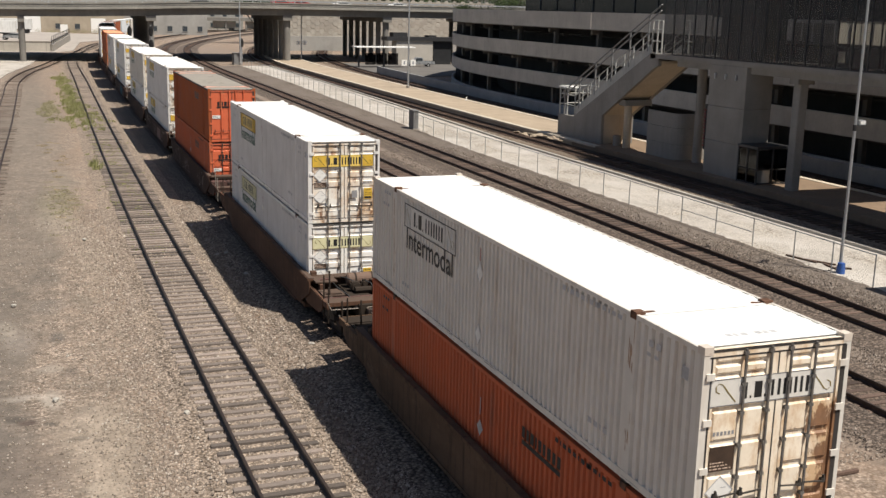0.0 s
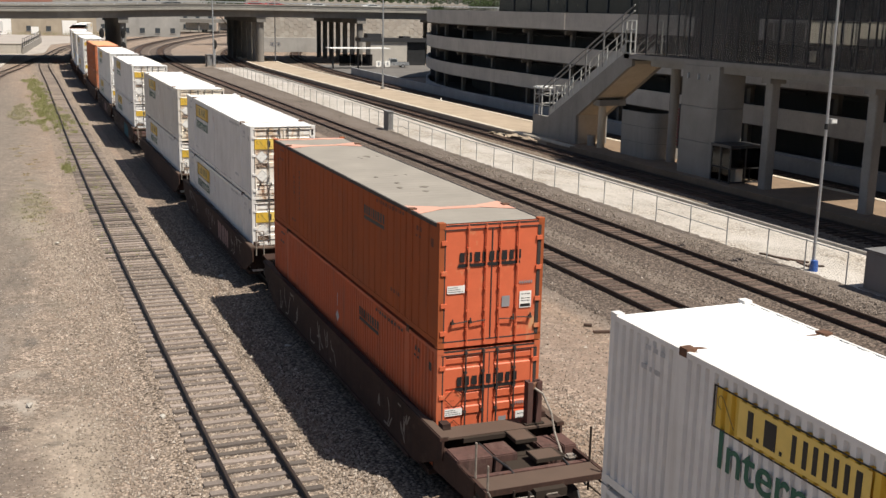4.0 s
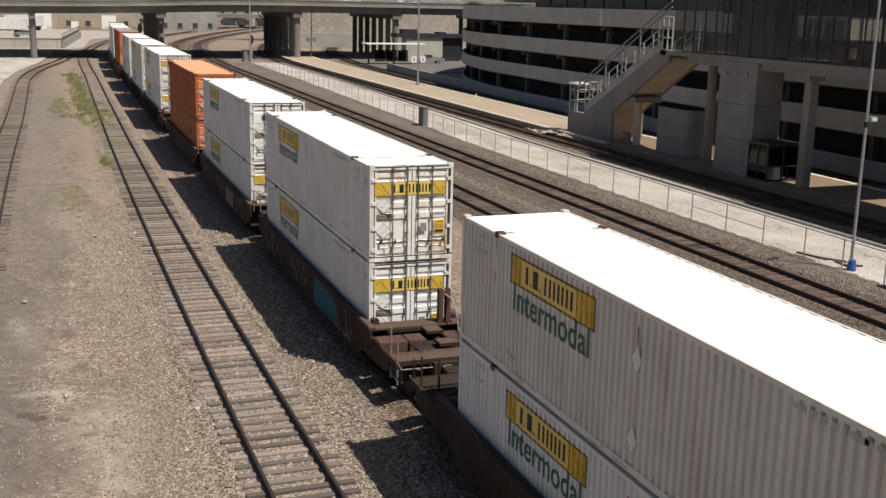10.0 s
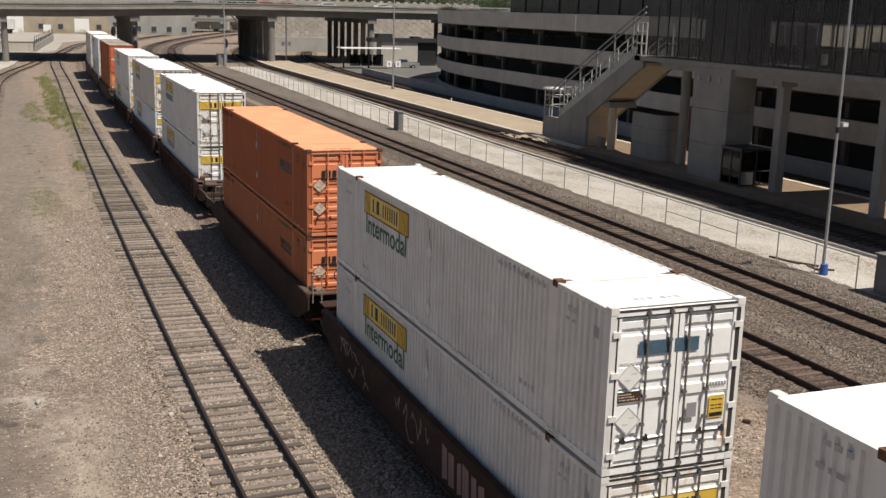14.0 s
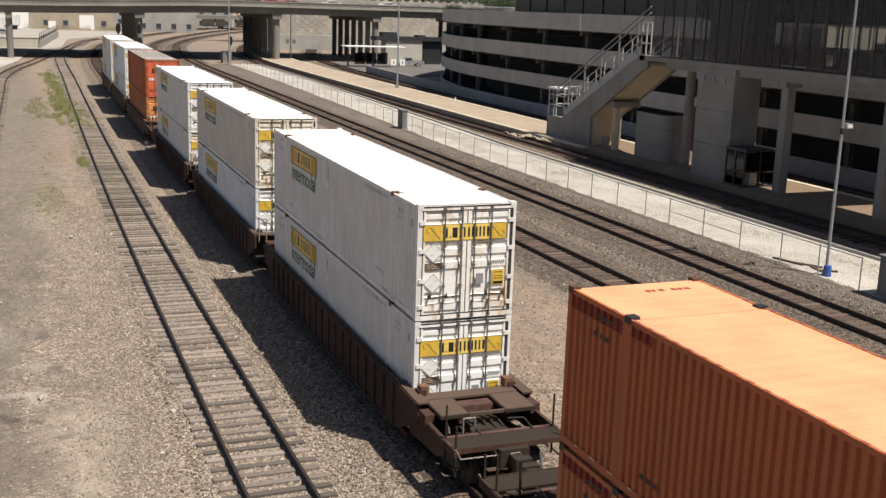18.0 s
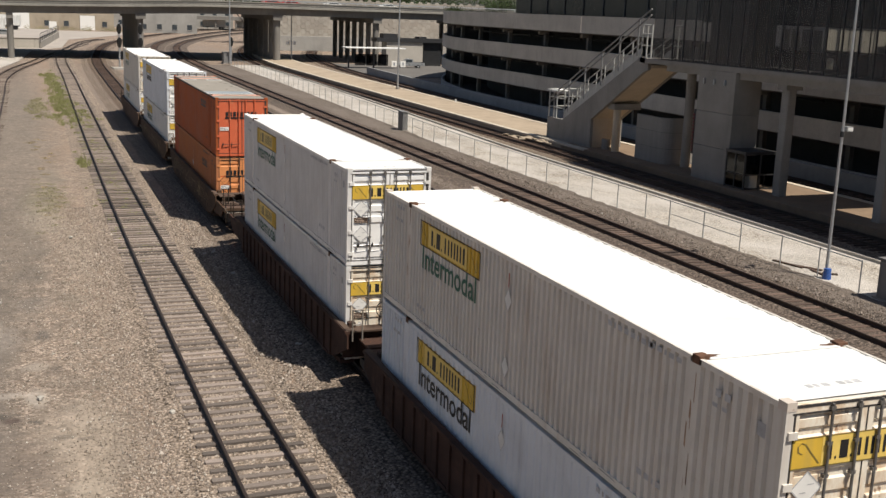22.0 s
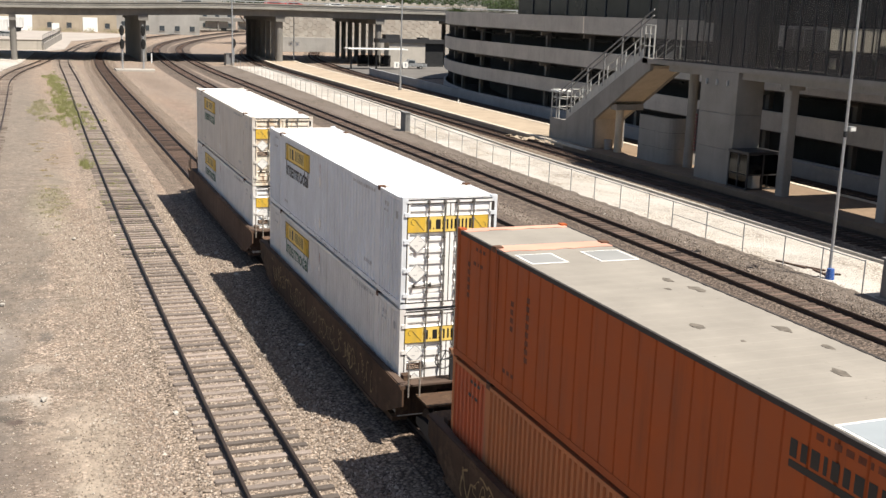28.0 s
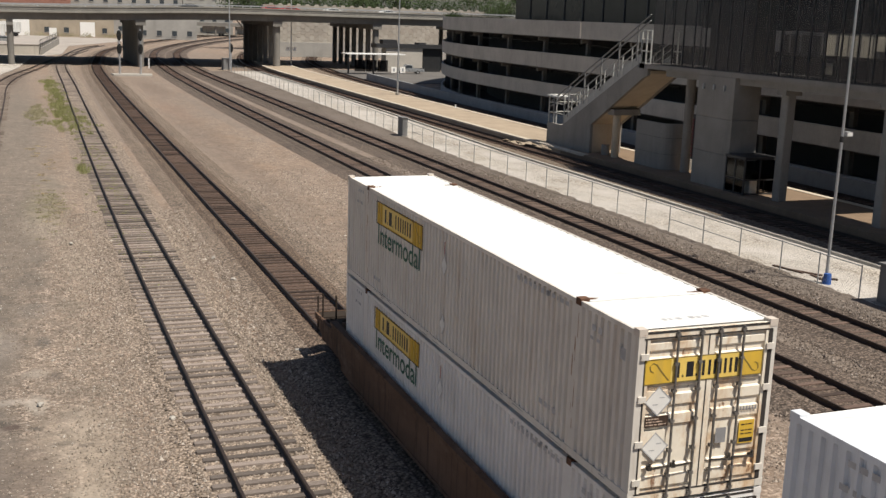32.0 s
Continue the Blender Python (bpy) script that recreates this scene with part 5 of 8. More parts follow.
tagged(part("parking_lot", bm, MAT["lot"]), "pale concrete lot beyond the bridge", "parking lot", kind="structure")


def build_ramp_fence():
    root = thing("ramp_railing", "grey steel railing on a low ramp wall", "railing")
    a, b = Vector((5.0, 246, -0.3)), Vector((11.0, 312, -0.3))
    bm = bmesh.new()
    beam(bm, a + Vector((0, 0, 0.7)), b + Vector((0, 0, 0.9)), 0.4, 1.6)
    part("ramp_wall", bm, MAT["concrete"], root)
    for k in range(12):
        p = a.lerp(b, k / 11)
        bm = bmesh.new()
        rod(bm, p + Vector((0, 0, 1.3)), p + Vector((0, 0, 3.2)), 0.06, 6)
        part("post", bm, MAT["dark"], root)
    for z in (2.3, 3.2):
        bm = bmesh.new()
        rod(bm, a + Vector((0, 0, z)), b + Vector((0, 0, z)), 0.05, 6)
        part("rail", bm, MAT["dark"], root)


build_ramp_fence()


def build_dock():
    root = thing("loading_dock", "raised pale concrete loading dock beyond the bridge", "loading dock", kind="structure")
    bm = bmesh.new()
    prism(bm, [(-60, 246), (4.7, 246), (10.7, 312), (-60, 312)], "z", -0.3, 1.82)
    part("dock_wall", bm, MAT["dock"], root)
    bm = bmesh.new()
    prism(bm, [(-60, 245.9), (4.8, 245.9), (10.8, 312.1), (-60, 312.1)], "z", 1.824, 1.92)
    part("dock_slab", bm, MAT["lot"], root)
    for k in range(6):
        bm = bmesh.new()
        x = 3.9 - k * 4.2
        box(bm, x - 0.04, x + 0.04, 245.96, 246.0, -0.3, 1.8)
        part("joint", bm, MAT["concrete"], root)


def build_far_canopy():
    root = thing("far_canopy", "long dark-edged flat canopy over a far lot", "canopy")
    bm = bmesh.new()
    box(bm, 63.5, 110, 434, 448, 3.7, 5.0)
    part("roof", bm, MAT["bridge"], root)
    for x in range(66, 110, 8):
        bm = bmesh.new()
        box(bm, x - 0.3, x + 0.3, 434.6, 435.2, -0.3, 3.7)
        part("post", bm, MAT["bridge"], root)


def build_white_shed():
    root = thing("white_shed", "low white equipment shed with dark units on its roof", "shed")
    bm = bmesh.new()
    box(bm, 66.9, 74.4, 200.6, 203.6, -0.3, 4.3)
    part("wall", bm, MAT["dock"], root)
    bm = bmesh.new()
    box(bm, 64.8, 79.0, 200.3, 203.9, 4.3, 5.05)
    part("roof", bm, MAT["frame_dark"], root)
    for a, b, z in ((66.3, 69.2, 5.85), (73.6, 75.2, 5.4)):
        bm = bmesh.new()
        box(bm, a, b, 200.8, 203.2, 5.05, z)
        part("roof_unit", bm, MAT["frame_dark"], root)
    # plain solid box in dark glass beside the wall
    bm = bmesh.new()
    box(bm, 74.5, 78.4, 201.0, 203.4, -0.3, 4.3)
    part("door_bay", bm, MAT["glass_dark"], root, "plain dark box beside the shed wall")


build_dock()
build_far_canopy()
build_white_shed()


def build_trailer(x, y, turn, label, paint, z=-0.2):
    root = thing("box_trailer", label, "trailer", "parked trailers", m=pose(x, y, z, 0, 0, turn))
    bm = bmesh.new()
    box(bm, -1.25, 1.25, 0, 9, 1.1, 3.7)
    bmesh.ops.bevel(bm, geom=list(bm.edges), offset=0.04, segments=1, affect="EDGES")
    part("body", bm, paint, root)
    bm = bmesh.new()
    box(bm, -1.0, 1.0, 0.3, 8.7, 0.85, 1.1)
    part("chassis", bm, MAT["dark"], root)
    for yy in (1.2, 2.3):
        for sgn in (-1, 1):
            bm = bmesh.new()
            rod(bm, (sgn * 0.8, yy, 0.5), (sgn * 1.15, yy, 0.5), 0.5, 14)
            part("wheel", bm, MAT["black"], root)
    for sgn in (-1, 1):
        bm = bmesh.new()
        box(bm, sgn * 0.8 - 0.06, sgn * 0.8 + 0.06, 7.2, 7.35, 0, 1.0)
        part("landing_leg", bm, MAT["dark"], root)


WHITE_PAINT = painted("vehicle_white", (0.72, 0.72, 0.70), amount=0.1, rough=0.35)
SILVER = painted("vehicle_silver", (0.42, 0.44, 0.46), amount=0.05, rough=0.3, metal=0.4)
RED = painted("vehicle_red", (0.45, 0.03, 0.03), amount=0.05, rough=0.3)
DARKCAR = painted("vehicle_dark", (0.05, 0.055, 0.06), amount=0.05, rough=0.3)
build_trailer(-2, 268, 85, "white box trailer parked on the raised dock", WHITE_PAINT, 1.92)
build_trailer(1.5, 300, 80, "white box trailer parked on the far dock", WHITE_PAINT, 1.92)
build_trailer(79, 441, 80, "white box trailer under the far canopy", WHITE_PAINT)
build_trailer(92, 441, 80, "white box trailer under the far canopy", WHITE_PAINT)


def build_vehicle(kind, m, paint, label, category="car"):
    """A parked or standing car or pickup, nose towards +y."""
    root = thing("pickup_truck" if kind == "pickup" else "car", label, category, "vehicles", m=m)
    if kind == "pickup":
        line = [(-2.8, 0.45), (-2.8, 1.05), (-0.6, 1.08), (-0.5, 1.75), (0.7, 1.78), (1.3, 1.12), (2.6, 1.0), (2.75, 0.5)]
    else:
        line = [(-2.2, 0.4), (-2.2, 0.95), (-1.7, 1.02), (-1.1, 1.42), (0.4, 1.45), (1.1, 1.0), (2.1, 0.85), (2.25, 0.45)]
    bm = bmesh.new()
    prism(bm, line, "x", -0.9, 0.9)
    bmesh.ops.bevel(bm, geom=list(bm.edges), offset=0.06, segments=2, affect="EDGES")
    body = part("body", bm, paint, root)
    for sgn in (-1, 1):
        bm = bmesh.new()
        win = [(-0.42, 1.12), (-0.38, 1.62), (0.62, 1.64), (1.1, 1.14)] if kind == "pickup" else [(-1.4, 1.02), (-1.0, 1.34), (0.32, 1.37), (0.9, 1.02)]
        prism(bm, win, "x", *sorted((sgn * 0.885, sgn * 0.91)))
        part("side_window", bm, MAT["window"], body)
        for yy in (-1.55, 1.65):
            bm = bmesh.new()
            rod(bm, (sgn * 0.66, yy, 0.36), (sgn * 0.93, yy, 0.36), 0.36, 16)
            wh = part("wheel", bm, MAT["black"], root)
            bm = bmesh.new()
            rod(bm, (sgn * 0.9, yy, 0.36), (sgn * 0.945, yy, 0.36), 0.2, 12)
            part("rim", bm, MAT["galv"], wh)
        bm = bmesh.new()
        yf = 2.66 if kind == "pickup" else 2.14
        box(bm, sgn * 0.65 - 0.16, sgn * 0.65 + 0.16, yf - 0.06, yf + 0.08, 0.68, 0.84)
        part("headlight", bm, MAT["lamp_glass"], body)
    if kind == "pickup":
        bm = bmesh.new()
        box(bm, -0.78, 0.78, -2.7, -0.7, 0.95, 1.10)
        part("load_bed", bm, MAT["black"], body)
    return root


build_vehicle("pickup", pose(69.5, 194.5, -0.3, 0, 0, 82), SILVER, "silver pickup truck parked beside the platform", "pickup")
for x, y, paint, lab in ((47.5, 214, RED, "red car crossing on the bridge deck"), (51.8, 216, RED, "red car standing on the bridge"), (59.5, 212, WHITE_PAINT, "white car crossing on the bridge deck"), (33, 222, DARKCAR, "dark car on the bridge deck"), (71, 212, WHITE_PAINT, "white car standing on the bridge")):
    build_vehicle("car", pose(x, y, deck_z(x) + 1.46, 0, 0, -88), paint, lab)
build_vehicle("car", pose(-2.5, 252, 1.92, 0, 0, 75), SILVER, "silver car parked on the raised dock")
build_vehicle("car", pose(79, 355, -0.2, 0, 0, 80), WHITE_PAINT, "white car parked beyond the tracks")
build_vehicle("car", pose(72, 352, -0.2, 0, 0, 80), DARKCAR, "dark car parked beyond the tracks")


def build_block_wall():
    """A retaining wall of hexagonal cast blocks."""
    root = thing("retaining_wall", "pale retaining wall of staggered cast blocks", "retaining wall", kind="structure")
    y, x0, x1, z0, z1 = 262.0, 58.0, 112.0, 3.6, 12.0
    bm = bmesh.new()
    box(bm, x0 - 2, x1 + 2, y + 0.3, y + 2, -0.3, z1)
    part("backing", bm, MAT["block_tan"], root)
    bm = bmesh.new()
    box(bm, x0 - 2, x1 + 2, y - 0.9, y + 0.3, -0.3, z0 - 0.4)
    part("base_wall", bm, MAT["pale_grey"], root)
    r = 0.74
    outline = [(math.cos(k * math.tau / 6) * r, math.sin(k * math.tau / 6) * r * 0.92) for k in range(6)]
    meshes = []
    for mt in (MAT["block_pale"], MAT["block_tan"]):
        bm = bmesh.new()
        a = [bm.verts.new((p[0], 0.3, p[1])) for p in outline]
        b = [bm.verts.new((p[0] * 0.97, 0.25, p[1] * 0.97)) for p in outline]
        for k in range(6):
            bm.faces.new((a[k], a[(k + 1) % 6], b[(k + 1) % 6], b[k]))
        bm.faces.new(b)
        meshes.append(mesh_of("wall_block", bm, mt))
    rnd = random.Random(4)
    col = 0
    x = x0
    while x < x1:
        z = z0 + (0.68 if col % 2 else 0.0)
        while z < z1:
            o = new("wall_block", meshes[rnd.random() < 0.35])
            o.parent = root
            o.location = (x, y + rnd.uniform(-0.02, 0.02), z)
            z += 1.36
        x += r * 1.52
        col += 1


build_block_wall()


# shelter on the far platform
def build_canopy():
    root = thing("platform_canopy", "flat white canopy on thin posts on the platform", "canopy")
    bm = bmesh.new()
    box(bm, 55.5, 66.8, 189, 192.5, 3.4, 3.56)
    part("roof", bm, MAT["sign_white"], root)
    for x in (56.4, 61.2, 66.0):
        bm = bmesh.new()
        box(bm, x - 0.12, x + 0.12, 190.6, 190.9, -0.3, 3.4)
        part("post", bm, MAT["frame_dark"], root)
    for k in range(3):
        bm = bmesh.new()
        box(bm, 58 + k * 2.2, 60 + k * 2.2, 192, 192.06, 0.2, 2.3)
        part("glass_screen", bm, MAT["tint"], root)


build_canopy()

# ---- trees beyond the bridge ----
def leaf_mat(name, color, dark=0.55, light=1.7):
    m, t, b = nodes(name)
    rnd = t.nodes.new("ShaderNodeNewGeometry").outputs["Random Per Island"]
    c = ramp(t, rnd, [(0.0, shade(color, dark)), (0.6, color), (1.0, shade(color, light))])
    link(t, c.outputs[0], b.inputs["Base Color"])
    b.inputs["Roughness"].default_value = 0.85
    b.inputs["Specular IOR Level"].default_value = 0.1
    return m


LEAF = leaf_mat("leaf_green", (0.034, 0.05, 0.02))
WEED = leaf_mat("weed_green", (0.26, 0.265, 0.115), 0.6, 1.3)
OLIVE = leaf_mat("olive_scrub", (0.31, 0.285, 0.175), 0.75, 1.3)
DRY = leaf_mat("dry_grass", (0.34, 0.27, 0.15))
BARK = plain("bark", (0.09, 0.07, 0.055), 0.9, 0, 8, 0.4)


def build_tree(x, y, z, h, seed, label):
    rnd = random.Random(seed)
    root = thing("tree", label, "tree", "trees beyond the bridge")
    bm = bmesh.new()
    rod(bm, (x, y, z), (x + rnd.uniform(-0.3, 0.3), y, z + h * 0.5), h * 0.03, 8, h * 0.018)
    limbs = []
    for k in range(7):
        a = k * math.tau / 7 + rnd.uniform(-0.3, 0.3)
        e = Vector((x + math.cos(a) * h * rnd.uniform(0.18, 0.34), y + math.sin(a) * h * rnd.uniform(0.18, 0.34), z + h * rnd.uniform(0.55, 0.9)))
        rod(bm, (x, y, z + h * rnd.uniform(0.3, 0.5)), e, h * 0.012, 6, h * 0.004)
        limbs.append(e)
    part("trunk", bm, BARK, root)
    bm = bmesh.new()
    for e in limbs + [Vector((x, y, z + h * 0.85))]:
        rr = h * rnd.uniform(0.13, 0.2)
        for _ in range(170):
            d = Vector((rnd.gauss(0, 1), rnd.gauss(0, 1), rnd.gauss(0, 0.8)))
            p = e + d.normalized() * rr * rnd.uniform(0.35, 1.0)
            u = Vector((rnd.gauss(0, 1), rnd.gauss(0, 1), rnd.gauss(0, 1))).normalized() * 0.3
            v = u.orthogonal().normalized() * 0.22
            bm.faces.new([bm.verts.new(q) for q in (p - u, p + v, p + u, p - v)])
    part("crown", bm, LEAF, root)


for k, (x, y, h) in enumerate(((60, 305, 16), (66, 310, 17), (69, 298, 15), (78, 300, 16), (87, 304, 17), (96, 300, 16), (106, 300, 17), (116, 306, 16), (126, 300, 18), (74, 322, 18), (100, 325, 18), (137, 305, 18), (145, 310, 19), (110, 330, 19))):
    build_tree(x, y, 0.0, h, k + 3, "dense dark green tree beyond the bridge")

# ---- weeds, stones and litter in the yard ----
def tuft(bm, rnd, x, y, z, r, n, h, lean=0.35):
    for _ in range(n):
        a, q = rnd.uniform(0, math.tau), r * math.sqrt(rnd.random())
        p = Vector((x + math.cos(a) * q, y + math.sin(a) * q, z))
        hh = h * rnd.uniform(0.4, 1.0)
        tip = p + Vector((rnd.uniform(-lean, lean) * hh, rnd.uniform(-lean, lean) * hh, hh))
        s = Vector((math.cos(a * 3), math.sin(a * 3), 0)) * rnd.uniform(0.007, 0.016)
        mid = p.lerp(tip, 0.55) + Vector((0, 0, 0.06 * hh))
        bm.faces.new([bm.verts.new(v) for v in (p - s * 0.5, p + s * 0.5, mid + s)])
        bm.faces.new([bm.verts.new(v) for v in (p - s * 0.5, mid + s, tip, mid - s)])


def build_weeds():
    rnd = random.Random(8)
    for label, mat, count, (x0, x1, y0, y1), r, h in (
        ("patch of green weeds over the siding's rails", WEED, 150, (2.6, 6.2, 98, 136), 0.42, 0.55),
        ("patch of pale green weeds beside the siding", WEED, 100, (3.2, 5.6, 124, 172), 0.45, 0.6),
        ("patch of grey-green dry weeds on the dirt", OLIVE, 80, (0.6, 2.8, 104, 128), 0.4, 0.3),
        ("clump of tall yellow-green weeds beside the siding", WEED, 12, (3.3, 4.3, 73.4, 77), 0.3, 0.8),
        ("thin green weeds between the siding's ties", WEED, 420, (3.9, 6.5, 44, 100), 0.2, 0.2),
        ("green weeds along the siding's tie ends", WEED, 60, (3.9, 4.3, 44, 70), 0.18, 0.2),
        ("thin olive weeds on the dirt", OLIVE, 50, (0.5, 2.4, 57, 68), 0.4, 0.12),
        ("thin dry weeds on the dirt", DRY, 20, (0.0, 2.6, 55, 95), 0.35, 0.12),
    ):
        bm = bmesh.new()
        for _ in range(count):
            u, v = rnd.gauss(0.5, 0.22), rnd.gauss(0.5, 0.24)
            k = rnd.uniform(0.5, 1.1)
            tuft(bm, rnd, x0 + (x1 - x0) * u, y0 + (y1 - y0) * v, -0.3, r * k, int(26 + 110 * r * r), h * rnd.uniform(0.4, 1.0))
        tagged(part("weeds", bm, mat), label, "weeds", kind="stuff")
    # shrubs on the garage's roof
    bm = bmesh.new()
    for _ in range(70):
        p = GARAGE.side(GARAGE.s_at_y(118) + rnd.uniform(0, 52), rnd.uniform(0.7, 1.6))
        tuft(bm, rnd, p[0], p[1], 9.2, 0.5, 60, rnd.uniform(1.9, 2.6), 0.35)
    tagged(part("shrubs", bm, LEAF), "dark green shrubs behind the garage parapet", "shrubs", kind="stuff")
    # low scrub before the far warehouses
    bm = bmesh.new()
    for _ in range(60):
        x, y = rnd.uniform(3, 40), rnd.uniform(376, 388)
        tuft(bm, rnd, x, y, -0.3, rnd.uniform(0.5, 1.5), 40, rnd.uniform(0.6, 2.4), 0.6)
    tagged(part("scrub", bm, OLIVE), "low grey-green scrub before the far warehouses", "bushes", kind="stuff")


BALLAST = ((2.3, 3.6, 18, 60, 9000, -0.325), (6.75, 8.6, 18, 60, 13000, -0.30), (11.9, 15.0, 20, 70, 7000, -0.32), (15, 20.5, 20, 75, 6000, -0.33), (3.55, 6.7, 18, 56, 14000, -0.25))
MAINS = ((20.3, 21.5, 20, 70, 4000, -0.30), (24.4, 27.0, 24, 80, 8000, -0.31), (29.9, 32.1, 30, 80, 5000, -0.20))
DIRT = ((-7.5, 2.6, 18, 66, 13000, -0.33), (1.2, 2.6, 18, 60, 5000, -0.33))


def build_stones(zones, mat, small, large, label):
    """Loose stones over the nearest part of the yard."""
    rnd = np.random.RandomState(5)
    base = np.array([(1, 0, 0), (-0.6, 0.8, 0.1), (-0.5, -0.9, 0), (0.1, 0.1, 0.9), (0.0, 0.0, -0.6)])
    tri = [(0, 1, 3), (1, 2, 3), (2, 0, 3), (1, 0, 4), (2, 1, 4), (0, 2, 4)]
    verts, faces = [], []
    for x0, x1, y0, y1, n, z in zones:
        x = rnd.uniform(x0, x1, n) + rnd.normal(0, 0.3, n)
        y = y0 + (y1 - y0) * rnd.uniform(0, 1, n) ** 1.5
        r = rnd.uniform(small, large, n) * np.where(rnd.uniform(0, 1, n) > 0.97, 1.8, 1)
        a = rnd.uniform(0, 6.28, n)
        for k in range(n):
            c, s = math.cos(a[k]), math.sin(a[k])
            o = len(verts)
            for v in base:
                verts.append((x[k] + (v[0] * c - v[1] * s) * r[k], y[k] + (v[0] * s + v[1] * c) * r[k], z + 0.02 + v[2] * r[k]))
            faces += [(o + i, o + j, o + l) for i, j, l in tri]
    me = bpy.data.meshes.new("loose_stones")
    me.from_pydata(verts, [], faces)
    me.materials.append(mat)
    tagged(new("loose_stones", me), label, "stones", kind="stuff")


def stone_mat(name, stops):
    m, t, b = nodes(name)
    rnd = t.nodes.new("ShaderNodeNewGeometry").outputs["Random Per Island"]
    link(t, ramp(t, rnd, stops).outputs[0], b.inputs["Base Color"])
    b.inputs["Roughness"].default_value = 0.95
    return m


STONE = stone_mat("loose_stone", [(0.0, (0.175, 0.142, 0.118)), (0.5, (0.285, 0.235, 0.193)), (0.9, (0.39, 0.328, 0.272)), (1.0, (0.5, 0.445, 0.39))])
DARK_STONE = stone_mat("loose_dark_stone", [(0.0, (0.10, 0.08, 0.067)), (0.5, (0.185, 0.15, 0.125)), (0.9, (0.29, 0.24, 0.20)), (1.0, (0.40, 0.35, 0.31))])
PEBBLE = stone_mat("loose_pebble", [(0.0, (0.14, 0.115, 0.095)), (0.3, (0.24, 0.2, 0.16)), (0.85, (0.34, 0.29, 0.24)), (1.0, (0.5, 0.46, 0.41))])


def build_litter():
    rnd = random.Random(3)
    for x, y, turn, l in ((18.4, 19.5, 92, 0.75), (18.59, 23.04, 40, 0.22), (19.1, 32.4, 60, 0.3), (19.25, 31.5, 75, 0.8), (19.3, 30.6, 20, 0.5), (18.96, 30.3, 110, 0.4), (19.6, 31.0, 65, 0.5), (32.75, 39.0, 12, 1.7), (33.15, 38.2, 28, 1.5), (33.0, 37.2, -8, 1.3), (33.3, 36.9, 62, 0.8)):
        bm = bmesh.new()
        box(bm, -0.055, 0.06, -l / 2, l / 2, -0.33, -0.23)
        bmesh.ops.bevel(bm, geom=list(bm.edges), offset=0.015, segments=1, affect="EDGES")
        ob = part("old_tie", bm, MAT["tie_brown"])
        ob.matrix_basis = pose(x, y, 0.02 if x < 32 else 0.14, 0, 0, turn)
        tagged(ob, "broken piece of an old wooden tie on the gravel", "timber", "scattered timber")
    for k in range(9):
        bm = bmesh.new()
        box(bm, -rnd.uniform(0.15, 0.4), rnd.uniform(0.15, 0.4), -rnd.uniform(0.2, 0.6), rnd.uniform(0.2, 0.6), -0.05, 0.04)
        bmesh.ops.bevel(bm, geom=list(bm.edges), offset=0.03, segments=1, affect="EDGES")
        ob = part("concrete_slab", bm, MAT["platform"])
        ob.matrix_basis = pose(41.0 + 0.11 * k + rnd.uniform(-0.3, 0.3), 88.4 - 0.85 * k, 0.04 if k > 3 else -0.1, rnd.uniform(-14, 14), rnd.uniform(-14, 14), rnd.uniform(0, 360))
        tagged(ob, "broken pale concrete slab at the platform's edge", "rubble", "broken slabs")
    for x, y in ((3.55, 28.4), (0.2, 30.5), (8.3, 33.4), (8.0, 43.5), (7.9, 47.6), (-1.0, 41.0), (2.0, 52.0), (14.5, 38.0), (26.0, 60.0), (30.6, 52.5)):
        bm = bmesh.new()
        bmesh.ops.create_icosphere(bm, subdivisions=1, radius=0.11)
        for v in bm.verts:
            v.co = Vector((v.co.x * rnd.uniform(0.8, 1.5), v.co.y * rnd.uniform(0.7, 1.2), v.co.z * rnd.uniform(0.5, 0.9)))
        ob = part("stone", bm, MAT["concrete_light"])
        ob.matrix_basis = pose(x, y, -0.25, 0, 0, rnd.uniform(0, 360))
        tagged(ob, "pale fist-sized stone lying on the gravel", "stone", "larger stones")


build_weeds()
build_stones(BALLAST, STONE, 0.022, 0.055, "loose crushed stones scattered over the ballast")
build_stones(MAINS, DARK_STONE, 0.022, 0.055, "loose grey-brown stones beside the main tracks")
build_stones(DIRT, PEBBLE, 0.014, 0.042, "small pebbles scattered over the trodden dirt")
build_litter()

# ---- the train: containers ----
# distance of each unit's near door end along the track at the start of the clip
ZERO = PATHS["train"].s_at_y(0.0)
CL, CW, CH = 16.15, 2.591, 2.896
DECK = 6.15 - 2 * CH
RT = CH - 0.014  # the roof lies below the tops of the castings
POST = 1.98  # the lifting posts stand this far from either end
HALF = CW / 2


def gone(t):
    """How far the train has run after t seconds: it slows from 9.7 to 7.7 m/s."""
    u = t / 10
    return 10 * (9.70710596 * u - 0.75856339 * u ** 2 / 2 + 0.03947752 * u ** 3 / 3)


def on_track(s, length, z):
    p = PATHS["train"]
    a, b = p.at(ZERO + s), p.at(ZERO + s + length)
    return pose(a[0], a[1], z, 0, 0, math.degrees(math.atan2(-(b - a)[0], (b - a)[1])))


def wave(y0, y1, pitch, depth, flat=0.46, edge=0.1):
    """Corrugation between y0 and y1: (y, depth inwards)."""
    n = max(1, round((y1 - y0) / pitch))
    p = (y1 - y0) / n
    out = []
    for k in range(n):
        y = y0 + k * p
        out += [(y, 0), (y + p * flat, 0), (y + p * (flat + edge), depth), (y + p * (1 - edge), depth)]
    return out + [(y1, 0)]


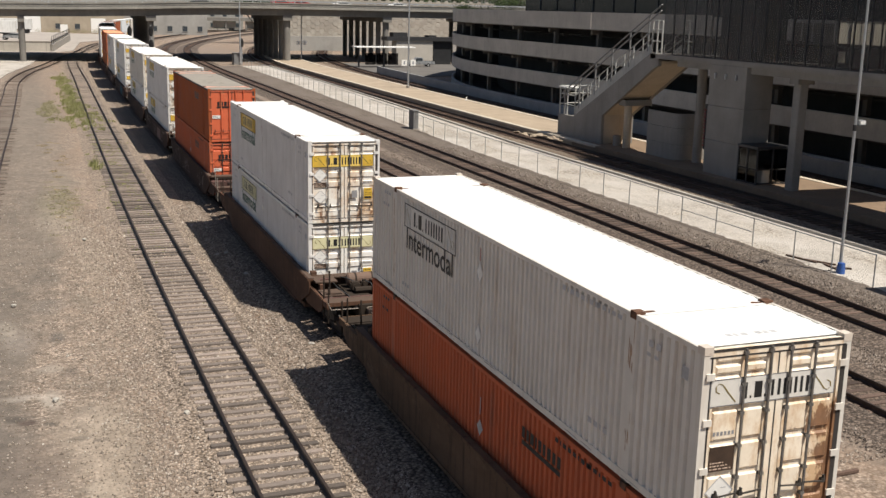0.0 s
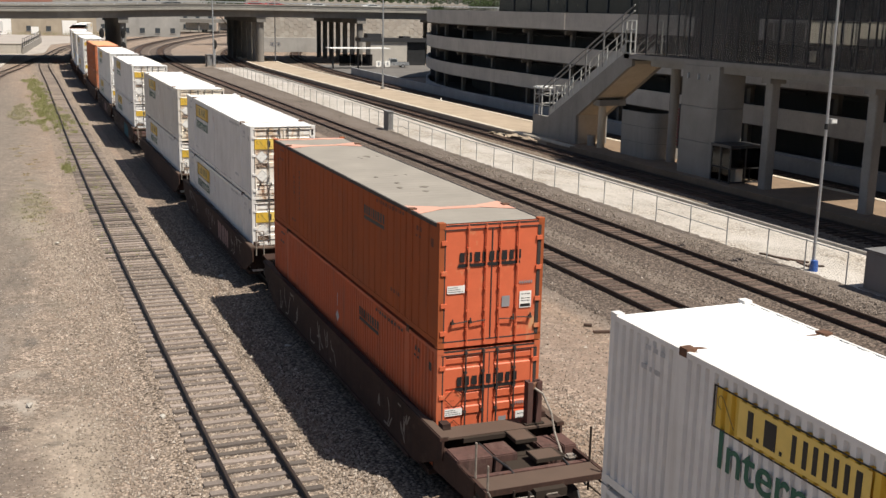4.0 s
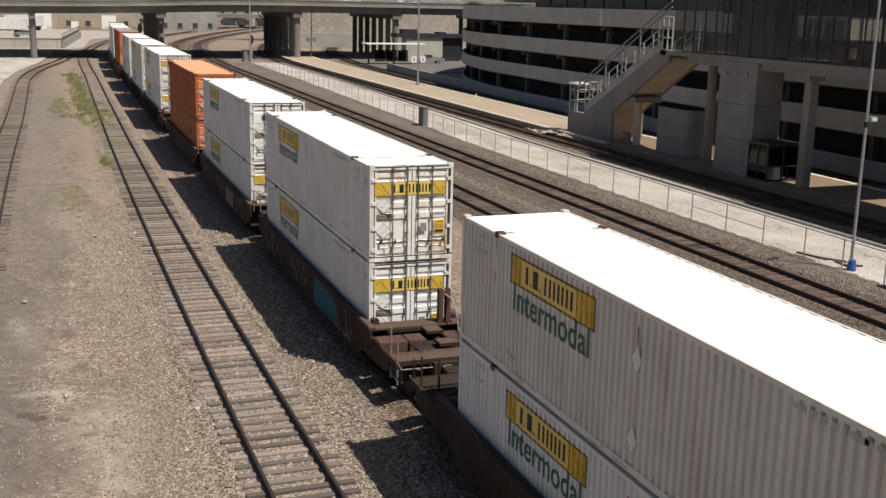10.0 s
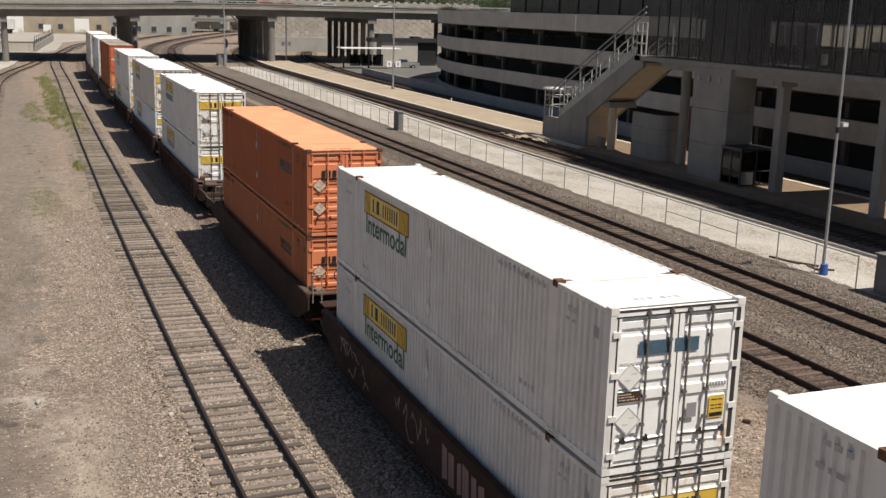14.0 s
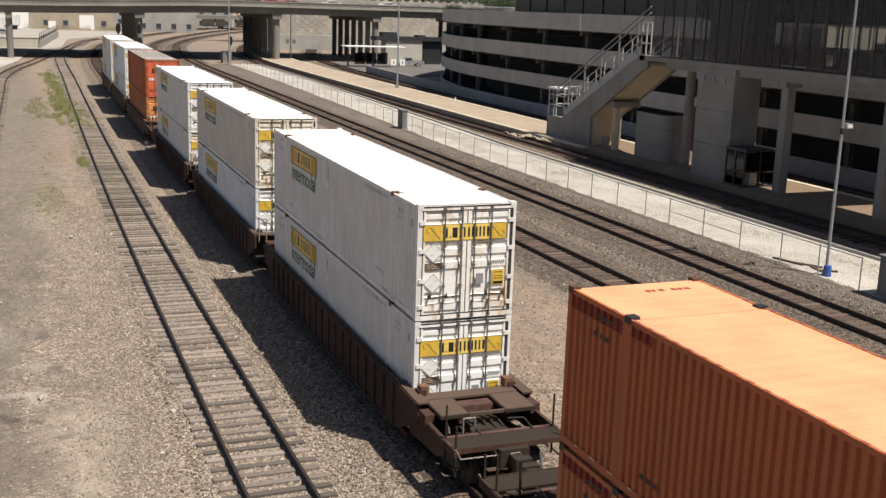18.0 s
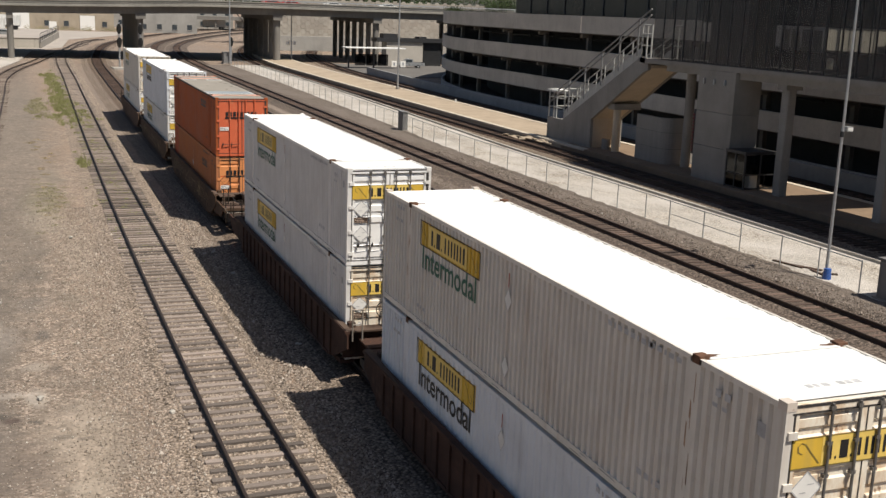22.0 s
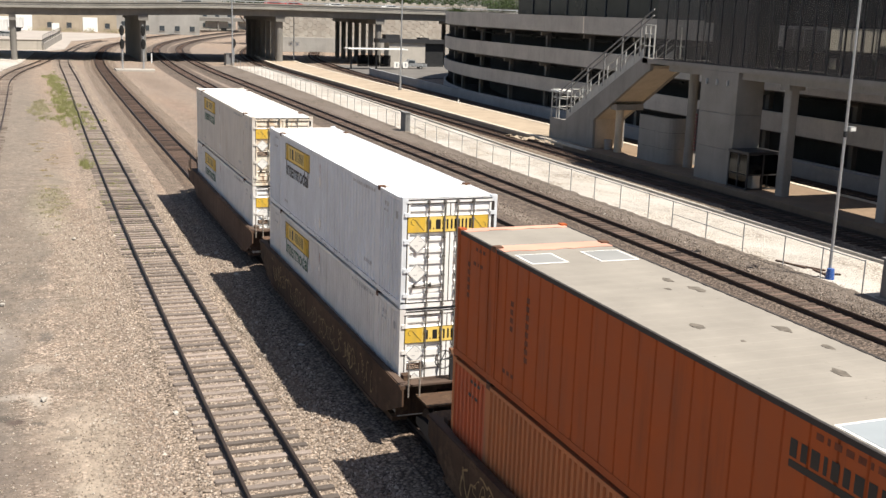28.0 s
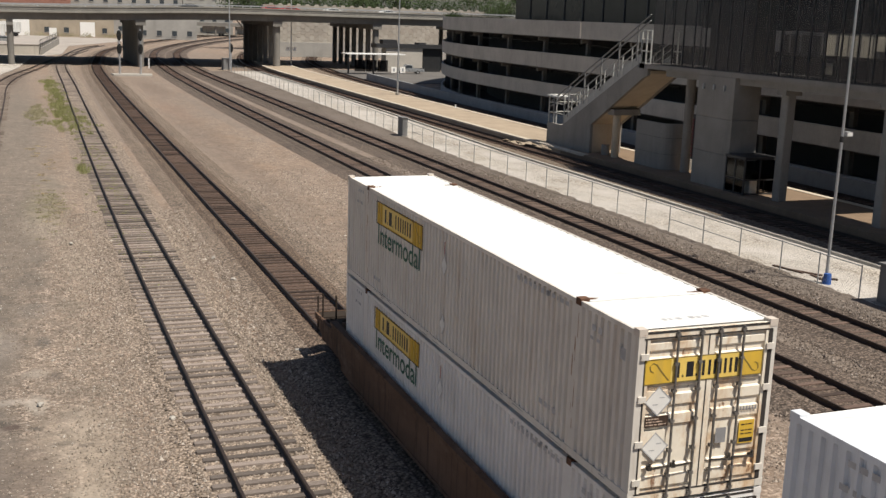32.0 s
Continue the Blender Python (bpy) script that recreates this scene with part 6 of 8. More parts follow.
def wave_face(bm, pts, sgn, z0, z1, out=0.0):
    lo, hi = [], []
    for y, d in pts:
        x = sgn * (HALF - 0.006 - d + out)
        lo.append(bm.verts.new((x, y, z0)))
        hi.append(bm.verts.new((x, y, z1)))
    for k in range(len(pts) - 1):
        bm.faces.new((lo[k], lo[k + 1], hi[k + 1], hi[k]))


def depth_at(pts, y):
    ys = [p[0] for p in pts]
    return float(np.interp(y, ys, [p[1] for p in pts]))


def word_mesh(text, size, material):
    cu = bpy.data.curves.new("word", "FONT")
    cu.body, cu.size, cu.extrude = text, size, 0.0
    cu.offset = 0.012 * size
    ob = bpy.data.objects.new("word", cu)
    scene.collection.objects.link(ob)
    me = bpy.data.meshes.new_from_object(ob.evaluated_get(bpy.context.evaluated_depsgraph_get()))
    bpy.data.objects.remove(ob)
    me.materials.clear()
    me.materials.append(material)
    return me


def bars(bm, x0, x1, z0, z1, widths, y, gap=0.25):
    """A row of upright bars that stands for a mark."""
    total = sum(widths) + gap * (len(widths) - 1)
    k = (x1 - x0) / total
    x = x0
    for w in widths:
        vs = [bm.verts.new(p) for p in ((x, y, z0), (x + w * k, y, z0), (x + w * k, y, z1), (x, y, z1))]
        bm.faces.new(vs)
        x += (w + gap) * k


def blocks(parent, material, quad, widths, gap=0.6):
    """A row of solid bars between two ends, each a part; quad(u, v) gives the point."""
    total = sum(widths) + gap * (len(widths) - 1)
    u = 0.0
    for w in widths:
        a, b = u / total, (u + w) / total
        bm = bmesh.new()
        bm.faces.new([bm.verts.new(quad(*c)) for c in ((a, 0), (b, 0), (b, 1), (a, 1))])
        part("bar", bm, material, parent)
        u += w + gap


# upright strokes that stand for a mark: left, right, foot, head, in shares of its field
STROKES = ((0.03, 0.085, 0.0, 1.0), (0.125, 0.15, 0.0, 0.16), (0.19, 0.30, 0.0, 1.0), (0.335, 0.36, 0.0, 0.16), (0.435, 0.475, 0.0, 1.0), (0.53, 0.57, 0.0, 1.0),
           (0.615, 0.655, 0.0, 1.0), (0.70, 0.74, 0.0, 1.0), (0.78, 0.82, 0.0, 1.0), (0.865, 0.905, 0.0, 1.0), (0.95, 0.998, 0.0, 1.0))


def strokes(parent, material, quad):
    bm = bmesh.new()
    for a, b, c, d in STROKES:
        bm.faces.new([bm.verts.new(quad(*p)) for p in ((a, c), (b, c), (b, d), (a, d))])
    part("dark_mark", bm, material, parent)["kind"] = "stuff"


def flourish(parent, material, quad, turned):
    """A thin slanting line that ends in a small loop."""
    def at(u, v):
        return quad(1 - u if turned else u, 1 - v if turned else v)
    bm = bmesh.new()
    path = [(1.0, 0.02), (0.62, 0.5), (0.38, 0.84), (0.2, 0.92), (0.07, 0.78), (0.1, 0.56), (0.26, 0.46), (0.42, 0.52)]
    for (a, b), (c, d) in zip(path, path[1:]):
        bm.faces.new([bm.verts.new(at(*p)) for p in ((a, b), (c, d), (c + 0.05, d + 0.02), (a + 0.05, b + 0.02))])
    part("line_mark", bm, material, parent)


def side_bars(bm, ya, yb, z0, z1, widths, sgn, out=0.004):
    """Upright bars on a container's side, read from the far end to the near end."""
    total = sum(widths) + 0.25 * (len(widths) - 1)
    k = (yb - ya) / total
    y = ya
    for w in widths:
        x = sgn * (HALF - 0.006 + out)
        bm.faces.new([bm.verts.new(p) for p in ((x, y, z0), (x, y + w * k, z0), (x, y + w * k, z1), (x, y, z1))])
        y += (w + 0.25) * k


MARKS = {
    "yellow": painted("panel_yellow", (0.68, 0.44, 0.055), wear=(0.4, 0.3, 0.12), amount=0.2, rough=0.5, dirt=(0.38, 0.28, 0.1)),
    "field": plain("panel_pale_yellow", (0.78, 0.56, 0.14), 0.5, 0, 3, 0.08),
    "olive": plain("line_olive", (0.20, 0.15, 0.04), 0.6, 0, 3, 0.1),
    "pale": plain("panel_faded", (0.66, 0.63, 0.40), 0.6, 0, 3, 0.1),
    "none": plain("panel_bare", (0.66, 0.64, 0.60), 0.6, 0, 3, 0.1),
    "black": plain("mark_black", (0.012, 0.012, 0.013), 0.6, 0, 3, 0.1),
    "green": plain("word_green", (0.012, 0.10, 0.065), 0.6, 0, 3, 0.1),
    "ink": plain("mark_faded_ink", (0.16, 0.16, 0.17), 0.7, 0, 3, 0.2),
    "faint": plain("mark_faint_ink", (0.43, 0.43, 0.44), 0.7, 0, 3, 0.2),
    "grey": plain("mark_grey", (0.25, 0.25, 0.26), 0.6, 0, 3, 0.1),
    "brown": plain("label_brown", (0.05, 0.03, 0.02), 0.6, 0, 5, 0.3),
    "label_white": plain("label_white", (0.78, 0.77, 0.74), 0.5, 0, 3, 0.06),
    "casting": painted("casting_worn", (0.62, 0.55, 0.48), wear=(0.24, 0.10, 0.05), amount=1.1, streak=False),
    "dark_red": painted("dark_red_stain", (0.23, 0.035, 0.02), wear=(0.30, 0.08, 0.03), amount=1.0, rough=0.8),
    "soot": plain("roof_soot", (0.13, 0.112, 0.092), 0.9, 0, 9, 0.4),
    "old_ink": plain("mark_brown_ink", (0.13, 0.035, 0.014), 0.8, 0, 6, 0.3),
    "run": plain("pale_rust_run", (0.36, 0.24, 0.16), 0.8, 0, 9, 0.4),
    "scuff": plain("pale_scuff", (0.55, 0.42, 0.33), 0.8, 0, 9, 0.3),
    "gasket": plain("door_gasket", (0.035, 0.03, 0.028), 0.8),
    "steel": plain("lock_steel", (0.15, 0.14, 0.13), 0.55, 0.2, 9, 0.4),
    "handle": plain("dark_handle", (0.05, 0.045, 0.04), 0.7, 0.1, 9, 0.3),
    "rust": plain("bare_rust", (0.105, 0.05, 0.028), 0.9, 0, 7, 0.5),
    "red": plain("label_red", (0.30, 0.05, 0.04), 0.6),
    "blue": plain("label_blue", (0.06, 0.11, 0.16), 0.5),
    "patch": painted("roof_patch_blue_grey", (0.30, 0.33, 0.35), amount=0.1, streak=False),
    "roofing": painted("roof_grey_patch", (0.30, 0.30, 0.29), amount=0.1, streak=False),
    "salmon": painted("roof_band_orange", (0.66, 0.355, 0.265), amount=0.7, streak=False),
}


def door_paint(name, color, rust, side=0.0):
    """Door paint with rust that runs down from the ribs; side: more of it towards the hinges of one leaf."""
    m, t, b = nodes(name)
    v = coords(t)
    n1 = noise_tex(t, 2.2, 6, 0.7, v)
    base = ramp(t, n1.outputs[0], [(0.3, shade(color, 0.9)), (0.7, shade(color, 1.05))]).outputs[0]
    fine_rust = noise_tex(t, 2.6, 7, 0.75, v, (1.0, 1.0, 0.5))
    n2 = noise_tex(t, 1.5, 6, 0.72, v, (1.0, 1.0, 0.45))
    n2, n3 = n2.outputs[0], noise_tex(t, 3.2, 7, 0.72, v, (1.0, 1.0, 0.55)).outputs[0]
    if side:
        xyz = t.nodes.new("ShaderNodeSeparateXYZ")
        link(t, v, xyz.inputs[0])
        more = ramp_range(t, xyz.outputs[0], 0.52, 0.86, 0.0, side)
        high = ramp_range(t, xyz.outputs[2], 1.75, 2.05, 1.0, 0.25)
        k = t.nodes.new("ShaderNodeMath")
        k.operation = "MULTIPLY"
        link(t, more, k.inputs[0])
        link(t, high, k.inputs[1])
        sums = []
        for value in (n2, n3):
            q = t.nodes.new("ShaderNodeMath")
            link(t, value, q.inputs[0])
            link(t, k.outputs[0], q.inputs[1])
            sums.append(q.outputs[0])
        n2, n3 = sums
    soft = ramp(t, n2, [(0.58 - 0.15 * rust, (0, 0, 0)), (0.72 - 0.12 * rust, (0.85, 0.85, 0.85))]).outputs[0]
    base = mix(t, soft, base, (0.56, 0.36, 0.19))
    hard = ramp(t, n3, [(0.68 - 0.10 * rust, (0, 0, 0)), (0.73 - 0.10 * rust, (0.9, 0.9, 0.9))]).outputs[0]
    deep = ramp(t, fine_rust.outputs[0], [(0.3, (0.09, 0.04, 0.02)), (0.7, (0.30, 0.14, 0.065))]).outputs[0]
    base = mix(t, hard, base, deep)
    link(t, base, b.inputs["Base Color"])
    b.inputs["Roughness"].default_value = 0.55
    bump(t, b, n3, 0.08, 0.01)
    return m


DOORS = {
    "clean": door_paint("door_white", (0.87, 0.865, 0.85), 0.05),
    "worn": door_paint("door_white_stained", (0.86, 0.84, 0.80), 0.6),
    "cream": door_paint("door_cream_stained", (0.84, 0.77, 0.65), 0.8),
    "rusty": door_paint("door_white_rusted", (0.86, 0.76, 0.62), 0.75, 0.17),
    "stained": door_paint("door_white_rust_run", (0.86, 0.83, 0.77), 1.05),
    # orange doors are mixed lighter than the sides they close
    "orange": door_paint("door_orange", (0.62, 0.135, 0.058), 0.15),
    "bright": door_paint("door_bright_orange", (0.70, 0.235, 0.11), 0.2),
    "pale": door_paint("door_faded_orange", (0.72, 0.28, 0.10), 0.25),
}
WORD = word_mesh("Intermodal", 0.66, MARKS["green"])
WORD_BLACK = WORD.copy()
WORD_BLACK.materials.clear()
WORD_BLACK.materials.append(MARKS["black"])
WORD_SIZE = max(v.co.x for v in WORD.vertices)


def build_container(paint, roof_mat, door_mat, label, side="fine", door="ribbed", panel="yellow", word="green", logo=None, bands=False, stains=True, category="container", patches=(), door_panel=None, notice=True):
    """A 16 m domestic container, door end at y = 0, bottom at z = 0."""
    root = thing("shipping_container", label, category, "containers on the train")
    rnd = random.Random(label)
    ribs = {"fine": (0.205, 0.052), "flat": (0.30, 0.028), "wide": (0.50, 0.022, 0.88, 0.03)}[side]
    end_ribs = (0.205, 0.052) if side != "wide" else ribs
    # core and frame
    bm = bmesh.new()
    box(bm, -HALF + 0.09, HALF - 0.09, 0.10, CL - 0.06, 0.05, CH - 0.07)
    part("inner_box", bm, MAT[paint], root)
    for sgn in (-1, 1):
        x0, x1 = sorted((sgn * (HALF - 0.09), sgn * (HALF - 0.002)))
        bm = bmesh.new()
        box(bm, *sorted((sgn * (HALF - 0.09), sgn * (HALF + 0.006))), 0.0, CL, 0.035, 0.17)
        part("bottom_rail", bm, MAT[paint], root)
        bm = bmesh.new()
        box(bm, *sorted((sgn * (HALF - 0.055), sgn * (HALF - 0.002))), 0.0, CL, CH - 0.12, RT - 0.022)
        part("top_rail", bm, MARKS["gasket"] if roof_mat == "roof_grey" else MAT[paint], root)
        for y in (0.0, CL - 0.13):
            bm = bmesh.new()
            xa, xb = sorted((sgn * (HALF - 0.14), sgn * HALF))
            box(bm, xa, xb, y, y + 0.13, 0.0, RT - 0.02)
            part("corner_post", bm, MAT[paint], root)
        for y in (POST, CL - POST):
            bm = bmesh.new()
            box(bm, x0, x1, y - 0.13, y + 0.13, 0.02, RT - 0.03)
            part("lifting_post", bm, MAT[paint], root)
            for z0, z1 in ((0.0, 0.12), (CH - 0.125, CH)):
                bm = bmesh.new()
                xa, xb = sorted((sgn * (HALF - 0.17), sgn * (HALF + 0.003)))
                box(bm, xa, xb, y - 0.09, y + 0.09, z0, z1)
                part("corner_casting", bm, MARKS["rust"] if z1 > 1 and stains else MAT["dark"], root)
        # panels: two short corrugated ends and the long middle
        bm = bmesh.new()
        mid = wave(POST + 0.13, CL - POST - 0.13, *ribs)
        wave_face(bm, mid, sgn, 0.165, CH - 0.115)
        for a, b in ((0.13, POST - 0.13), (CL - POST + 0.13, CL - 0.13)):
            if paint == "orange_pale" and a > 8:  # a newer panel at the closed end
                fresh = bmesh.new()
                wave_face(fresh, wave(a, b, *end_ribs), sgn, 0.165, CH - 0.115)
                part("side_panel", fresh, MAT["orange_red"], root, "brighter orange end panel")
                continue
            wave_face(bm, wave(a, b, *end_ribs), sgn, 0.165, CH - 0.115)
        part("side_panel", bm, MAT[paint], root)
        # marks
        if panel == "off" and not bands:
            for z in (2.04, 0.82) if roof_mat == "roof_peach" else (1.5,):
                yy = 8.25 if roof_mat == "roof_peach" else 8.05
                bm = bmesh.new()
                bm.faces.new([bm.verts.new((sgn * (HALF + 0.001), yy + i * 0.17, z + j * 0.19)) for i, j in ((-1, 0), (0, -1), (1, 0), (0, 1))])
                sticker = part("placard", bm, MARKS["faint"], root, "faded diamond placard")
                if z < 1:
                    continue
                bm = bmesh.new()
                bm.faces.new([bm.verts.new((sgn * (HALF + 0.001), yy + i, z + j)) for i, j in ((-0.02, 0.3), (0.02, 0.3), (0.02, 0.7), (-0.02, 0.7))])
                part("thin_strip", bm, MARKS["faint"], sticker)
        if panel != "off":
            pts = [(9.75, depth_at(mid, 9.75))] + [p for p in mid if 9.75 < p[0] < 13.40] + [(13.40, depth_at(mid, 13.40))]
            bm = bmesh.new()
            wave_face(bm, pts, sgn, 2.02, 2.63, 0.004)
            board = part("sign_panel", bm, MARKS[panel if panel != "plain" else "none"], root, "panel with dark bars on it")
            bm = bmesh.new()
            for a, b, c, d in ((13.40, 13.36, 2.02, 2.63), (9.79, 9.75, 2.02, 2.63)):
                wave_face(bm, [(b, 0), (a, 0)], sgn, c, d, 0.007)
            wave_face(bm, [(9.75, 0), (13.40, 0)], sgn, 2.02, 2.045, 0.007)
            wave_face(bm, [(9.75, 0), (13.40, 0)], sgn, 2.605, 2.63, 0.007)
            part("border", bm, MARKS["black"], board)
            def on_side(u, v, out=0.003):
                return (sgn * (HALF + out), 12.72 - 2.12 * u if sgn < 0 else 10.43 + 2.12 * u, 2.15 + 0.36 * v)
            bm = bmesh.new()
            bm.faces.new([bm.verts.new(on_side(*p, 0.0)) for p in ((-0.06, -0.2), (1.06, -0.2), (1.06, 1.2), (-0.06, 1.2))])
            part("field", bm, MARKS["field" if panel == "yellow" else ("pale" if panel == "pale" else "none")], board)
            strokes(board, MARKS["black"], on_side)
            for turned, ya in ((False, 12.93), (True, 9.85)):
                flourish(board, MARKS["olive"], lambda u, v: (sgn * (HALF + 0.003), ya + 0.40 * (1 - u), 2.12 + 0.42 * v), turned)
            me = WORD if word == "green" else WORD_BLACK
            ob = new("lettering", me)
            ob.parent = board
            k = 3.35 / WORD_SIZE
            if sgn < 0:
                m = Matrix(((0, 0, -1, -HALF - 0.001), (-k, 0, 0, 13.26), (0, k, 0, 1.50), (0, 0, 0, 1)))
            else:
                m = Matrix(((0, 0, 1, HALF + 0.001), (k, 0, 0, 9.9), (0, k, 0, 1.50), (0, 0, 0, 1)))
            ob.matrix_basis = m
        if logo:
            y0, z0 = logo
            bm = bmesh.new()
            side_bars(bm, y0, y0 + 1.7, z0, z0 + 0.10, (1.0,), sgn)
            mark = part("dark_mark", bm, MARKS["black"], root, "dark faded mark")
            blocks(mark, MARKS["black"], lambda u, v: (sgn * (HALF - 0.001), y0 + 1.7 * u, z0 + 0.14 + 0.24 * v), (0.7, 0.7, 0.8, 0.6, 0.7, 0.35, 0.8, 0.6, 0.7), 0.35)
        bm = bmesh.new()
        for yy, zz, h, ws in ((3.1, CH - 0.27, 0.09, (0.5, 0.5, 0.2, 0.5, 0.5, 0.5, 0.2, 0.5)), (14.6, CH - 0.30, 0.08, (0.5, 0.5, 0.5)), (POST + 0.35, CH - 0.25, 0.08, (0.5, 0.5, 0.2, 0.5, 0.5)), (POST - 0.85, CH - 0.42, 0.11, (0.4, 0.4)), (POST - 0.8, CH - 0.58, 0.06, (0.3, 0.3)), (0.36, CH - 0.62, 0.2, (0.5,)), (14.7, CH - 0.62, 0.08, (0.5, 0.2, 0.5)), (13.0, 0.45, 0.09, (0.4, 0.4, 0.4)), (2.6, 0.55, 0.10, (0.5, 0.2, 0.5, 0.5))):
            side_bars(bm, yy, yy + 0.17 * len(ws), zz, zz + h, ws, sgn)
        part("small_mark", bm, MARKS["faint" if paint.startswith("white") else ("old_ink" if bands else "black")], root)["kind"] = "stuff"
        if paint.startswith("white"):
            bm = bmesh.new()
            for k in range(26):
                ya, w, za = rnd.uniform(0.4, CL - 1.2), rnd.uniform(0.08, 0.7), rnd.choice((0.06, 0.12, 0.15)) + rnd.uniform(0, 0.03)
                x = sgn * (HALF + 0.008)
                bm.faces.new([bm.verts.new(q) for q in ((x, ya, za), (x, ya + w, za + 0.004), (x, ya + w * 0.9, za + rnd.uniform(0.008, 0.025)), (x, ya + w * 0.2, za + 0.012))])
            part("scrape", bm, MARKS["ink"], root, "dark scrapes along the bottom rail")["kind"] = "stuff"
        if bands:
            for y in (POST, CL - POST):
                for d in (-0.27, 0.19):
                    bm = bmesh.new()
                    box(bm, *sorted((sgn * (HALF - 0.05), sgn * (HALF + 0.012))), y + d, y + d + 0.08, 0.17, CH - 0.12)
                    part("post_flange", bm, MAT[paint], root)
            bm = bmesh.new()
            for yy, zz, n in ((CL - 0.78, CH - 0.72, 5), (CL - POST - 1.05, CH - 1.0, 4), (CL - POST - 1.75, CH - 0.75, 8)):
                for k in range(n):
                    side_bars(bm, yy, yy + 0.14, zz - k * 0.17, zz - k * 0.17 + 0.11, (1.0,), sgn)
            part("small_mark", bm, MARKS["old_ink"], root)["kind"] = "stuff"
        for y, z in ((8.3, 2.0), (8.3, 0.62)) if panel != "off" else ():
            x = sgn * (HALF + 0.002)
            rim = ((1, 0), (0, 1), (-1, 0), (0, -1))
            bm = bmesh.new()
            bm.faces.new([bm.verts.new((x, y + c * 0.17, z + e * 0.25)) for c, e in rim])
            disc = part("label_sticker", bm, MARKS["faint"], root, "pale diamond sticker")
            bm = bmesh.new()
            bm.faces.new([bm.verts.new((x + sgn * 0.002, y + c * 0.15, z + e * 0.225)) for c, e in rim])
            part("card", bm, MARKS["label_white"], disc, "blank white card")
            if z < 1:
                continue
            bm = bmesh.new()
            bars(bm, 0, 1, 0, 1, (1,), 0)
            for v, (yy, zz) in zip(bm.verts, ((y - 0.02, z + 0.26), (y + 0.02, z + 0.26), (y + 0.02, z + 0.55), (y - 0.02, z + 0.55))):
                v.co = (x, yy, zz)
            part("red_strip", bm, MARKS["red"], disc, "thin red strip")
    # far end wall
    bm = bmesh.new()
    box(bm, -HALF + 0.13, HALF - 0.13, CL - 0.09, CL - 0.04, 0.05, CH - 0.08)
    for k in range(8):
        x = -1.05 + k * 0.3
        box(bm, x - 0.06, x + 0.06, CL - 0.05, CL - 0.015, 0.2, CH - 0.2)
    part("end_wall", bm, MAT[paint], root)
    # roof with shallow cross ribs
    bm = bmesh.new()
    pts = wave(0.15, CL - 0.1, 0.36, 0.012 if "white" in roof_mat else 0.004, 0.4)
    a = [bm.verts.new((-HALF + 0.054, y, RT - 0.03 - d)) for y, d in pts]
    b = [bm.verts.new((HALF - 0.054, y, RT - 0.03 - d)) for y, d in pts]
    for k in range(len(pts) - 1):
        bm.faces.new((a[k], a[k + 1], b[k + 1], b[k]))
    roof = part("roof", bm, MAT[roof_mat], root)
    for y in (POST, CL - POST):
        bm = bmesh.new()
        box(bm, -HALF + 0.16, HALF - 0.16, y - 0.12, y + 0.12, RT - 0.034, RT - 0.02)
        part("roof_plate", bm, MARKS["salmon"] if bands else MAT[roof_mat], roof)
        if bands and y > 8:
            # a strip along the end, and on the patched roof a straight band with a worn edge
            for ya, yb in ((CL - 0.30, CL - 0.03), (y - 0.34, y + 0.16))[:2 if patches else 1]:
                bm = bmesh.new()
                edge = [-HALF + 0.06 + k * (2 * HALF - 0.12) / 16 for k in range(17)]
                ring = [(x, ya + rnd.uniform(-0.05, 0.05)) for x in edge] + [(x, yb + rnd.uniform(-0.02, 0.0)) for x in reversed(edge)]
                prism(bm, ring, "z", RT - 0.030, RT - 0.017)
                part("roof_plate", bm, MARKS["salmon"], roof)
        if bands and not (patches and y > 8):
            for sgn in (-1, 1):
                bm = bmesh.new()
                prism(bm, [(sgn * (HALF - 0.06), y - 0.55), (sgn * (HALF - 0.06), y + 0.5), (sgn * 0.5, y + 0.16), (sgn * 0.5, y - 0.14)], "z", RT - 0.026, RT - 0.017)
                part("roof_plate", bm, MARKS["salmon"], roof)
        if stains and not bands:
            for sgn in (-1, 1):
                bm = bmesh.new()
                x = sgn * (HALF - 0.25)
                n = 9
                ring = [(x + math.cos(k * math.tau / n) * rnd.uniform(0.05, 0.24), y + math.sin(k * math.tau / n) * rnd.uniform(0.02, 0.08)) for k in range(n)]
                prism(bm, ring, "z", RT - 0.021, RT - 0.0185)
                part("rust_stain", bm, MARKS["rust"], roof)
    for k in range(11 if bands else 0):
        bm = bmesh.new()
        cx, cy, q = rnd.uniform(-0.9, 1.0), rnd.choice((4.9, 7.8, 11.0)) + rnd.uniform(-1.0, 1.0), rnd.uniform(0.04, 0.17)
        ring = [(cx + math.cos(a * math.tau / 9) * q * rnd.uniform(0.4, 1.0), cy + math.sin(a * math.tau / 9) * q * rnd.uniform(0.6, 1.6)) for a in range(9)]
        prism(bm, ring, "z", RT - 0.032, RT - 0.0265)
        part("roof_stain", bm, MARKS["soot"], roof)
    for x0, x1, y0, y1, mk in patches:
        bm = bmesh.new()
        box(bm, x0, x1, y0, y1, RT - 0.028, RT - 0.022)
        rim = part("roof_patch", bm, MARKS["label_white"], roof)
        bm = bmesh.new()
        box(bm, x0 + 0.05, x1 - 0.05, y0 + 0.05, y1 - 0.05, RT - 0.024, RT - 0.018)
        part("roof_patch", bm, MARKS[mk], roof)
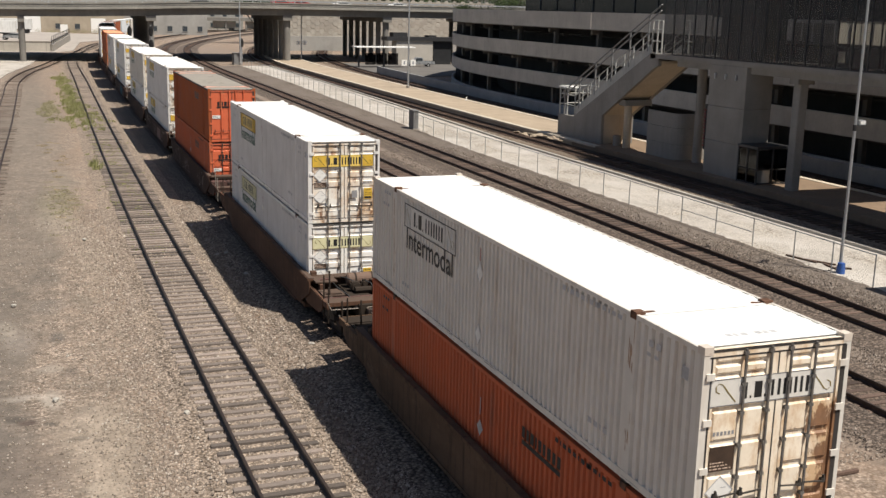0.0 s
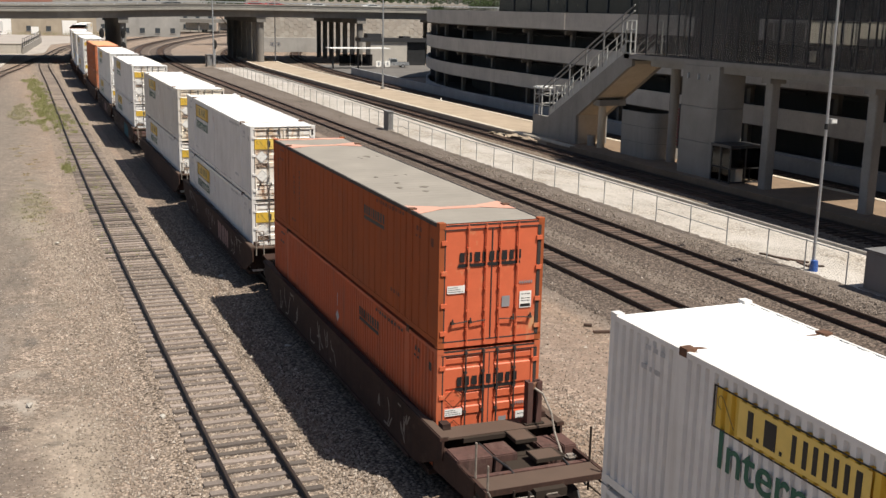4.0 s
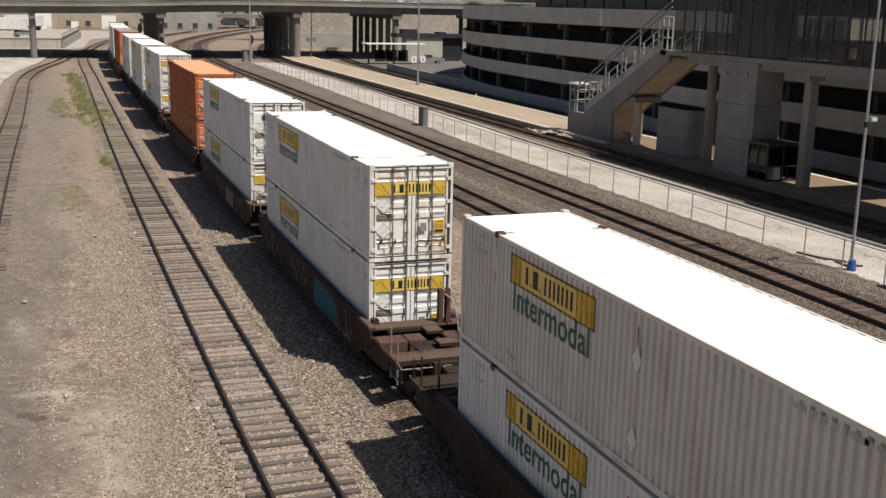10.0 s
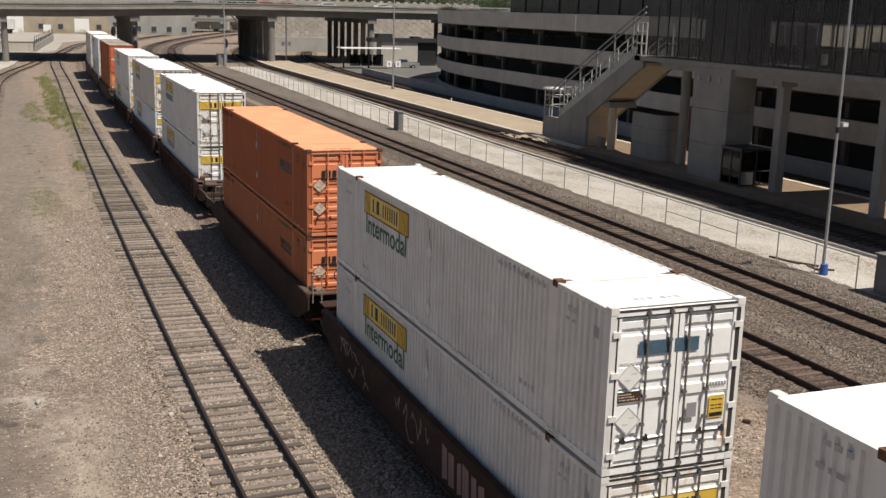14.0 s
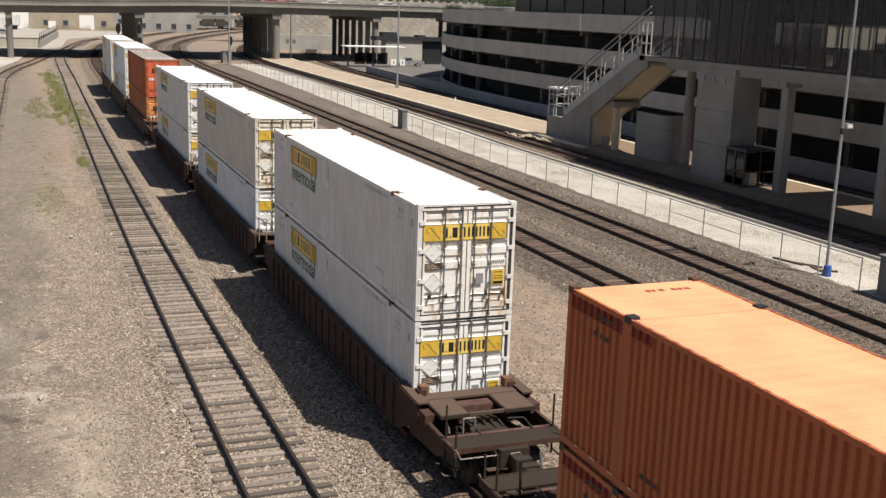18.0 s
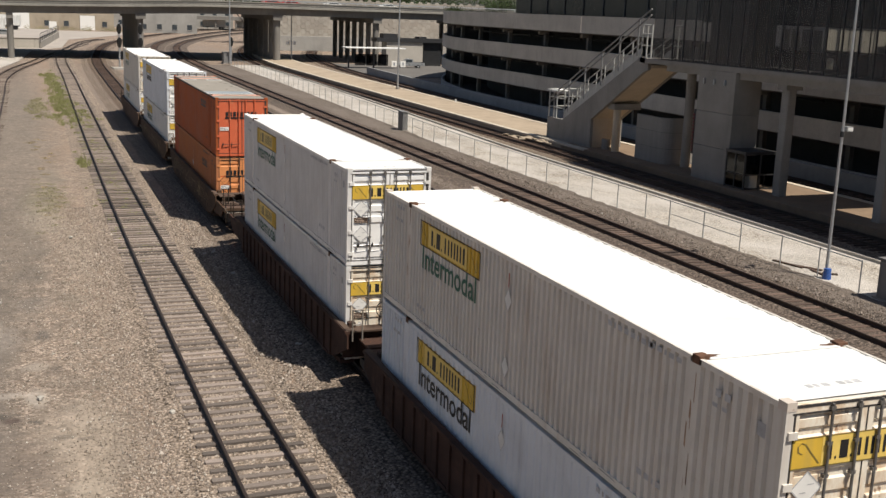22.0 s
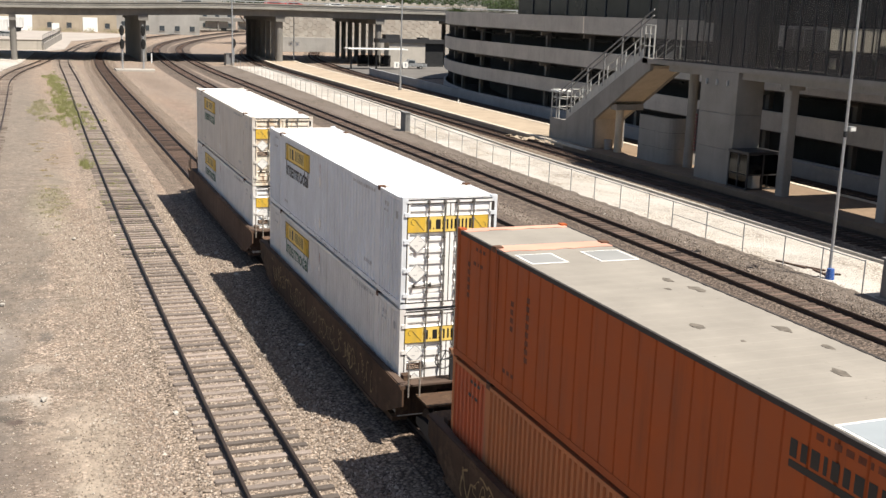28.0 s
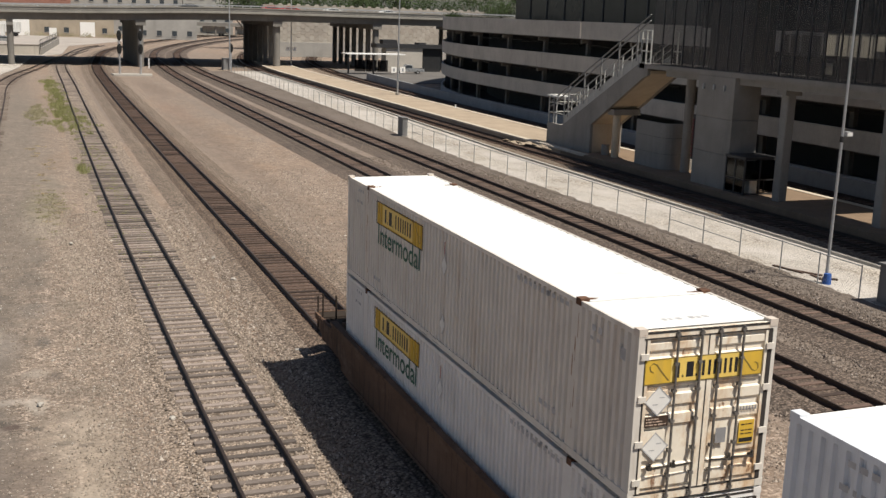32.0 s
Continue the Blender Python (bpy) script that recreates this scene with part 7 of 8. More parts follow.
    # castings at the ends
    for sgn in (-1, 1):
        for y0 in (-0.006, CL - 0.17):
            for z0, z1 in ((0.0, 0.12), (CH - 0.12, CH)):
                bm = bmesh.new()
                xa, xb = sorted((sgn * (HALF - 0.15), sgn * (HALF + 0.003)))
                box(bm, xa, xb, y0, y0 + 0.178, z0, z1)
                part("corner_casting", bm, MARKS["casting"] if z1 > 1 and paint == "white_old" else (MARKS["rust"] if paint.startswith("orange_bright") else MAT[paint]), root)
    # doors
    bm = bmesh.new()
    box(bm, -HALF + 0.14, HALF - 0.14, 0.0, 0.08, CH - 0.16, CH - 0.05)
    part("door_header", bm, door_mat, root)
    bm = bmesh.new()
    box(bm, -HALF + 0.14, HALF - 0.14, 0.0, 0.08, 0.0, 0.13)
    part("door_sill", bm, door_mat, root)
    bm = bmesh.new()
    # the right strip is widened to draw the corner post's shade
    for xa, xb, za, zb in ((-HALF + 0.10, HALF - 0.10, CH - 0.175, CH - 0.15), (-HALF + 0.10, HALF - 0.10, 0.125, 0.15), (-HALF + 0.125, -HALF + 0.155, 0.13, CH - 0.16), (HALF - 0.16, HALF - 0.075, 0.13, CH - 0.16)):
        box(bm, xa, xb, -0.004, 0.02, za, zb)
    box(bm, -0.012, 0.012, -0.003, 0.06, 0.14, CH - 0.17)
    part("door_seal", bm, MARKS["gasket"], root, "black door seal with a wide shade strip at right")
    # dark strip drawn for the shade under the roof edge
    bm = bmesh.new()
    box(bm, -HALF + 0.15, HALF - 0.15, -0.005, 0.02, CH - 0.085, CH - 0.05)
    part("header_seal", bm, MARKS["gasket"], root)
    for sgn in (-1, 1):
        bm = bmesh.new()
        a, b = sorted((sgn * 0.012, sgn * (HALF - 0.15)))
        z0, z1 = 0.14, CH - 0.17
        extra = []
        if door == "ribbed":
            prof = [(z0, 0.03)]
            for zz, zh in ((0.20, 0.42), (0.54, 0.60), (1.25, 1.47), (1.58, 1.80), (1.90, 2.42), (2.50, 2.67)) if notice else ((0.22, 0.38), (0.52, 0.68), (0.82, 0.98), (1.12, 1.28), (1.42, 1.58), (1.72, 1.86), (1.92, 2.42), (2.50, 2.66)):
                prof += [(zz, 0.03), (zz + 0.035, 0.0), (zh - 0.025, 0.0), (zh, 0.03)]
            prof.append((z1, 0.03))
            lo = [bm.verts.new((a, 0.02 + d, z)) for z, d in prof]
            hi = [bm.verts.new((b, 0.02 + d, z)) for z, d in prof]
            for k in range(len(prof) - 1):
                bm.faces.new((lo[k], hi[k], hi[k + 1], lo[k + 1]))
            extra = [("stile", xa, xb, 0.0, z0, z1) for xa, xb in (((a, a + 0.06), (b - 0.095, b)) if sgn < 0 else ((a, a + 0.095), (b - 0.06, b)))]
            if notice:  # flat fields behind the placards
                extra += [("flat_field", *((-1.13, -0.68) if sgn < 0 else (0.70, 1.05)), 0.016, za, zb) for za, zb in (((0.70, 1.20), (1.5, 1.86)) if sgn < 0 else ((0.70, 1.20),))]
        elif door == "panelled":
            # upright stiles, and raised fields between the lock rods
            box(bm, a, b, 0.03, 0.06, z0, z1)
            extra = [("stile", xa, xb, 0.0, z0, z1) for xa, xb in (((a, a + 0.05), (b - 0.12, b)) if sgn < 0 else ((a, a + 0.12), (b - 0.05, b)))]
        else:
            box(bm, a, b, 0.015, 0.06, z0, z1)
        leaf = part("door", bm, door_mat, root)
        for name, xa, xb, front, za, zb in extra:
            bm = bmesh.new()
            box(bm, xa, xb, front, 0.06, za, zb)
            part(name, bm, door_mat, leaf)
        for xa, xb in (((-1.085, -0.635), (-0.565, -0.20)) if sgn < 0 else ((0.225, 0.595), (0.665, 1.03))) if door == "panelled" else ():
            for za, zb in ((0.16, 0.37), (0.43, 0.88), (0.95, 1.38), (1.45, 1.90), (1.96, 2.42), (2.47, 2.60), (2.65, 2.75)):
                bm = bmesh.new()
                ring = ((xa, za), (xb, za), (xb, zb), (xa, zb))
                foot = [bm.verts.new((x, 0.03, z)) for x, z in ring]
                head = [bm.verts.new((x + (0.03 if x == xa else -0.03), 0.0, z + (0.03 if z == za else -0.03))) for x, z in ring]
                for k in range(4):
                    bm.faces.new((foot[k], foot[(k + 1) % 4], head[(k + 1) % 4], head[k]))
                bm.faces.new(head)
                part("door_panel", bm, door_mat, leaf)
        bm = bmesh.new()
        box(bm, a - 0.012, b + 0.012, 0.07, 0.09, z0 - 0.012, z1 + 0.012)
        part("gasket", bm, MARKS["gasket"], leaf)
        for x in ((-0.60, -0.16) if sgn < 0 else (0.19, 0.63)):
            bm = bmesh.new()
            rod(bm, (x, -0.035, 0.02), (x, -0.035, CH - 0.06), 0.021, 8)
            for z in (0.07, 0.42, 0.85, 1.35, 1.85, 2.3, CH - 0.12):
                box(bm, x - 0.036, x + 0.036, -0.05, 0.02, z - 0.024, z + 0.024)
            part("lock_rod", bm, MARKS["steel"] if paint.startswith("white") else (door_mat if door == "flat" or not notice else MARKS["gasket"]), leaf)
            bm = bmesh.new()
            e = x + sgn * 0.36
            beam(bm, (x, -0.06, 0.61), (e, -0.06, 0.58), 0.022, 0.022)
            box(bm, e - 0.03, e + 0.03, -0.07, 0.02, 0.555, 0.62)
            box(bm, e - 0.012, e + 0.012, -0.075, -0.03, 0.61, 0.68)
            part("door_handle", bm, MARKS["handle"], leaf)
        for z in (0.35, 1.0, 1.75, 2.45):
            bm = bmesh.new()
            x = sgn * (HALF - 0.12)
            box(bm, x - 0.07, x + 0.07, -0.03, 0.03, z - 0.05, z + 0.05)
            part("hinge", bm, MAT[paint] if paint.startswith("white") else door_mat, leaf)
    y = -0.004
    panel = door_panel or panel
    if panel in ("yellow", "pale", "plain"):
        bm = bmesh.new()
        bars(bm, -1.16, 1.06, 1.98, 2.40, (1,), y)
        board = part("sign_panel", bm, MARKS["yellow" if panel == "yellow" else ("pale" if panel == "pale" else "none")], root, "panel with dark bars on it")
        bm = bmesh.new()
        bars(bm, -0.68, 0.62, 1.995, 2.385, (1,), y - 0.002)
        part("field", bm, MARKS["field" if panel == "yellow" else ("pale" if panel == "pale" else "none")], board)
        strokes(board, MARKS["black"], lambda u, v: (-0.62 + 1.2 * u, y - 0.004, 2.06 + 0.25 * v))
        for turned, xa in ((False, -1.10), (True, 0.64)):
            flourish(board, MARKS["olive"], lambda u, v: (xa + 0.38 * u, y - 0.004, 2.02 + 0.34 * v), turned)
        for xa, xb, za, zb in ((-1.16, 1.06, 1.98, 1.995), (-1.16, 1.06, 2.385, 2.40), (-1.16, -1.145, 1.995, 2.385), (1.045, 1.06, 1.995, 2.385)):
            bm = bmesh.new()
            bars(bm, xa, xb, za, zb, (1,), y - 0.004)
            part("border", bm, MARKS["ink" if panel == "plain" else "olive"], board)
    elif panel == "off" and logo:
        bm = bmesh.new()
        bars(bm, -0.84, 0.70, 1.86, 1.94, (1,), y)
        mark = part("dark_mark", bm, MARKS["black"], root, "dark mark on the doors")
        blocks(mark, MARKS["black"], lambda u, v: (-0.80 + 1.52 * u, y, 1.98 + 0.22 * v), (0.7, 0.7, 0.8, 0.6, 0.7, 0.35, 0.8, 0.6, 0.7), 0.35)
    elif panel == "blue":
        bm = bmesh.new()
        bars(bm, -0.74, 0.42, 2.06, 2.30, (1.2, 0.9), y, 0.1)
        part("label_sticker", bm, MARKS["blue"], root, "dark blue label")
    for cz in {"ribbed": (0.93, 1.70), "panelled": (0.65,)}.get(door, ()):
        bm = bmesh.new()
        outer = [bm.verts.new((-0.87 + i * 0.25, y - 0.006, cz + j * 0.25)) for i, j in ((-1, 0), (0, -1), (1, 0), (0, 1))]
        inner = [bm.verts.new((-0.87 + i * 0.225, y - 0.006, cz + j * 0.225)) for i, j in ((-1, 0), (0, -1), (1, 0), (0, 1))]
        for k in range(4):
            bm.faces.new((outer[k], outer[(k + 1) % 4], inner[(k + 1) % 4], inner[k]))
        for i, j in ((-0.1, -0.06), (0.02, 0.05)):
            bars(bm, -0.87 + i, -0.87 + i + 0.1, cz + j, cz + j + 0.012, (1,), y - 0.0062)
        holder = part("placard", bm, MARKS["faint" if paint.startswith("white") else "old_ink"], root, "diamond placard holder")
        if paint.startswith(("white", "orange_bright")):
            bm = bmesh.new()
            bm.faces.new([bm.verts.new((-0.87 + i * 0.235, y - 0.003, cz + j * 0.235)) for i, j in ((-1, 0), (0, -1), (1, 0), (0, 1))])
            part("card", bm, MARKS["label_white" if paint.startswith("white") else "scuff"], holder, "blank pale card")
    if notice:
        bm = bmesh.new()
        burnt = door == "panelled"
        lo, hi = (0.97, 1.36) if burnt else (1.27, 1.45)
        bars(bm, -1.09, -0.66, lo, hi, (1,), y - 0.003)
        tag = part("label_sticker", bm, MARKS["brown"] if paint.startswith("white") else MARKS["label_white"], root, "dark label")
        bm = bmesh.new()
        for k in range(3):
            bars(bm, -1.07, -0.70 - 0.07 * k, lo + 0.03 + k * 0.048, lo + 0.05 + k * 0.048, (0.5, 0.9, 0.6, 1.1, 0.4), y - 0.006)
        part("small_mark", bm, MARKS["scuff" if paint.startswith("white") else "ink"], tag)["kind"] = "stuff"
    if notice and door != "panelled":
        bm = bmesh.new()
        bars(bm, 0.27, 0.47, 0.86, 1.12, (1,), y)
        part("label_sticker", bm, MARKS["grey"], root, "grey square plate")
        bm = bmesh.new()
        bars(bm, 0.72, 1.02, 0.80, 1.20, (1,), y)
        yl = part("label_sticker", bm, MARKS["yellow"] if paint.startswith("white") else MARKS["label_white"], root, "small notice")
        bm = bmesh.new()
        bars(bm, 0.74, 1.0, 0.825, 0.895, (1,), y - 0.004)
        for zz in (0.96, 1.02, 1.12):
            bars(bm, 0.76, 0.98, zz, zz + 0.018, (0.9, 0.5, 1.0), y - 0.004)
        part("dark_mark", bm, MARKS["black"], yl)
    bm = bmesh.new()
    bars(bm, *((-1.05, -0.69, 1.53, 1.59) if door == "panelled" else (0.70, 1.03, 1.38, 1.45)), (0.4,) * 6, y)
    part("small_mark", bm, MARKS["grey"], root)["kind"] = "stuff"
    # faint marks painted across both ends of the roof
    bm = bmesh.new()
    for yy, x0 in (((0.5, -0.55),) if paint.startswith("white") else ((0.5, -0.55), (CL - 0.62, -0.1))) if not bands else ():
        for k in range(7):
            w = (0.09, 0.06, 0.1, 0.05, 0.09, 0.08, 0.1)[k]
            if k != 3:
                box(bm, x0 + k * 0.13, x0 + k * 0.13 + w, yy, yy + 0.11, RT - 0.03, RT - 0.0265)
    if not bands:
        part("small_mark", bm, MARKS["faint" if paint.startswith("white") else "red"], roof)["kind"] = "stuff"
    if paint.startswith("orange_bright"):
        for sgn in (-1, 1):
            bm = bmesh.new()
            for k in range(26):
                yy = 0.5 + k * 0.6
                box(bm, *sorted((sgn * (HALF + 0.004), sgn * (HALF + 0.009))), yy, yy + rnd.uniform(0.1, 0.26), 0.135, 0.172)
            part("scuff", bm, MARKS["scuff"], root, "row of pale scuffs")["kind"] = "stuff"
            bm = bmesh.new()
            for yy in (3.0 + 0.35 * k for k in range(34)):
                box(bm, *sorted((sgn * (HALF - 0.06), sgn * (HALF - 0.01))), yy, yy + 0.12, RT - 0.024, RT - 0.0195)
            part("edge_mark", bm, MARKS["red"], roof)["kind"] = "stuff"
            bm = bmesh.new()
            wave_face(bm, wave(CL - POST + 0.13, CL - 0.13, *end_ribs), sgn, CH - 0.36, CH - 0.13, 0.003)
            wave_face(bm, [q for q in wave(POST + 0.13, CL - POST - 0.13, *ribs) if q[0] > CL - POST - 0.75], sgn, CH - 0.3, CH - 0.13, 0.003)
            part("paint_patch", bm, MARKS["dark_red"], root, "dark red worn patch of paint")
    if paint == "white_old":
        for sgn in (-1, 1):
            for yy in (POST, CL - POST):
                bm = bmesh.new()
                for k in range(9):
                    za, ya = rnd.uniform(0.3, 2.6), yy + rnd.uniform(-0.1, 0.09)
                    zb = min(za + rnd.uniform(0.1, 0.5), CH - 0.13)
                    w = rnd.uniform(0.012, 0.04)
                    x = sgn * (HALF + 0.001)
                    bm.faces.new([bm.verts.new(q) for q in ((x, ya, za), (x, ya + w, za + 0.04), (x, ya + w * 0.8, zb), (x, ya, zb - 0.05))])
                part("rust_stain", bm, MARKS["run"], root, "rust runs on the post")["kind"] = "stuff"
    return root


def graffiti(bm, rnd, x, y0, y1, z0, z1):
    """Loose painted scrawl on a car's side: short strokes of a spray can."""
    y = y0
    while y < y1:
        p = Vector((x, y, rnd.uniform(z0, z1)))
        for _ in range(rnd.randint(3, 6)):
            q = Vector((x, p.y + rnd.uniform(-0.12, 0.30), min(z1, max(z0, p.z + rnd.uniform(-0.5, 0.5)))))
            d = (q - p)
            if d.length > 0.1:
                n = Vector((0, -d.z, d.y)).normalized() * 0.028
                bm.faces.new([bm.verts.new(v) for v in (p - n, q - n, q + n, p + n)])
            p = q
        y += rnd.uniform(0.3, 0.6)


def bubbles(bm, rnd, x, y0, y1, z0, z1):
    """Round outlined shapes side by side, sprayed on a car's side."""
    y = y0
    while y < y1:
        w, h = rnd.uniform(0.18, 0.36), (z1 - z0) / 2 * rnd.uniform(0.6, 1.0)
        zc = (z0 + z1) / 2 + rnd.uniform(-0.08, 0.08)
        start, sweep = rnd.uniform(0, 6.28), rnd.choice((2.6, 3.4, 4.4, 5.4))
        lean, squash, turn = rnd.uniform(-0.3, 0.3), rnd.uniform(0.1, 0.28), rnd.uniform(0, 6.28)
        n = 14
        ring = []
        for k in range(n + 1):
            a = start + sweep * k / n
            g = 1 - squash + squash * math.cos(3 * a + turn)
            for q in (1.0, 0.84):
                u, v = w * q * g * math.cos(a), h * q * g * math.sin(a)
                ring.append(bm.verts.new((x, y + u + lean * v, zc + v)))
        for k in range(n):
            i = 2 * k
            bm.faces.new((ring[i], ring[i + 1], ring[i + 3], ring[i + 2]))
        y += w * rnd.uniform(0.9, 1.7) + 0.05


def build_wheels(root, y, mat):
    """A truck: two side frames, a bolster and two wheel sets under y."""
    truck = part("truck", *truck_bolster(y), root)
    for sgn in (-1, 1):
        bm = bmesh.new()
        prism(bm, [(y - 1.1, 0.42), (y - 1.1, 0.60), (y - 0.5, 0.70), (y + 0.5, 0.70), (y + 1.1, 0.60), (y + 1.1, 0.42), (y + 0.4, 0.30), (y - 0.4, 0.30)], "x", sgn * 0.98 - 0.07, sgn * 0.98 + 0.07)
        part("side_frame", bm, MAT["dark"], truck)
    for yy in (y - 0.88, y + 0.88):
        bm = bmesh.new()
        rod(bm, (-1.0, 0, 0), (1.0, 0, 0), 0.08, 10)
        for sgn in (-1, 1):
            rod(bm, (sgn * 0.69, 0, 0), (sgn * 0.82, 0, 0), 0.42, 20)
            rod(bm, (sgn * 0.66, 0, 0), (sgn * 0.70, 0, 0), 0.445, 20)
        part("wheelset", bm, MAT["rail"], truck).location = (0, yy, 0.42)


def truck_bolster(y):
    bm = bmesh.new()
    box(bm, -1.05, 1.05, y - 0.2, y + 0.2, 0.45, 0.78)
    return bm, MAT["dark"]


def brake_stand(end, mat, x, y, z):
    """Two posts with a braced foot and a rusty housing on top, on a car's end deck."""
    for sgn in (-1, 1):
        bm = bmesh.new()
        box(bm, x + sgn * 0.17 - 0.04, x + sgn * 0.17 + 0.04, y - 0.06, y + 0.06, z + 0.02, z + 0.82)
        part("stand_post", bm, MAT["dark"], end)
    bm = bmesh.new()
    box(bm, x - 0.22, x + 0.22, y - 0.08, y + 0.08, z + 0.70, z + 0.86)
    part("brake_housing", bm, RUSTY, end, "rusty brown housing")
    bm = bmesh.new()
    beam(bm, (x - 0.15, y - 0.02, z + 0.05), (x + 0.15, y - 0.02, z + 0.68), 0.04, 0.04)
    part("cross_brace", bm, mat, end)
    bm = bmesh.new()
    n = 14
    ring = [Vector((x - 0.42, y - 0.1, z + 0.62)) + Vector((math.cos(k * math.tau / n), 0, math.sin(k * math.tau / n))) * 0.24 for k in range(n)]
    for k in range(n):
        rod(bm, ring[k], ring[(k + 1) % n], 0.016, 5)
    rod(bm, ring[0], ring[n // 2], 0.014, 5)
    rod(bm, ring[n // 4], ring[n // 4 * 3], 0.014, 5)
    rod(bm, (x - 0.42, y - 0.1, z + 0.62), (x - 0.2, y + 0.02, z + 0.62), 0.02, 6)
    part("hand_wheel", bm, MAT["dark"], end)


RUSTY = plain("rusty_housing", (0.15, 0.075, 0.042), 0.8, 0, 8, 0.4)


def coupler_end(end, y, d, mat, style, top):
    """Decks, boxes and brake gear over a car's coupler; style: open, stand or pit."""
    def bx(name, x0, x1, a, b, z0, z1, material, label="", bev=0.0):
        bm = bmesh.new()
        box(bm, x0, x1, *sorted((y + d * a, y + d * b)), z0, z1)
        if bev:
            bmesh.ops.bevel(bm, geom=list(bm.edges), offset=bev, segments=2, affect="EDGES")
        return part(name, bm, material, end, label)

    def ring(name, x0, x1, a, b, z0, z1, w, material):
        bm = bmesh.new()
        for xa, xb, ya, yb in ((x0, x1, a, a + w), (x0, x1, b - w, b), (x0, x0 + w, a + w, b - w), (x1 - w, x1, a + w, b - w)):
            box(bm, xa, xb, *sorted((y + d * ya, y + d * yb)), z0, z1)
        return part(name, bm, material, end)

    def bent(name, points, r, material, label=""):
        bm = bmesh.new()
        pts = [Vector((x, y + d * a, z)) for x, a, z in points]
        for p, q in zip(pts, pts[1:]):
            rod(bm, p, q, r, 8)
        return part(name, bm, material, end, label)

    # decks behind the container and on pit ends are coloured darker
    deck = MAT["deck_plate"] if d < 0 and style != "pit" else MAT["grime"]
    for sgn in (-1, 1):
        bm = bmesh.new()
        beam(bm, (sgn * 1.40, y + d * 0.26, 1.1), (sgn * 1.40, y + d * 2.9, 1.08), 0.08, 0.2)
        part("side_beam", bm, mat, end)
        bm = bmesh.new()
        prism(bm, [(y, 0.5), (y, 1.2), (y + d * 2.35, 1.16), (y + d * 2.35, 0.86), (y + d * 1.9, 0.62)], "x", *sorted((sgn * 1.42, sgn * 1.46)))
        part("side_plate", bm, mat, end)
        steel = MAT["worn_steel"] if style == "stand" and sgn < 0 else MAT["grime"]
        for a in (2.2, 2.82):
            bent("ladder_post", ((sgn * 1.36, a, 0.5), (sgn * 1.36, a, 1.98 if a < 2.5 else 1.72)), 0.026, steel)
        for z in (0.62, 0.92):
            bent("rung", ((sgn * 1.36, 2.2, z), (sgn * 1.36, 2.82, z)), 0.02, steel)
    bx("crossover_platform", -1.38, 1.38, 2.22, 2.86, 1.13, 1.17, deck)
    bx("platform_lip", -1.38, 1.38, 2.86, 2.88, 1.06, 1.19, mat)
    bx("cross_beam", -1.36, 1.36, 1.98, 2.10, 0.92, 1.14, MAT["maroon"])
    bent("uncoupling_lever", ((-1.42, 2.97, 1.22), (-1.3, 2.97, 0.98), (-0.2, 3.0, 0.98), (0.1, 3.12, 1.04)), 0.02, MAT["worn_steel"])
    bent("brake_pipe", ((-0.62, 0.3, 1.26), (-0.6, 1.3, 1.22), (-0.45, 1.9, 1.16), (-0.42, 2.95, 1.0)), 0.028, MAT["dark"])
    bent("brake_pipe", ((0.5, 1.5, 1.2), (0.85, 1.65, 1.24), (0.9, 2.9, 1.0)), 0.024, MAT["dark"])
    if style == "open":
        bx("deck_panel", -0.58, 0.6, 0.26, 0.40, top - 0.02, top + 0.022, deck)
        for x0, x1 in ((-1.34, -0.58), (0.60, 1.34)):
            ring("deck_panel", x0, x1, 0.26, 1.02, top - 0.02, top + 0.022, 0.2, deck)
            bx("deck_panel", x0 + 0.2, x1 - 0.2, 0.46, 0.66, top - 0.03, top + 0.01, MAT["maroon"])
            bx("step_plate", x0 + 0.02, x1 + 0.02, 1.18, 1.62, 1.17, 1.21, deck)
            ring("step_plate", x0 + 0.02, x1 + 0.02, 1.62, 1.98, 1.165, 1.205, 0.08, deck)
            bx("bracket", x0 + 0.1, x0 + 0.22, 1.02, 1.2, 0.9, top - 0.04, mat)
        bm = bmesh.new()
        rod(bm, (-0.12, y + d * 0.72, 1.40), (0.98, y + d * 0.72, 1.40), 0.22, 18)
        for x0, x1 in ((-0.18, -0.12), (0.98, 1.04)):
            rod(bm, (x0, y + d * 0.72, 1.40), (x1, y + d * 0.72, 1.40), 0.16 if x0 < 0 else 0.22, 18, 0.22 if x0 < 0 else 0.16)
        tank = part("air_reservoir", bm, MAT["tank"], end, "dusty brown air tank")
        for x in (0.12, 0.72):
            bm = bmesh.new()
            rod(bm, (x - 0.03, y + d * 0.72, 1.40), (x + 0.03, y + d * 0.72, 1.40), 0.232, 18)
            part("tank_strap", bm, MAT["grime"], end)
        bx("brake_valve", -0.2, 0.16, 1.12, 1.42, 1.14, 1.44, MAT["grime"], "greasy brake valve", 0.05)
        bx("brake_valve", 0.2, 0.44, 1.10, 1.34, 1.2, 1.5, MAT["grime"], "greasy brake valve", 0.06)
        bent("brake_cylinder", ((-0.1, 1.55, 1.22), (0.5, 1.55, 1.22)), 0.11, MAT["grime"])
        bent("brake_pipe", ((0.0, 1.2, 1.42), (-0.25, 1.0, 1.52), (-0.3, 0.5, 1.44)), 0.025, MAT["dark"])
        bent("brake_pipe", ((0.3, 1.2, 1.48), (0.5, 1.45, 1.40), (0.52, 1.9, 1.2)), 0.025, MAT["dark"])
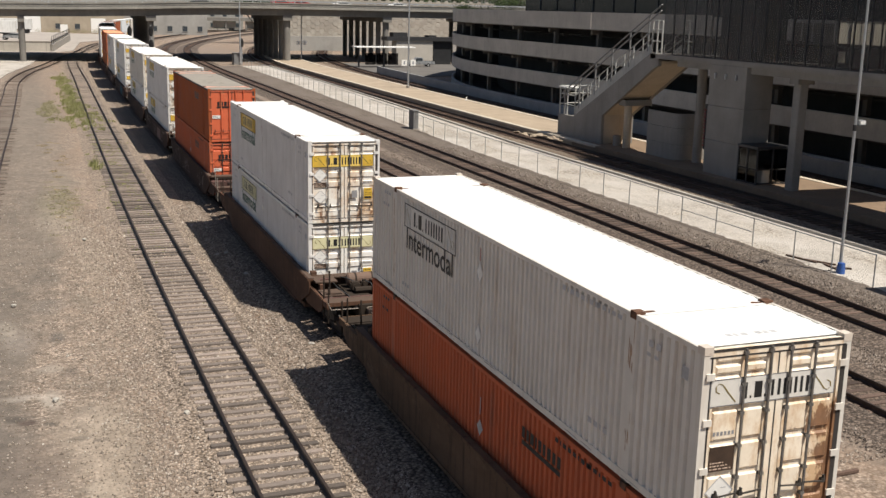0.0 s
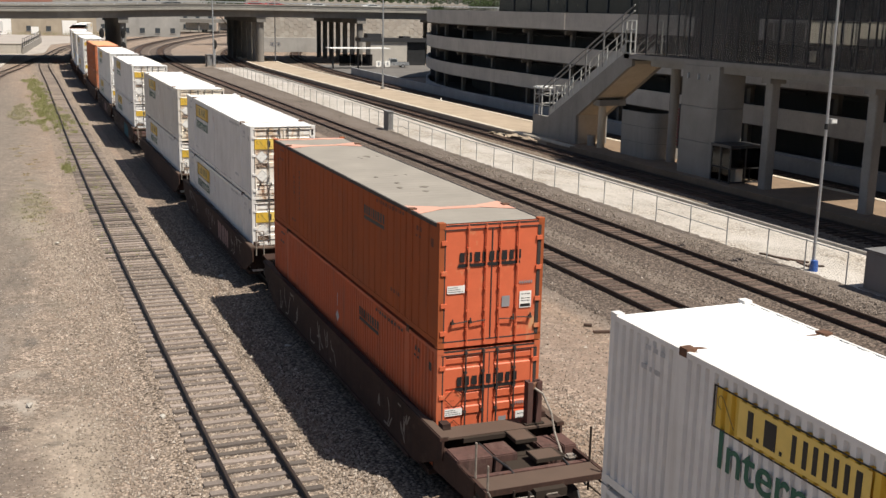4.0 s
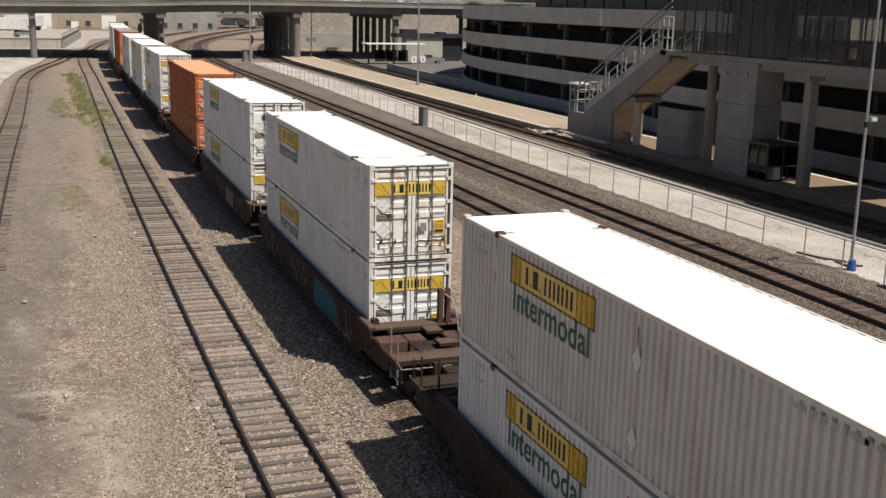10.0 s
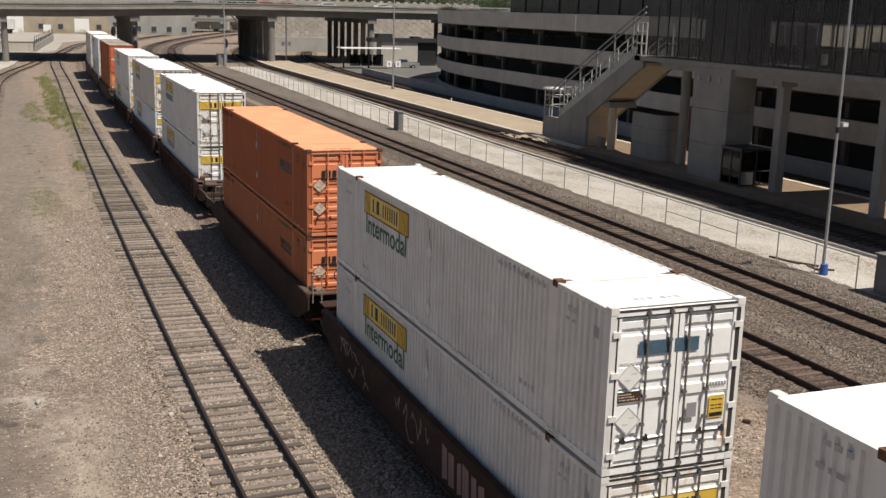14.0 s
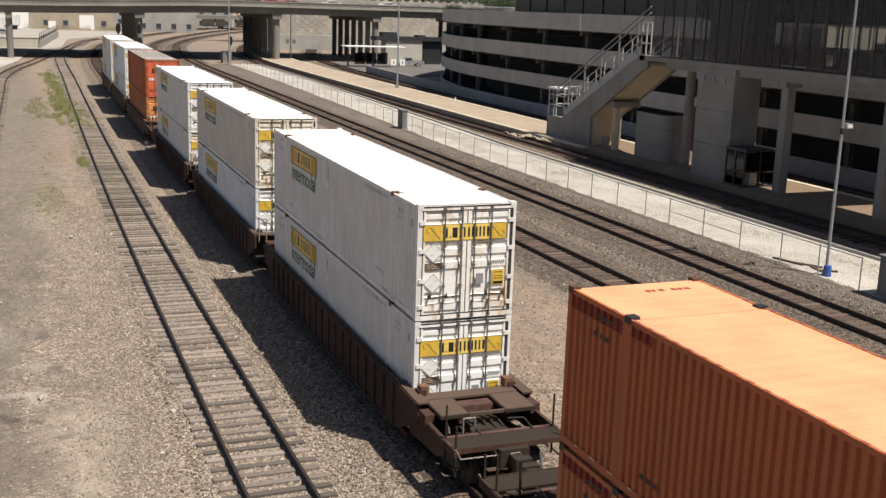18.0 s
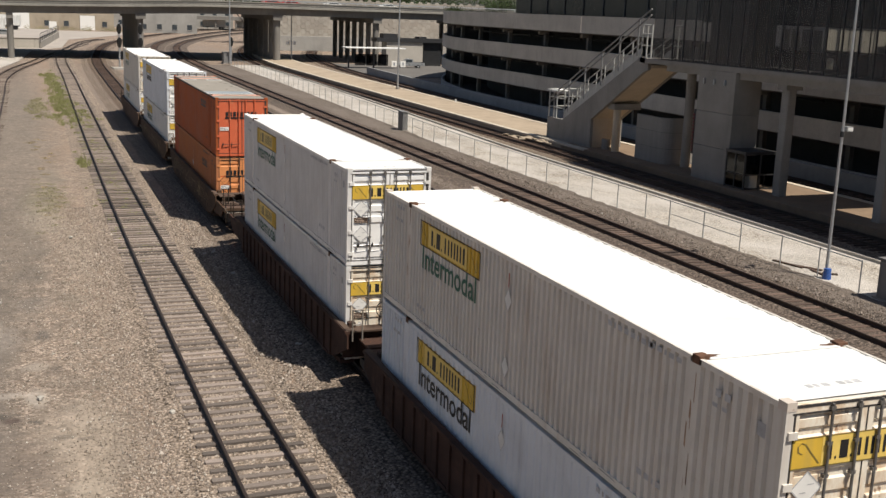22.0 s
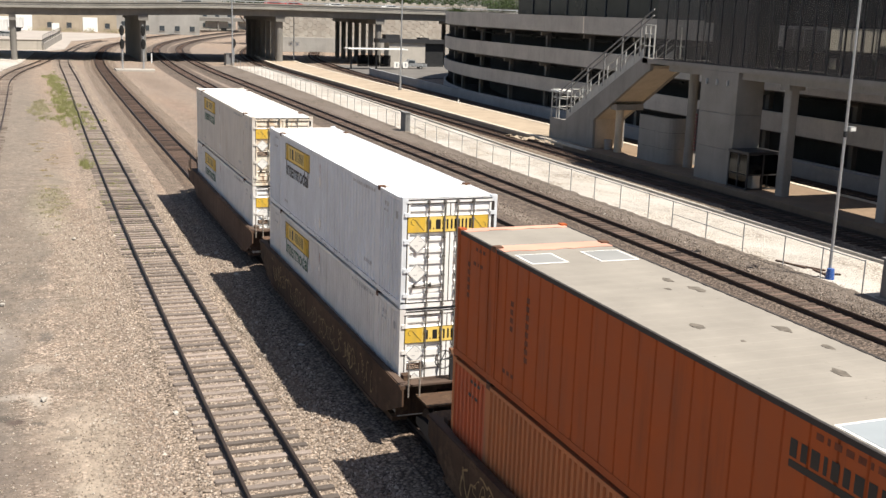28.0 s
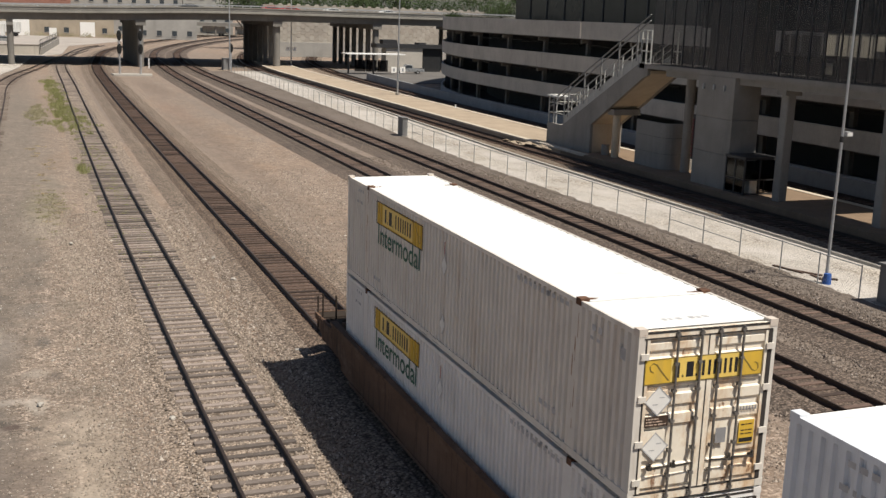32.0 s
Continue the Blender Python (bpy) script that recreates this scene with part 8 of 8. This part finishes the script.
        for sgn in (-1, 1):
            bent("stanchion", ((sgn * 1.05, 1.75, 1.1), (sgn * 1.05, 1.75, 2.0)), 0.03, MAT["grime"])
    elif style == "stand":
        bx("deck_panel", -1.44, 1.44, 0.26, 0.62, top - 0.02, top + 0.032, MAT["deck_plate"])
        bx("deck_panel", -1.0, 0.05, 0.622, 0.70, top - 0.10, top + 0.0, MAT["grime"])
        bx("step_plate", 0.06, 0.54, 0.62, 1.2, top - 0.03, top + 0.02, MAT["deck_plate"])
        ring("step_plate", 0.04, 0.56, 0.60, 1.22, top - 0.06, top + 0.024, 0.03, MAT["grime"])
        bx("step_plate", 0.18, 0.78, 1.5, 2.0, 1.26, 1.30, MAT["deck_plate"])
        ring("step_plate", 0.16, 0.80, 1.48, 2.02, 1.22, 1.304, 0.03, MAT["grime"])
        for x0, x1 in ((-1.45, -0.62), (-0.58, -0.02), (0.60, 1.08), (1.12, 1.45)):
            bx("end_box", x0, x1, 0.74, 1.46, 0.68, 1.27, MAT["maroon"], "maroon steel box", 0.025)
        bx("end_box", -0.02, 0.6, 0.8, 1.3, 0.7, 1.12, MAT["grime"])
        for x in (0.66, 1.02):
            bm = bmesh.new()
            w = 0.13 if x < 0.8 else -0.13
            prism(bm, [(x, y + d * 0.30), (x + w, y + d * 0.30), (x + w, y + d * 0.34), (x + w * 0.3, y + d * 0.34), (x + w * 0.3, y + d * 0.46), (x + w, y + d * 0.46), (x + w, y + d * 0.5), (x, y + d * 0.5)], "z", top + 0.03, top + 1.06)
            part("stand_post", bm, MAT["maroon"], end, "steel channel post")
        bx("stand_top", 0.72, 0.96, 0.33, 0.47, top + 0.86, top + 1.0, RUSTY, "rusty housing")
        bx("stand_foot", 0.6, 1.08, 0.27, 0.55, top + 0.03, top + 0.07, MAT["grime"])
        bent("bent_pipe", ((0.82, 0.42, top + 0.92), (0.98, 0.62, top + 0.80), (1.06, 0.9, top + 0.45), (1.06, 1.1, top + 0.05), (1.0, 1.6, 1.15)), 0.027, MAT["worn_steel"], "bent pale steel pipe")
        for k in range(5):
            bent("brake_chain", ((0.75 + 0.06 * k, 1.5 + 0.1 * k, 1.30 - 0.05 * k), (1.1, 1.7 + 0.09 * k, 1.12)), 0.02, MAT["grime"])
        bx("clamp", 0.95, 1.2, 1.75, 1.95, 1.14, 1.24, MAT["worn_steel"], "pale worn steel clamp", 0.04)
    else:
        bx("deck_panel", -1.22, 1.22, 0.26, 0.44, top - 0.02, top + 0.032, MAT["deck_plate"])
        for x0, x1 in ((-1.22, -0.52), (0.44, 1.22)):
            bx("deck_panel", x0, x1, 0.445, 1.5, top - 0.03, top + 0.024, MAT["deck_plate"], "", 0.012)
            ring("panel_frame", x0 - 0.02, x1 + 0.02, 0.45, 1.53, top - 0.07, top + 0.012, 0.03, MAT["grime"])
        bx("front_bar", -0.52, 0.44, 1.42, 1.5, top - 0.06, top + 0.01, MAT["deck_plate"])
        bx("pit_box", -0.5, 0.42, 0.46, 0.86, 0.9, top - 0.06, MAT["maroon"], "brown steel box", 0.02)
        bx("pit_floor", -0.5, 0.42, 0.86, 1.42, 0.82, 0.86, MAT["grime"])
        for x in (-0.2, 0.0, 0.2):
            bent("brake_rod", ((x, 0.9, 1.1), (x + 0.1, 1.3, 1.16), (x + 0.1, 1.75, 1.1)), 0.035, MAT["grime"])
        for sgn in (-1, 1):
            bm = bmesh.new()
            prism(bm, [(y - d * 0.9, top + 0.07), (y + d * 0.75, top + 0.05), (y + d * 0.75, top + 0.09), (y - d * 0.9, top + 0.11)], "x", *sorted((sgn * 1.24, sgn * 1.52)))
            part("side_wing", bm, MAT["deck_plate"], end)
            bx("guide_block", *sorted((sgn * 1.02, sgn * 1.24)), -0.12, 0.14, top + 0.03, top + 0.26, RUSTY, "rusty guide block")
            bx("wing_foot", *sorted((sgn * 1.26, sgn * 1.5)), 0.76, 1.2, 1.12, top - 0.06, mat)
        bent("grab_iron", ((-0.7, 1.62, 1.0), (-0.7, 1.62, 1.36), (-0.4, 1.62, 1.36), (-0.4, 1.62, 1.0)), 0.024, MAT["worn_steel"])
        bent("brake_cylinder", ((-0.6, 1.78, 1.08), (-0.1, 1.78, 1.08)), 0.12, MAT["grime"])


def build_car(mat, near, far, label, ribbed=False, scrawl=None, seed=1, block=None, tone="teal", style="open"):
    """One well of a double-stack car. near, far: 'joint' (shared truck) or 'coupler'."""
    root = thing("well_car", label, "rail car", "well cars of the train")
    rnd = random.Random(seed)
    top, low, out = 1.42, 0.22, 1.50
    for sgn in (-1, 1):
        # deep side sill that tapers up towards both ends
        bm = bmesh.new()
        out_line = [(-0.9, top), (-0.9, 0.95), (0.6, low + 0.05), (1.2, low), (CL - 1.2, low), (CL - 0.6, low + 0.05), (CL + 0.9, 0.95), (CL + 0.9, top)]
        prism(bm, out_line, "x", *sorted((sgn * (out - 0.05), sgn * out)))
        sill = part("side_sill", bm, mat, root)
        bm = bmesh.new()
        box(bm, *sorted((sgn * (out - 0.14), sgn * (out + 0.05))), -0.9, CL + 0.9, top - 0.02, top + 0.06)
        part("top_chord", bm, mat, sill)
        bm = bmesh.new()
        box(bm, *sorted((sgn * (out - 0.2), sgn * (out + 0.03))), 1.2, CL - 1.2, low - 0.06, low + 0.03)
        part("bottom_chord", bm, mat, sill)
        if ribbed:
            for k in range(19):
                yy = 0.9 + k * (CL - 1.8) / 18
                bm = bmesh.new()
                box(bm, *sorted((sgn * out, sgn * (out + 0.055))), yy - 0.05, yy + 0.05, low + 0.02, top - 0.03)
                part("rib", bm, mat, sill)
        if scrawl and sgn < 0:
            bm = bmesh.new()
            for y0, y1 in ((3.6, 5.2), (13.2, 14.8)) if scrawl is PALE_SCRAWL else ((1.2, 3.6), (7.5, 10.0), (12.2, 14.6)):
                graffiti(bm, rnd, -out - 0.004, y0, y1, 0.4, 1.25)
            if scrawl is PALE_SCRAWL:
                bubbles(bm, rnd, -out - 0.005, 1.6, 14.3, 0.42, 1.22)
            part("painted_scrawl", bm, scrawl, sill, "pale scrawled strokes of spray paint")["kind"] = "stuff"
        if block and sgn < 0 and tone == "pink":
            for k, w in enumerate((0.32, 0.28, 0.36, 0.24, 0.34, 0.3)):
                bm = bmesh.new()
                y0 = block + k * 0.42
                prism(bm, [(y0, 0.42 + 0.05 * (k % 2)), (y0 + w, 0.38), (y0 + w + 0.03, 1.1 + 0.06 * (k % 3)), (y0 + 0.05, 1.18)], "x", -out - 0.006, -out - 0.001)
                part("painted_block", bm, MAT["pink"], sill, "pale pink block of spray paint")
        elif block and sgn < 0:
            bm = bmesh.new()
            prism(bm, [(block, 0.36), (block + 3.3, 0.32), (block + 3.4, 0.95), (block + 3.1, 1.30), (block + 0.9, 1.24), (block + 0.05, 1.05)], "x", -out - 0.006, -out - 0.001)
            part("painted_block", bm, MAT["teal"], sill, "teal block of spray paint")
        # sloped plates between the sill and the container ends
        for y, d in ((0.0, 1), (CL, -1)):
            bm = bmesh.new()
            prism(bm, [(sgn * (out + 0.02), y + d * 2.2), (sgn * (out + 0.02), y - d * 0.9), (sgn * 1.33, y - d * 0.9), (sgn * 1.33, y - d * 0.05)], "z", top + 0.062, top + 0.085)
            part("gusset_plate", bm, MAT["deck_plate"], root)
            bm = bmesh.new()
            box(bm, *sorted((sgn * 1.10, sgn * 1.30)), *sorted((y - d * 0.16, y - d * 0.42)), top + 0.02, top + 0.17)
            part("guide", bm, mat, root)
        bm = bmesh.new()
        box(bm, *sorted((sgn * 1.02, sgn * 1.45)), 0.0, CL, low, low + 0.12)
        part("floor_ledge", bm, mat, root)
    for k in range(5):
        y = 0.4 + k * (CL - 0.8) / 4
        bm = bmesh.new()
        box(bm, -1.45, 1.45, y - 0.25, y + 0.25, low + 0.02, low + 0.135)
        part("cross_member", bm, mat, root)
    for kind, y, d in ((near, -0.25, -1), (far, CL + 0.25, 1)):
        reach = 1.55 if kind == "joint" else 3.05
        bm = bmesh.new()
        box(bm, -1.46, 1.46, *sorted((y, y + d * 0.08)), 0.5, top + 0.02)
        part("bulkhead", bm, mat, root)
        bm = bmesh.new()
        box(bm, -1.46, 1.46, *sorted((y, y + d * (0.26 if kind == "coupler" else 0.5))), top - 0.02, top + 0.03)
        end = part("end_deck", bm, MAT["deck_plate"], root, "dusty steel end deck")
        bm = bmesh.new()
        box(bm, -0.36, 0.36, *sorted((y, y + d * reach)), 0.66, 1.10)
        part("centre_sill", bm, MAT["grime"], root)
        if kind == "coupler":
            coupler_end(end, y, d, mat, style if d < 0 else "open", top)
            bm = bmesh.new()
            box(bm, -0.14, 0.14, *sorted((y + d * reach, y + d * (reach + 0.42))), 0.72, 1.0)
            box(bm, -0.20, 0.20, *sorted((y + d * (reach + 0.28), y + d * (reach + 0.5))), 0.66, 1.06)
            part("coupler", bm, MAT["rail"], root)
            bm = bmesh.new()
            rod(bm, (0.7, y + d * 2.9, 0.9), (0.62, y + d * 3.25, 0.55), 0.03, 6)
            part("air_hose", bm, MAT["dark"], root)
            build_wheels(root, y + d * 1.25, mat)
        else:
            bm = bmesh.new()
            box(bm, -1.1, 1.1, *sorted((y + d * 0.55, y + d * 1.45)), 1.16, 1.21)
            part("walkway", bm, mat, end)
            if d < 0:
                brake_stand(end, mat, 0.1, y - 0.35, top)
                bm = bmesh.new()
                for x in (-1.35, -1.05):
                    rod(bm, (x, y - 0.7, 1.2), (x, y - 0.7, 2.15), 0.024, 6)
                rod(bm, (-1.35, y - 0.7, 2.15), (-1.05, y - 0.7, 2.15), 0.024, 6)
                rod(bm, (-1.35, y - 0.7, 1.7), (-1.05, y - 0.7, 1.7), 0.024, 6)
                part("grab_iron", bm, MAT["worn_steel"], end)
                build_wheels(root, y - 1.6, mat)
    return root


WHITE = "white corrugated steel container with a yellow sign panel"
FLAT = "white finely ribbed container with a yellow sign panel"
KINDS = {
    "ribbed": build_container("white", "roof_white", DOORS["worn"], WHITE),
    "ribbed_clean": build_container("white", "roof_white", DOORS["clean"], WHITE + " and clean doors", stains=True),
    "flat_clean": build_container("white_cool", "roof_white", DOORS["clean"], FLAT + " and clean doors", side="flat", word="black", notice=False),
    "rust_runs": build_container("white", "roof_white", DOORS["stained"], "white corrugated container with rust-streaked doors"),
    "pale_sign": build_container("white", "roof_white", DOORS["worn"], "white corrugated container with a faded sign panel", panel="pale"),
    "cream_doors": build_container("white", "roof_white", DOORS["cream"], "white corrugated container with cream stained doors"),
    "cream": build_container("white_old", "roof_white", DOORS["cream"], "cream-white worn corrugated container with a yellow sign panel"),
    "blue_label": build_container("white", "roof_white", DOORS["clean"], "white corrugated container with a dark blue door label", door_panel="blue"),
    "old": build_container("white_old", "roof_white", DOORS["rusty"], "old white container with badly rusted doors", door="panelled", panel="plain", word="black"),
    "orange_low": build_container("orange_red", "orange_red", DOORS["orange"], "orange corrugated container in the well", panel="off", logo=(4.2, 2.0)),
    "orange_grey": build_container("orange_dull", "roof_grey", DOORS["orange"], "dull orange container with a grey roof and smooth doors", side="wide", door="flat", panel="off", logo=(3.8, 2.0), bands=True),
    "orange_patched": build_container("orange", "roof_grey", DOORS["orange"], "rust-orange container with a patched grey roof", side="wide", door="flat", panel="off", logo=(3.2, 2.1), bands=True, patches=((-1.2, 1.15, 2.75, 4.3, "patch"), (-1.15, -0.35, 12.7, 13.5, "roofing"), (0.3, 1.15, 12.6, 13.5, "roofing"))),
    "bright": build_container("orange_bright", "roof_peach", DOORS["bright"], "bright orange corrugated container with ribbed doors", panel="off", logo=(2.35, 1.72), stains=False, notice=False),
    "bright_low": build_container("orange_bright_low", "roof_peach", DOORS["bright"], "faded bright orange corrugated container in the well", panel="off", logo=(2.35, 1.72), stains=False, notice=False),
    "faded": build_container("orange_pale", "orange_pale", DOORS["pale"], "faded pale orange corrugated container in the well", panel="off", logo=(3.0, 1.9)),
}

TRAIN = [  # start, lower, upper
    (12.2, "orange_low", "old"), (36.2, "pale_sign", "rust_runs"),
    (59.7, "orange_low", "orange_grey"), (79.8, "ribbed", "rust_runs"), (99.4, "ribbed", "cream"),
    (123.1, "ribbed_clean", "ribbed"), (143.2, "ribbed", "blue_label"), (163.0, "bright_low", "bright"),
    (186.9, "ribbed_clean", "ribbed"), (206.7, "flat_clean", "cream"), (226.4, "cream_doors", "ribbed_clean"),
    (250.1, "faded", "orange_patched"), (270.0, "ribbed_clean", "flat_clean"), (289.7, "ribbed_clean", "cream"),
]
SCRAWL = plain("spray_paint", (0.22, 0.18, 0.15), 0.8, 0, 5, 0.3)
PALE_SCRAWL = plain("spray_paint_ochre", (0.30, 0.20, 0.09), 0.8, 0, 5, 0.3)
BROWN = "deep brown well car carrying two stacked containers"
CARS = {}
for key, args in {
    "a_tail": (MAT["car_brown"], "joint", "coupler", BROWN, False, None),
    "first": (MAT["car_tan"], "joint", "coupler", "dusty tan-brown well car carrying two stacked containers", False, None),
    "single": (MAT["car_rusty"], "coupler", "coupler", "rusty brown well car carrying two stacked containers", False, None),
    "b_head": (MAT["car_brown"], "coupler", "joint", BROWN, False, SCRAWL),
    "t_head": (MAT["car_brown"], "coupler", "joint", "brown well car with a teal spray-painted block", False, SCRAWL),
    "b_mid": (MAT["car_brown"], "joint", "joint", BROWN, False, SCRAWL),
    "r_head": (MAT["car_ribbed"], "coupler", "joint", "brown well car with ribbed sides", True, None),
    "r_mid": (MAT["car_ribbed"], "joint", "joint", "brown well car with ribbed sides", True, None),
    "r_tail": (MAT["car_ribbed"], "joint", "coupler", "brown well car with ribbed sides", True, None),
    "y_head": (MAT["car_yellow"], "coupler", "joint", "grimy ochre well car with scrawled paint on its side", False, PALE_SCRAWL),
    "y_mid": (MAT["car_yellow"], "joint", "joint", "grimy ochre well car with scrawled paint on its side", False, PALE_SCRAWL),
    "y_tail": (MAT["car_last"], "joint", "coupler", "rusty brown well car at the train's end", False, None),
}.items():
    CARS[key] = build_car(*args, seed=len(key) + ord(key[0]), block={"t_head": 3.0, "b_mid": 4.2}.get(key), tone="teal" if key == "t_head" else "pink", style={"b_head": "stand", "t_head": "stand", "r_head": "pit"}.get(key, "open"))
ORDER = ["first", "single", "b_head", "b_mid", "a_tail", "t_head", "b_mid", "a_tail", "r_head", "r_mid", "r_tail", "y_head", "y_mid", "y_tail"]
MOVERS = []
used = set()


def placed(table, key):
    if key in used:
        return copy_thing(table[key], pose(0, 0, 0))
    used.add(key)
    return table[key]


for (s, low_kind, up_kind), car in zip(TRAIN, ORDER):
    MOVERS.append((placed(CARS, car), s, CL, 0.0))
    MOVERS.append((placed(KINDS, low_kind), s, CL, DECK - 0.03))
    MOVERS.append((placed(KINDS, up_kind), s, CL, DECK + CH))


def motions():
    walk(cam, [(t, aimed(a, b, c)) for t, a, b, c in TURNS], [(t, EXPOSURE + stops) for t, stops in LIGHTER])
    for ob, s, length, z in MOVERS:
        walk(ob, [(t, on_track(s - gone(t), length, z)) for t in [k * 1.0 for k in range(33)]])
    # wheels roll towards the camera
    times = [k * 2 / FPS for k in range(480)] + [32.0]
    for ob, *_ in MOVERS:
        for o in ob.children_recursive:
            if o.name.startswith("wheelset"):
                at = o.location.copy()
                walk(o, [(t, Matrix.Translation(at) @ Matrix.Rotation(gone(t) / 0.42, 4, "X")) for t in times])


motions()
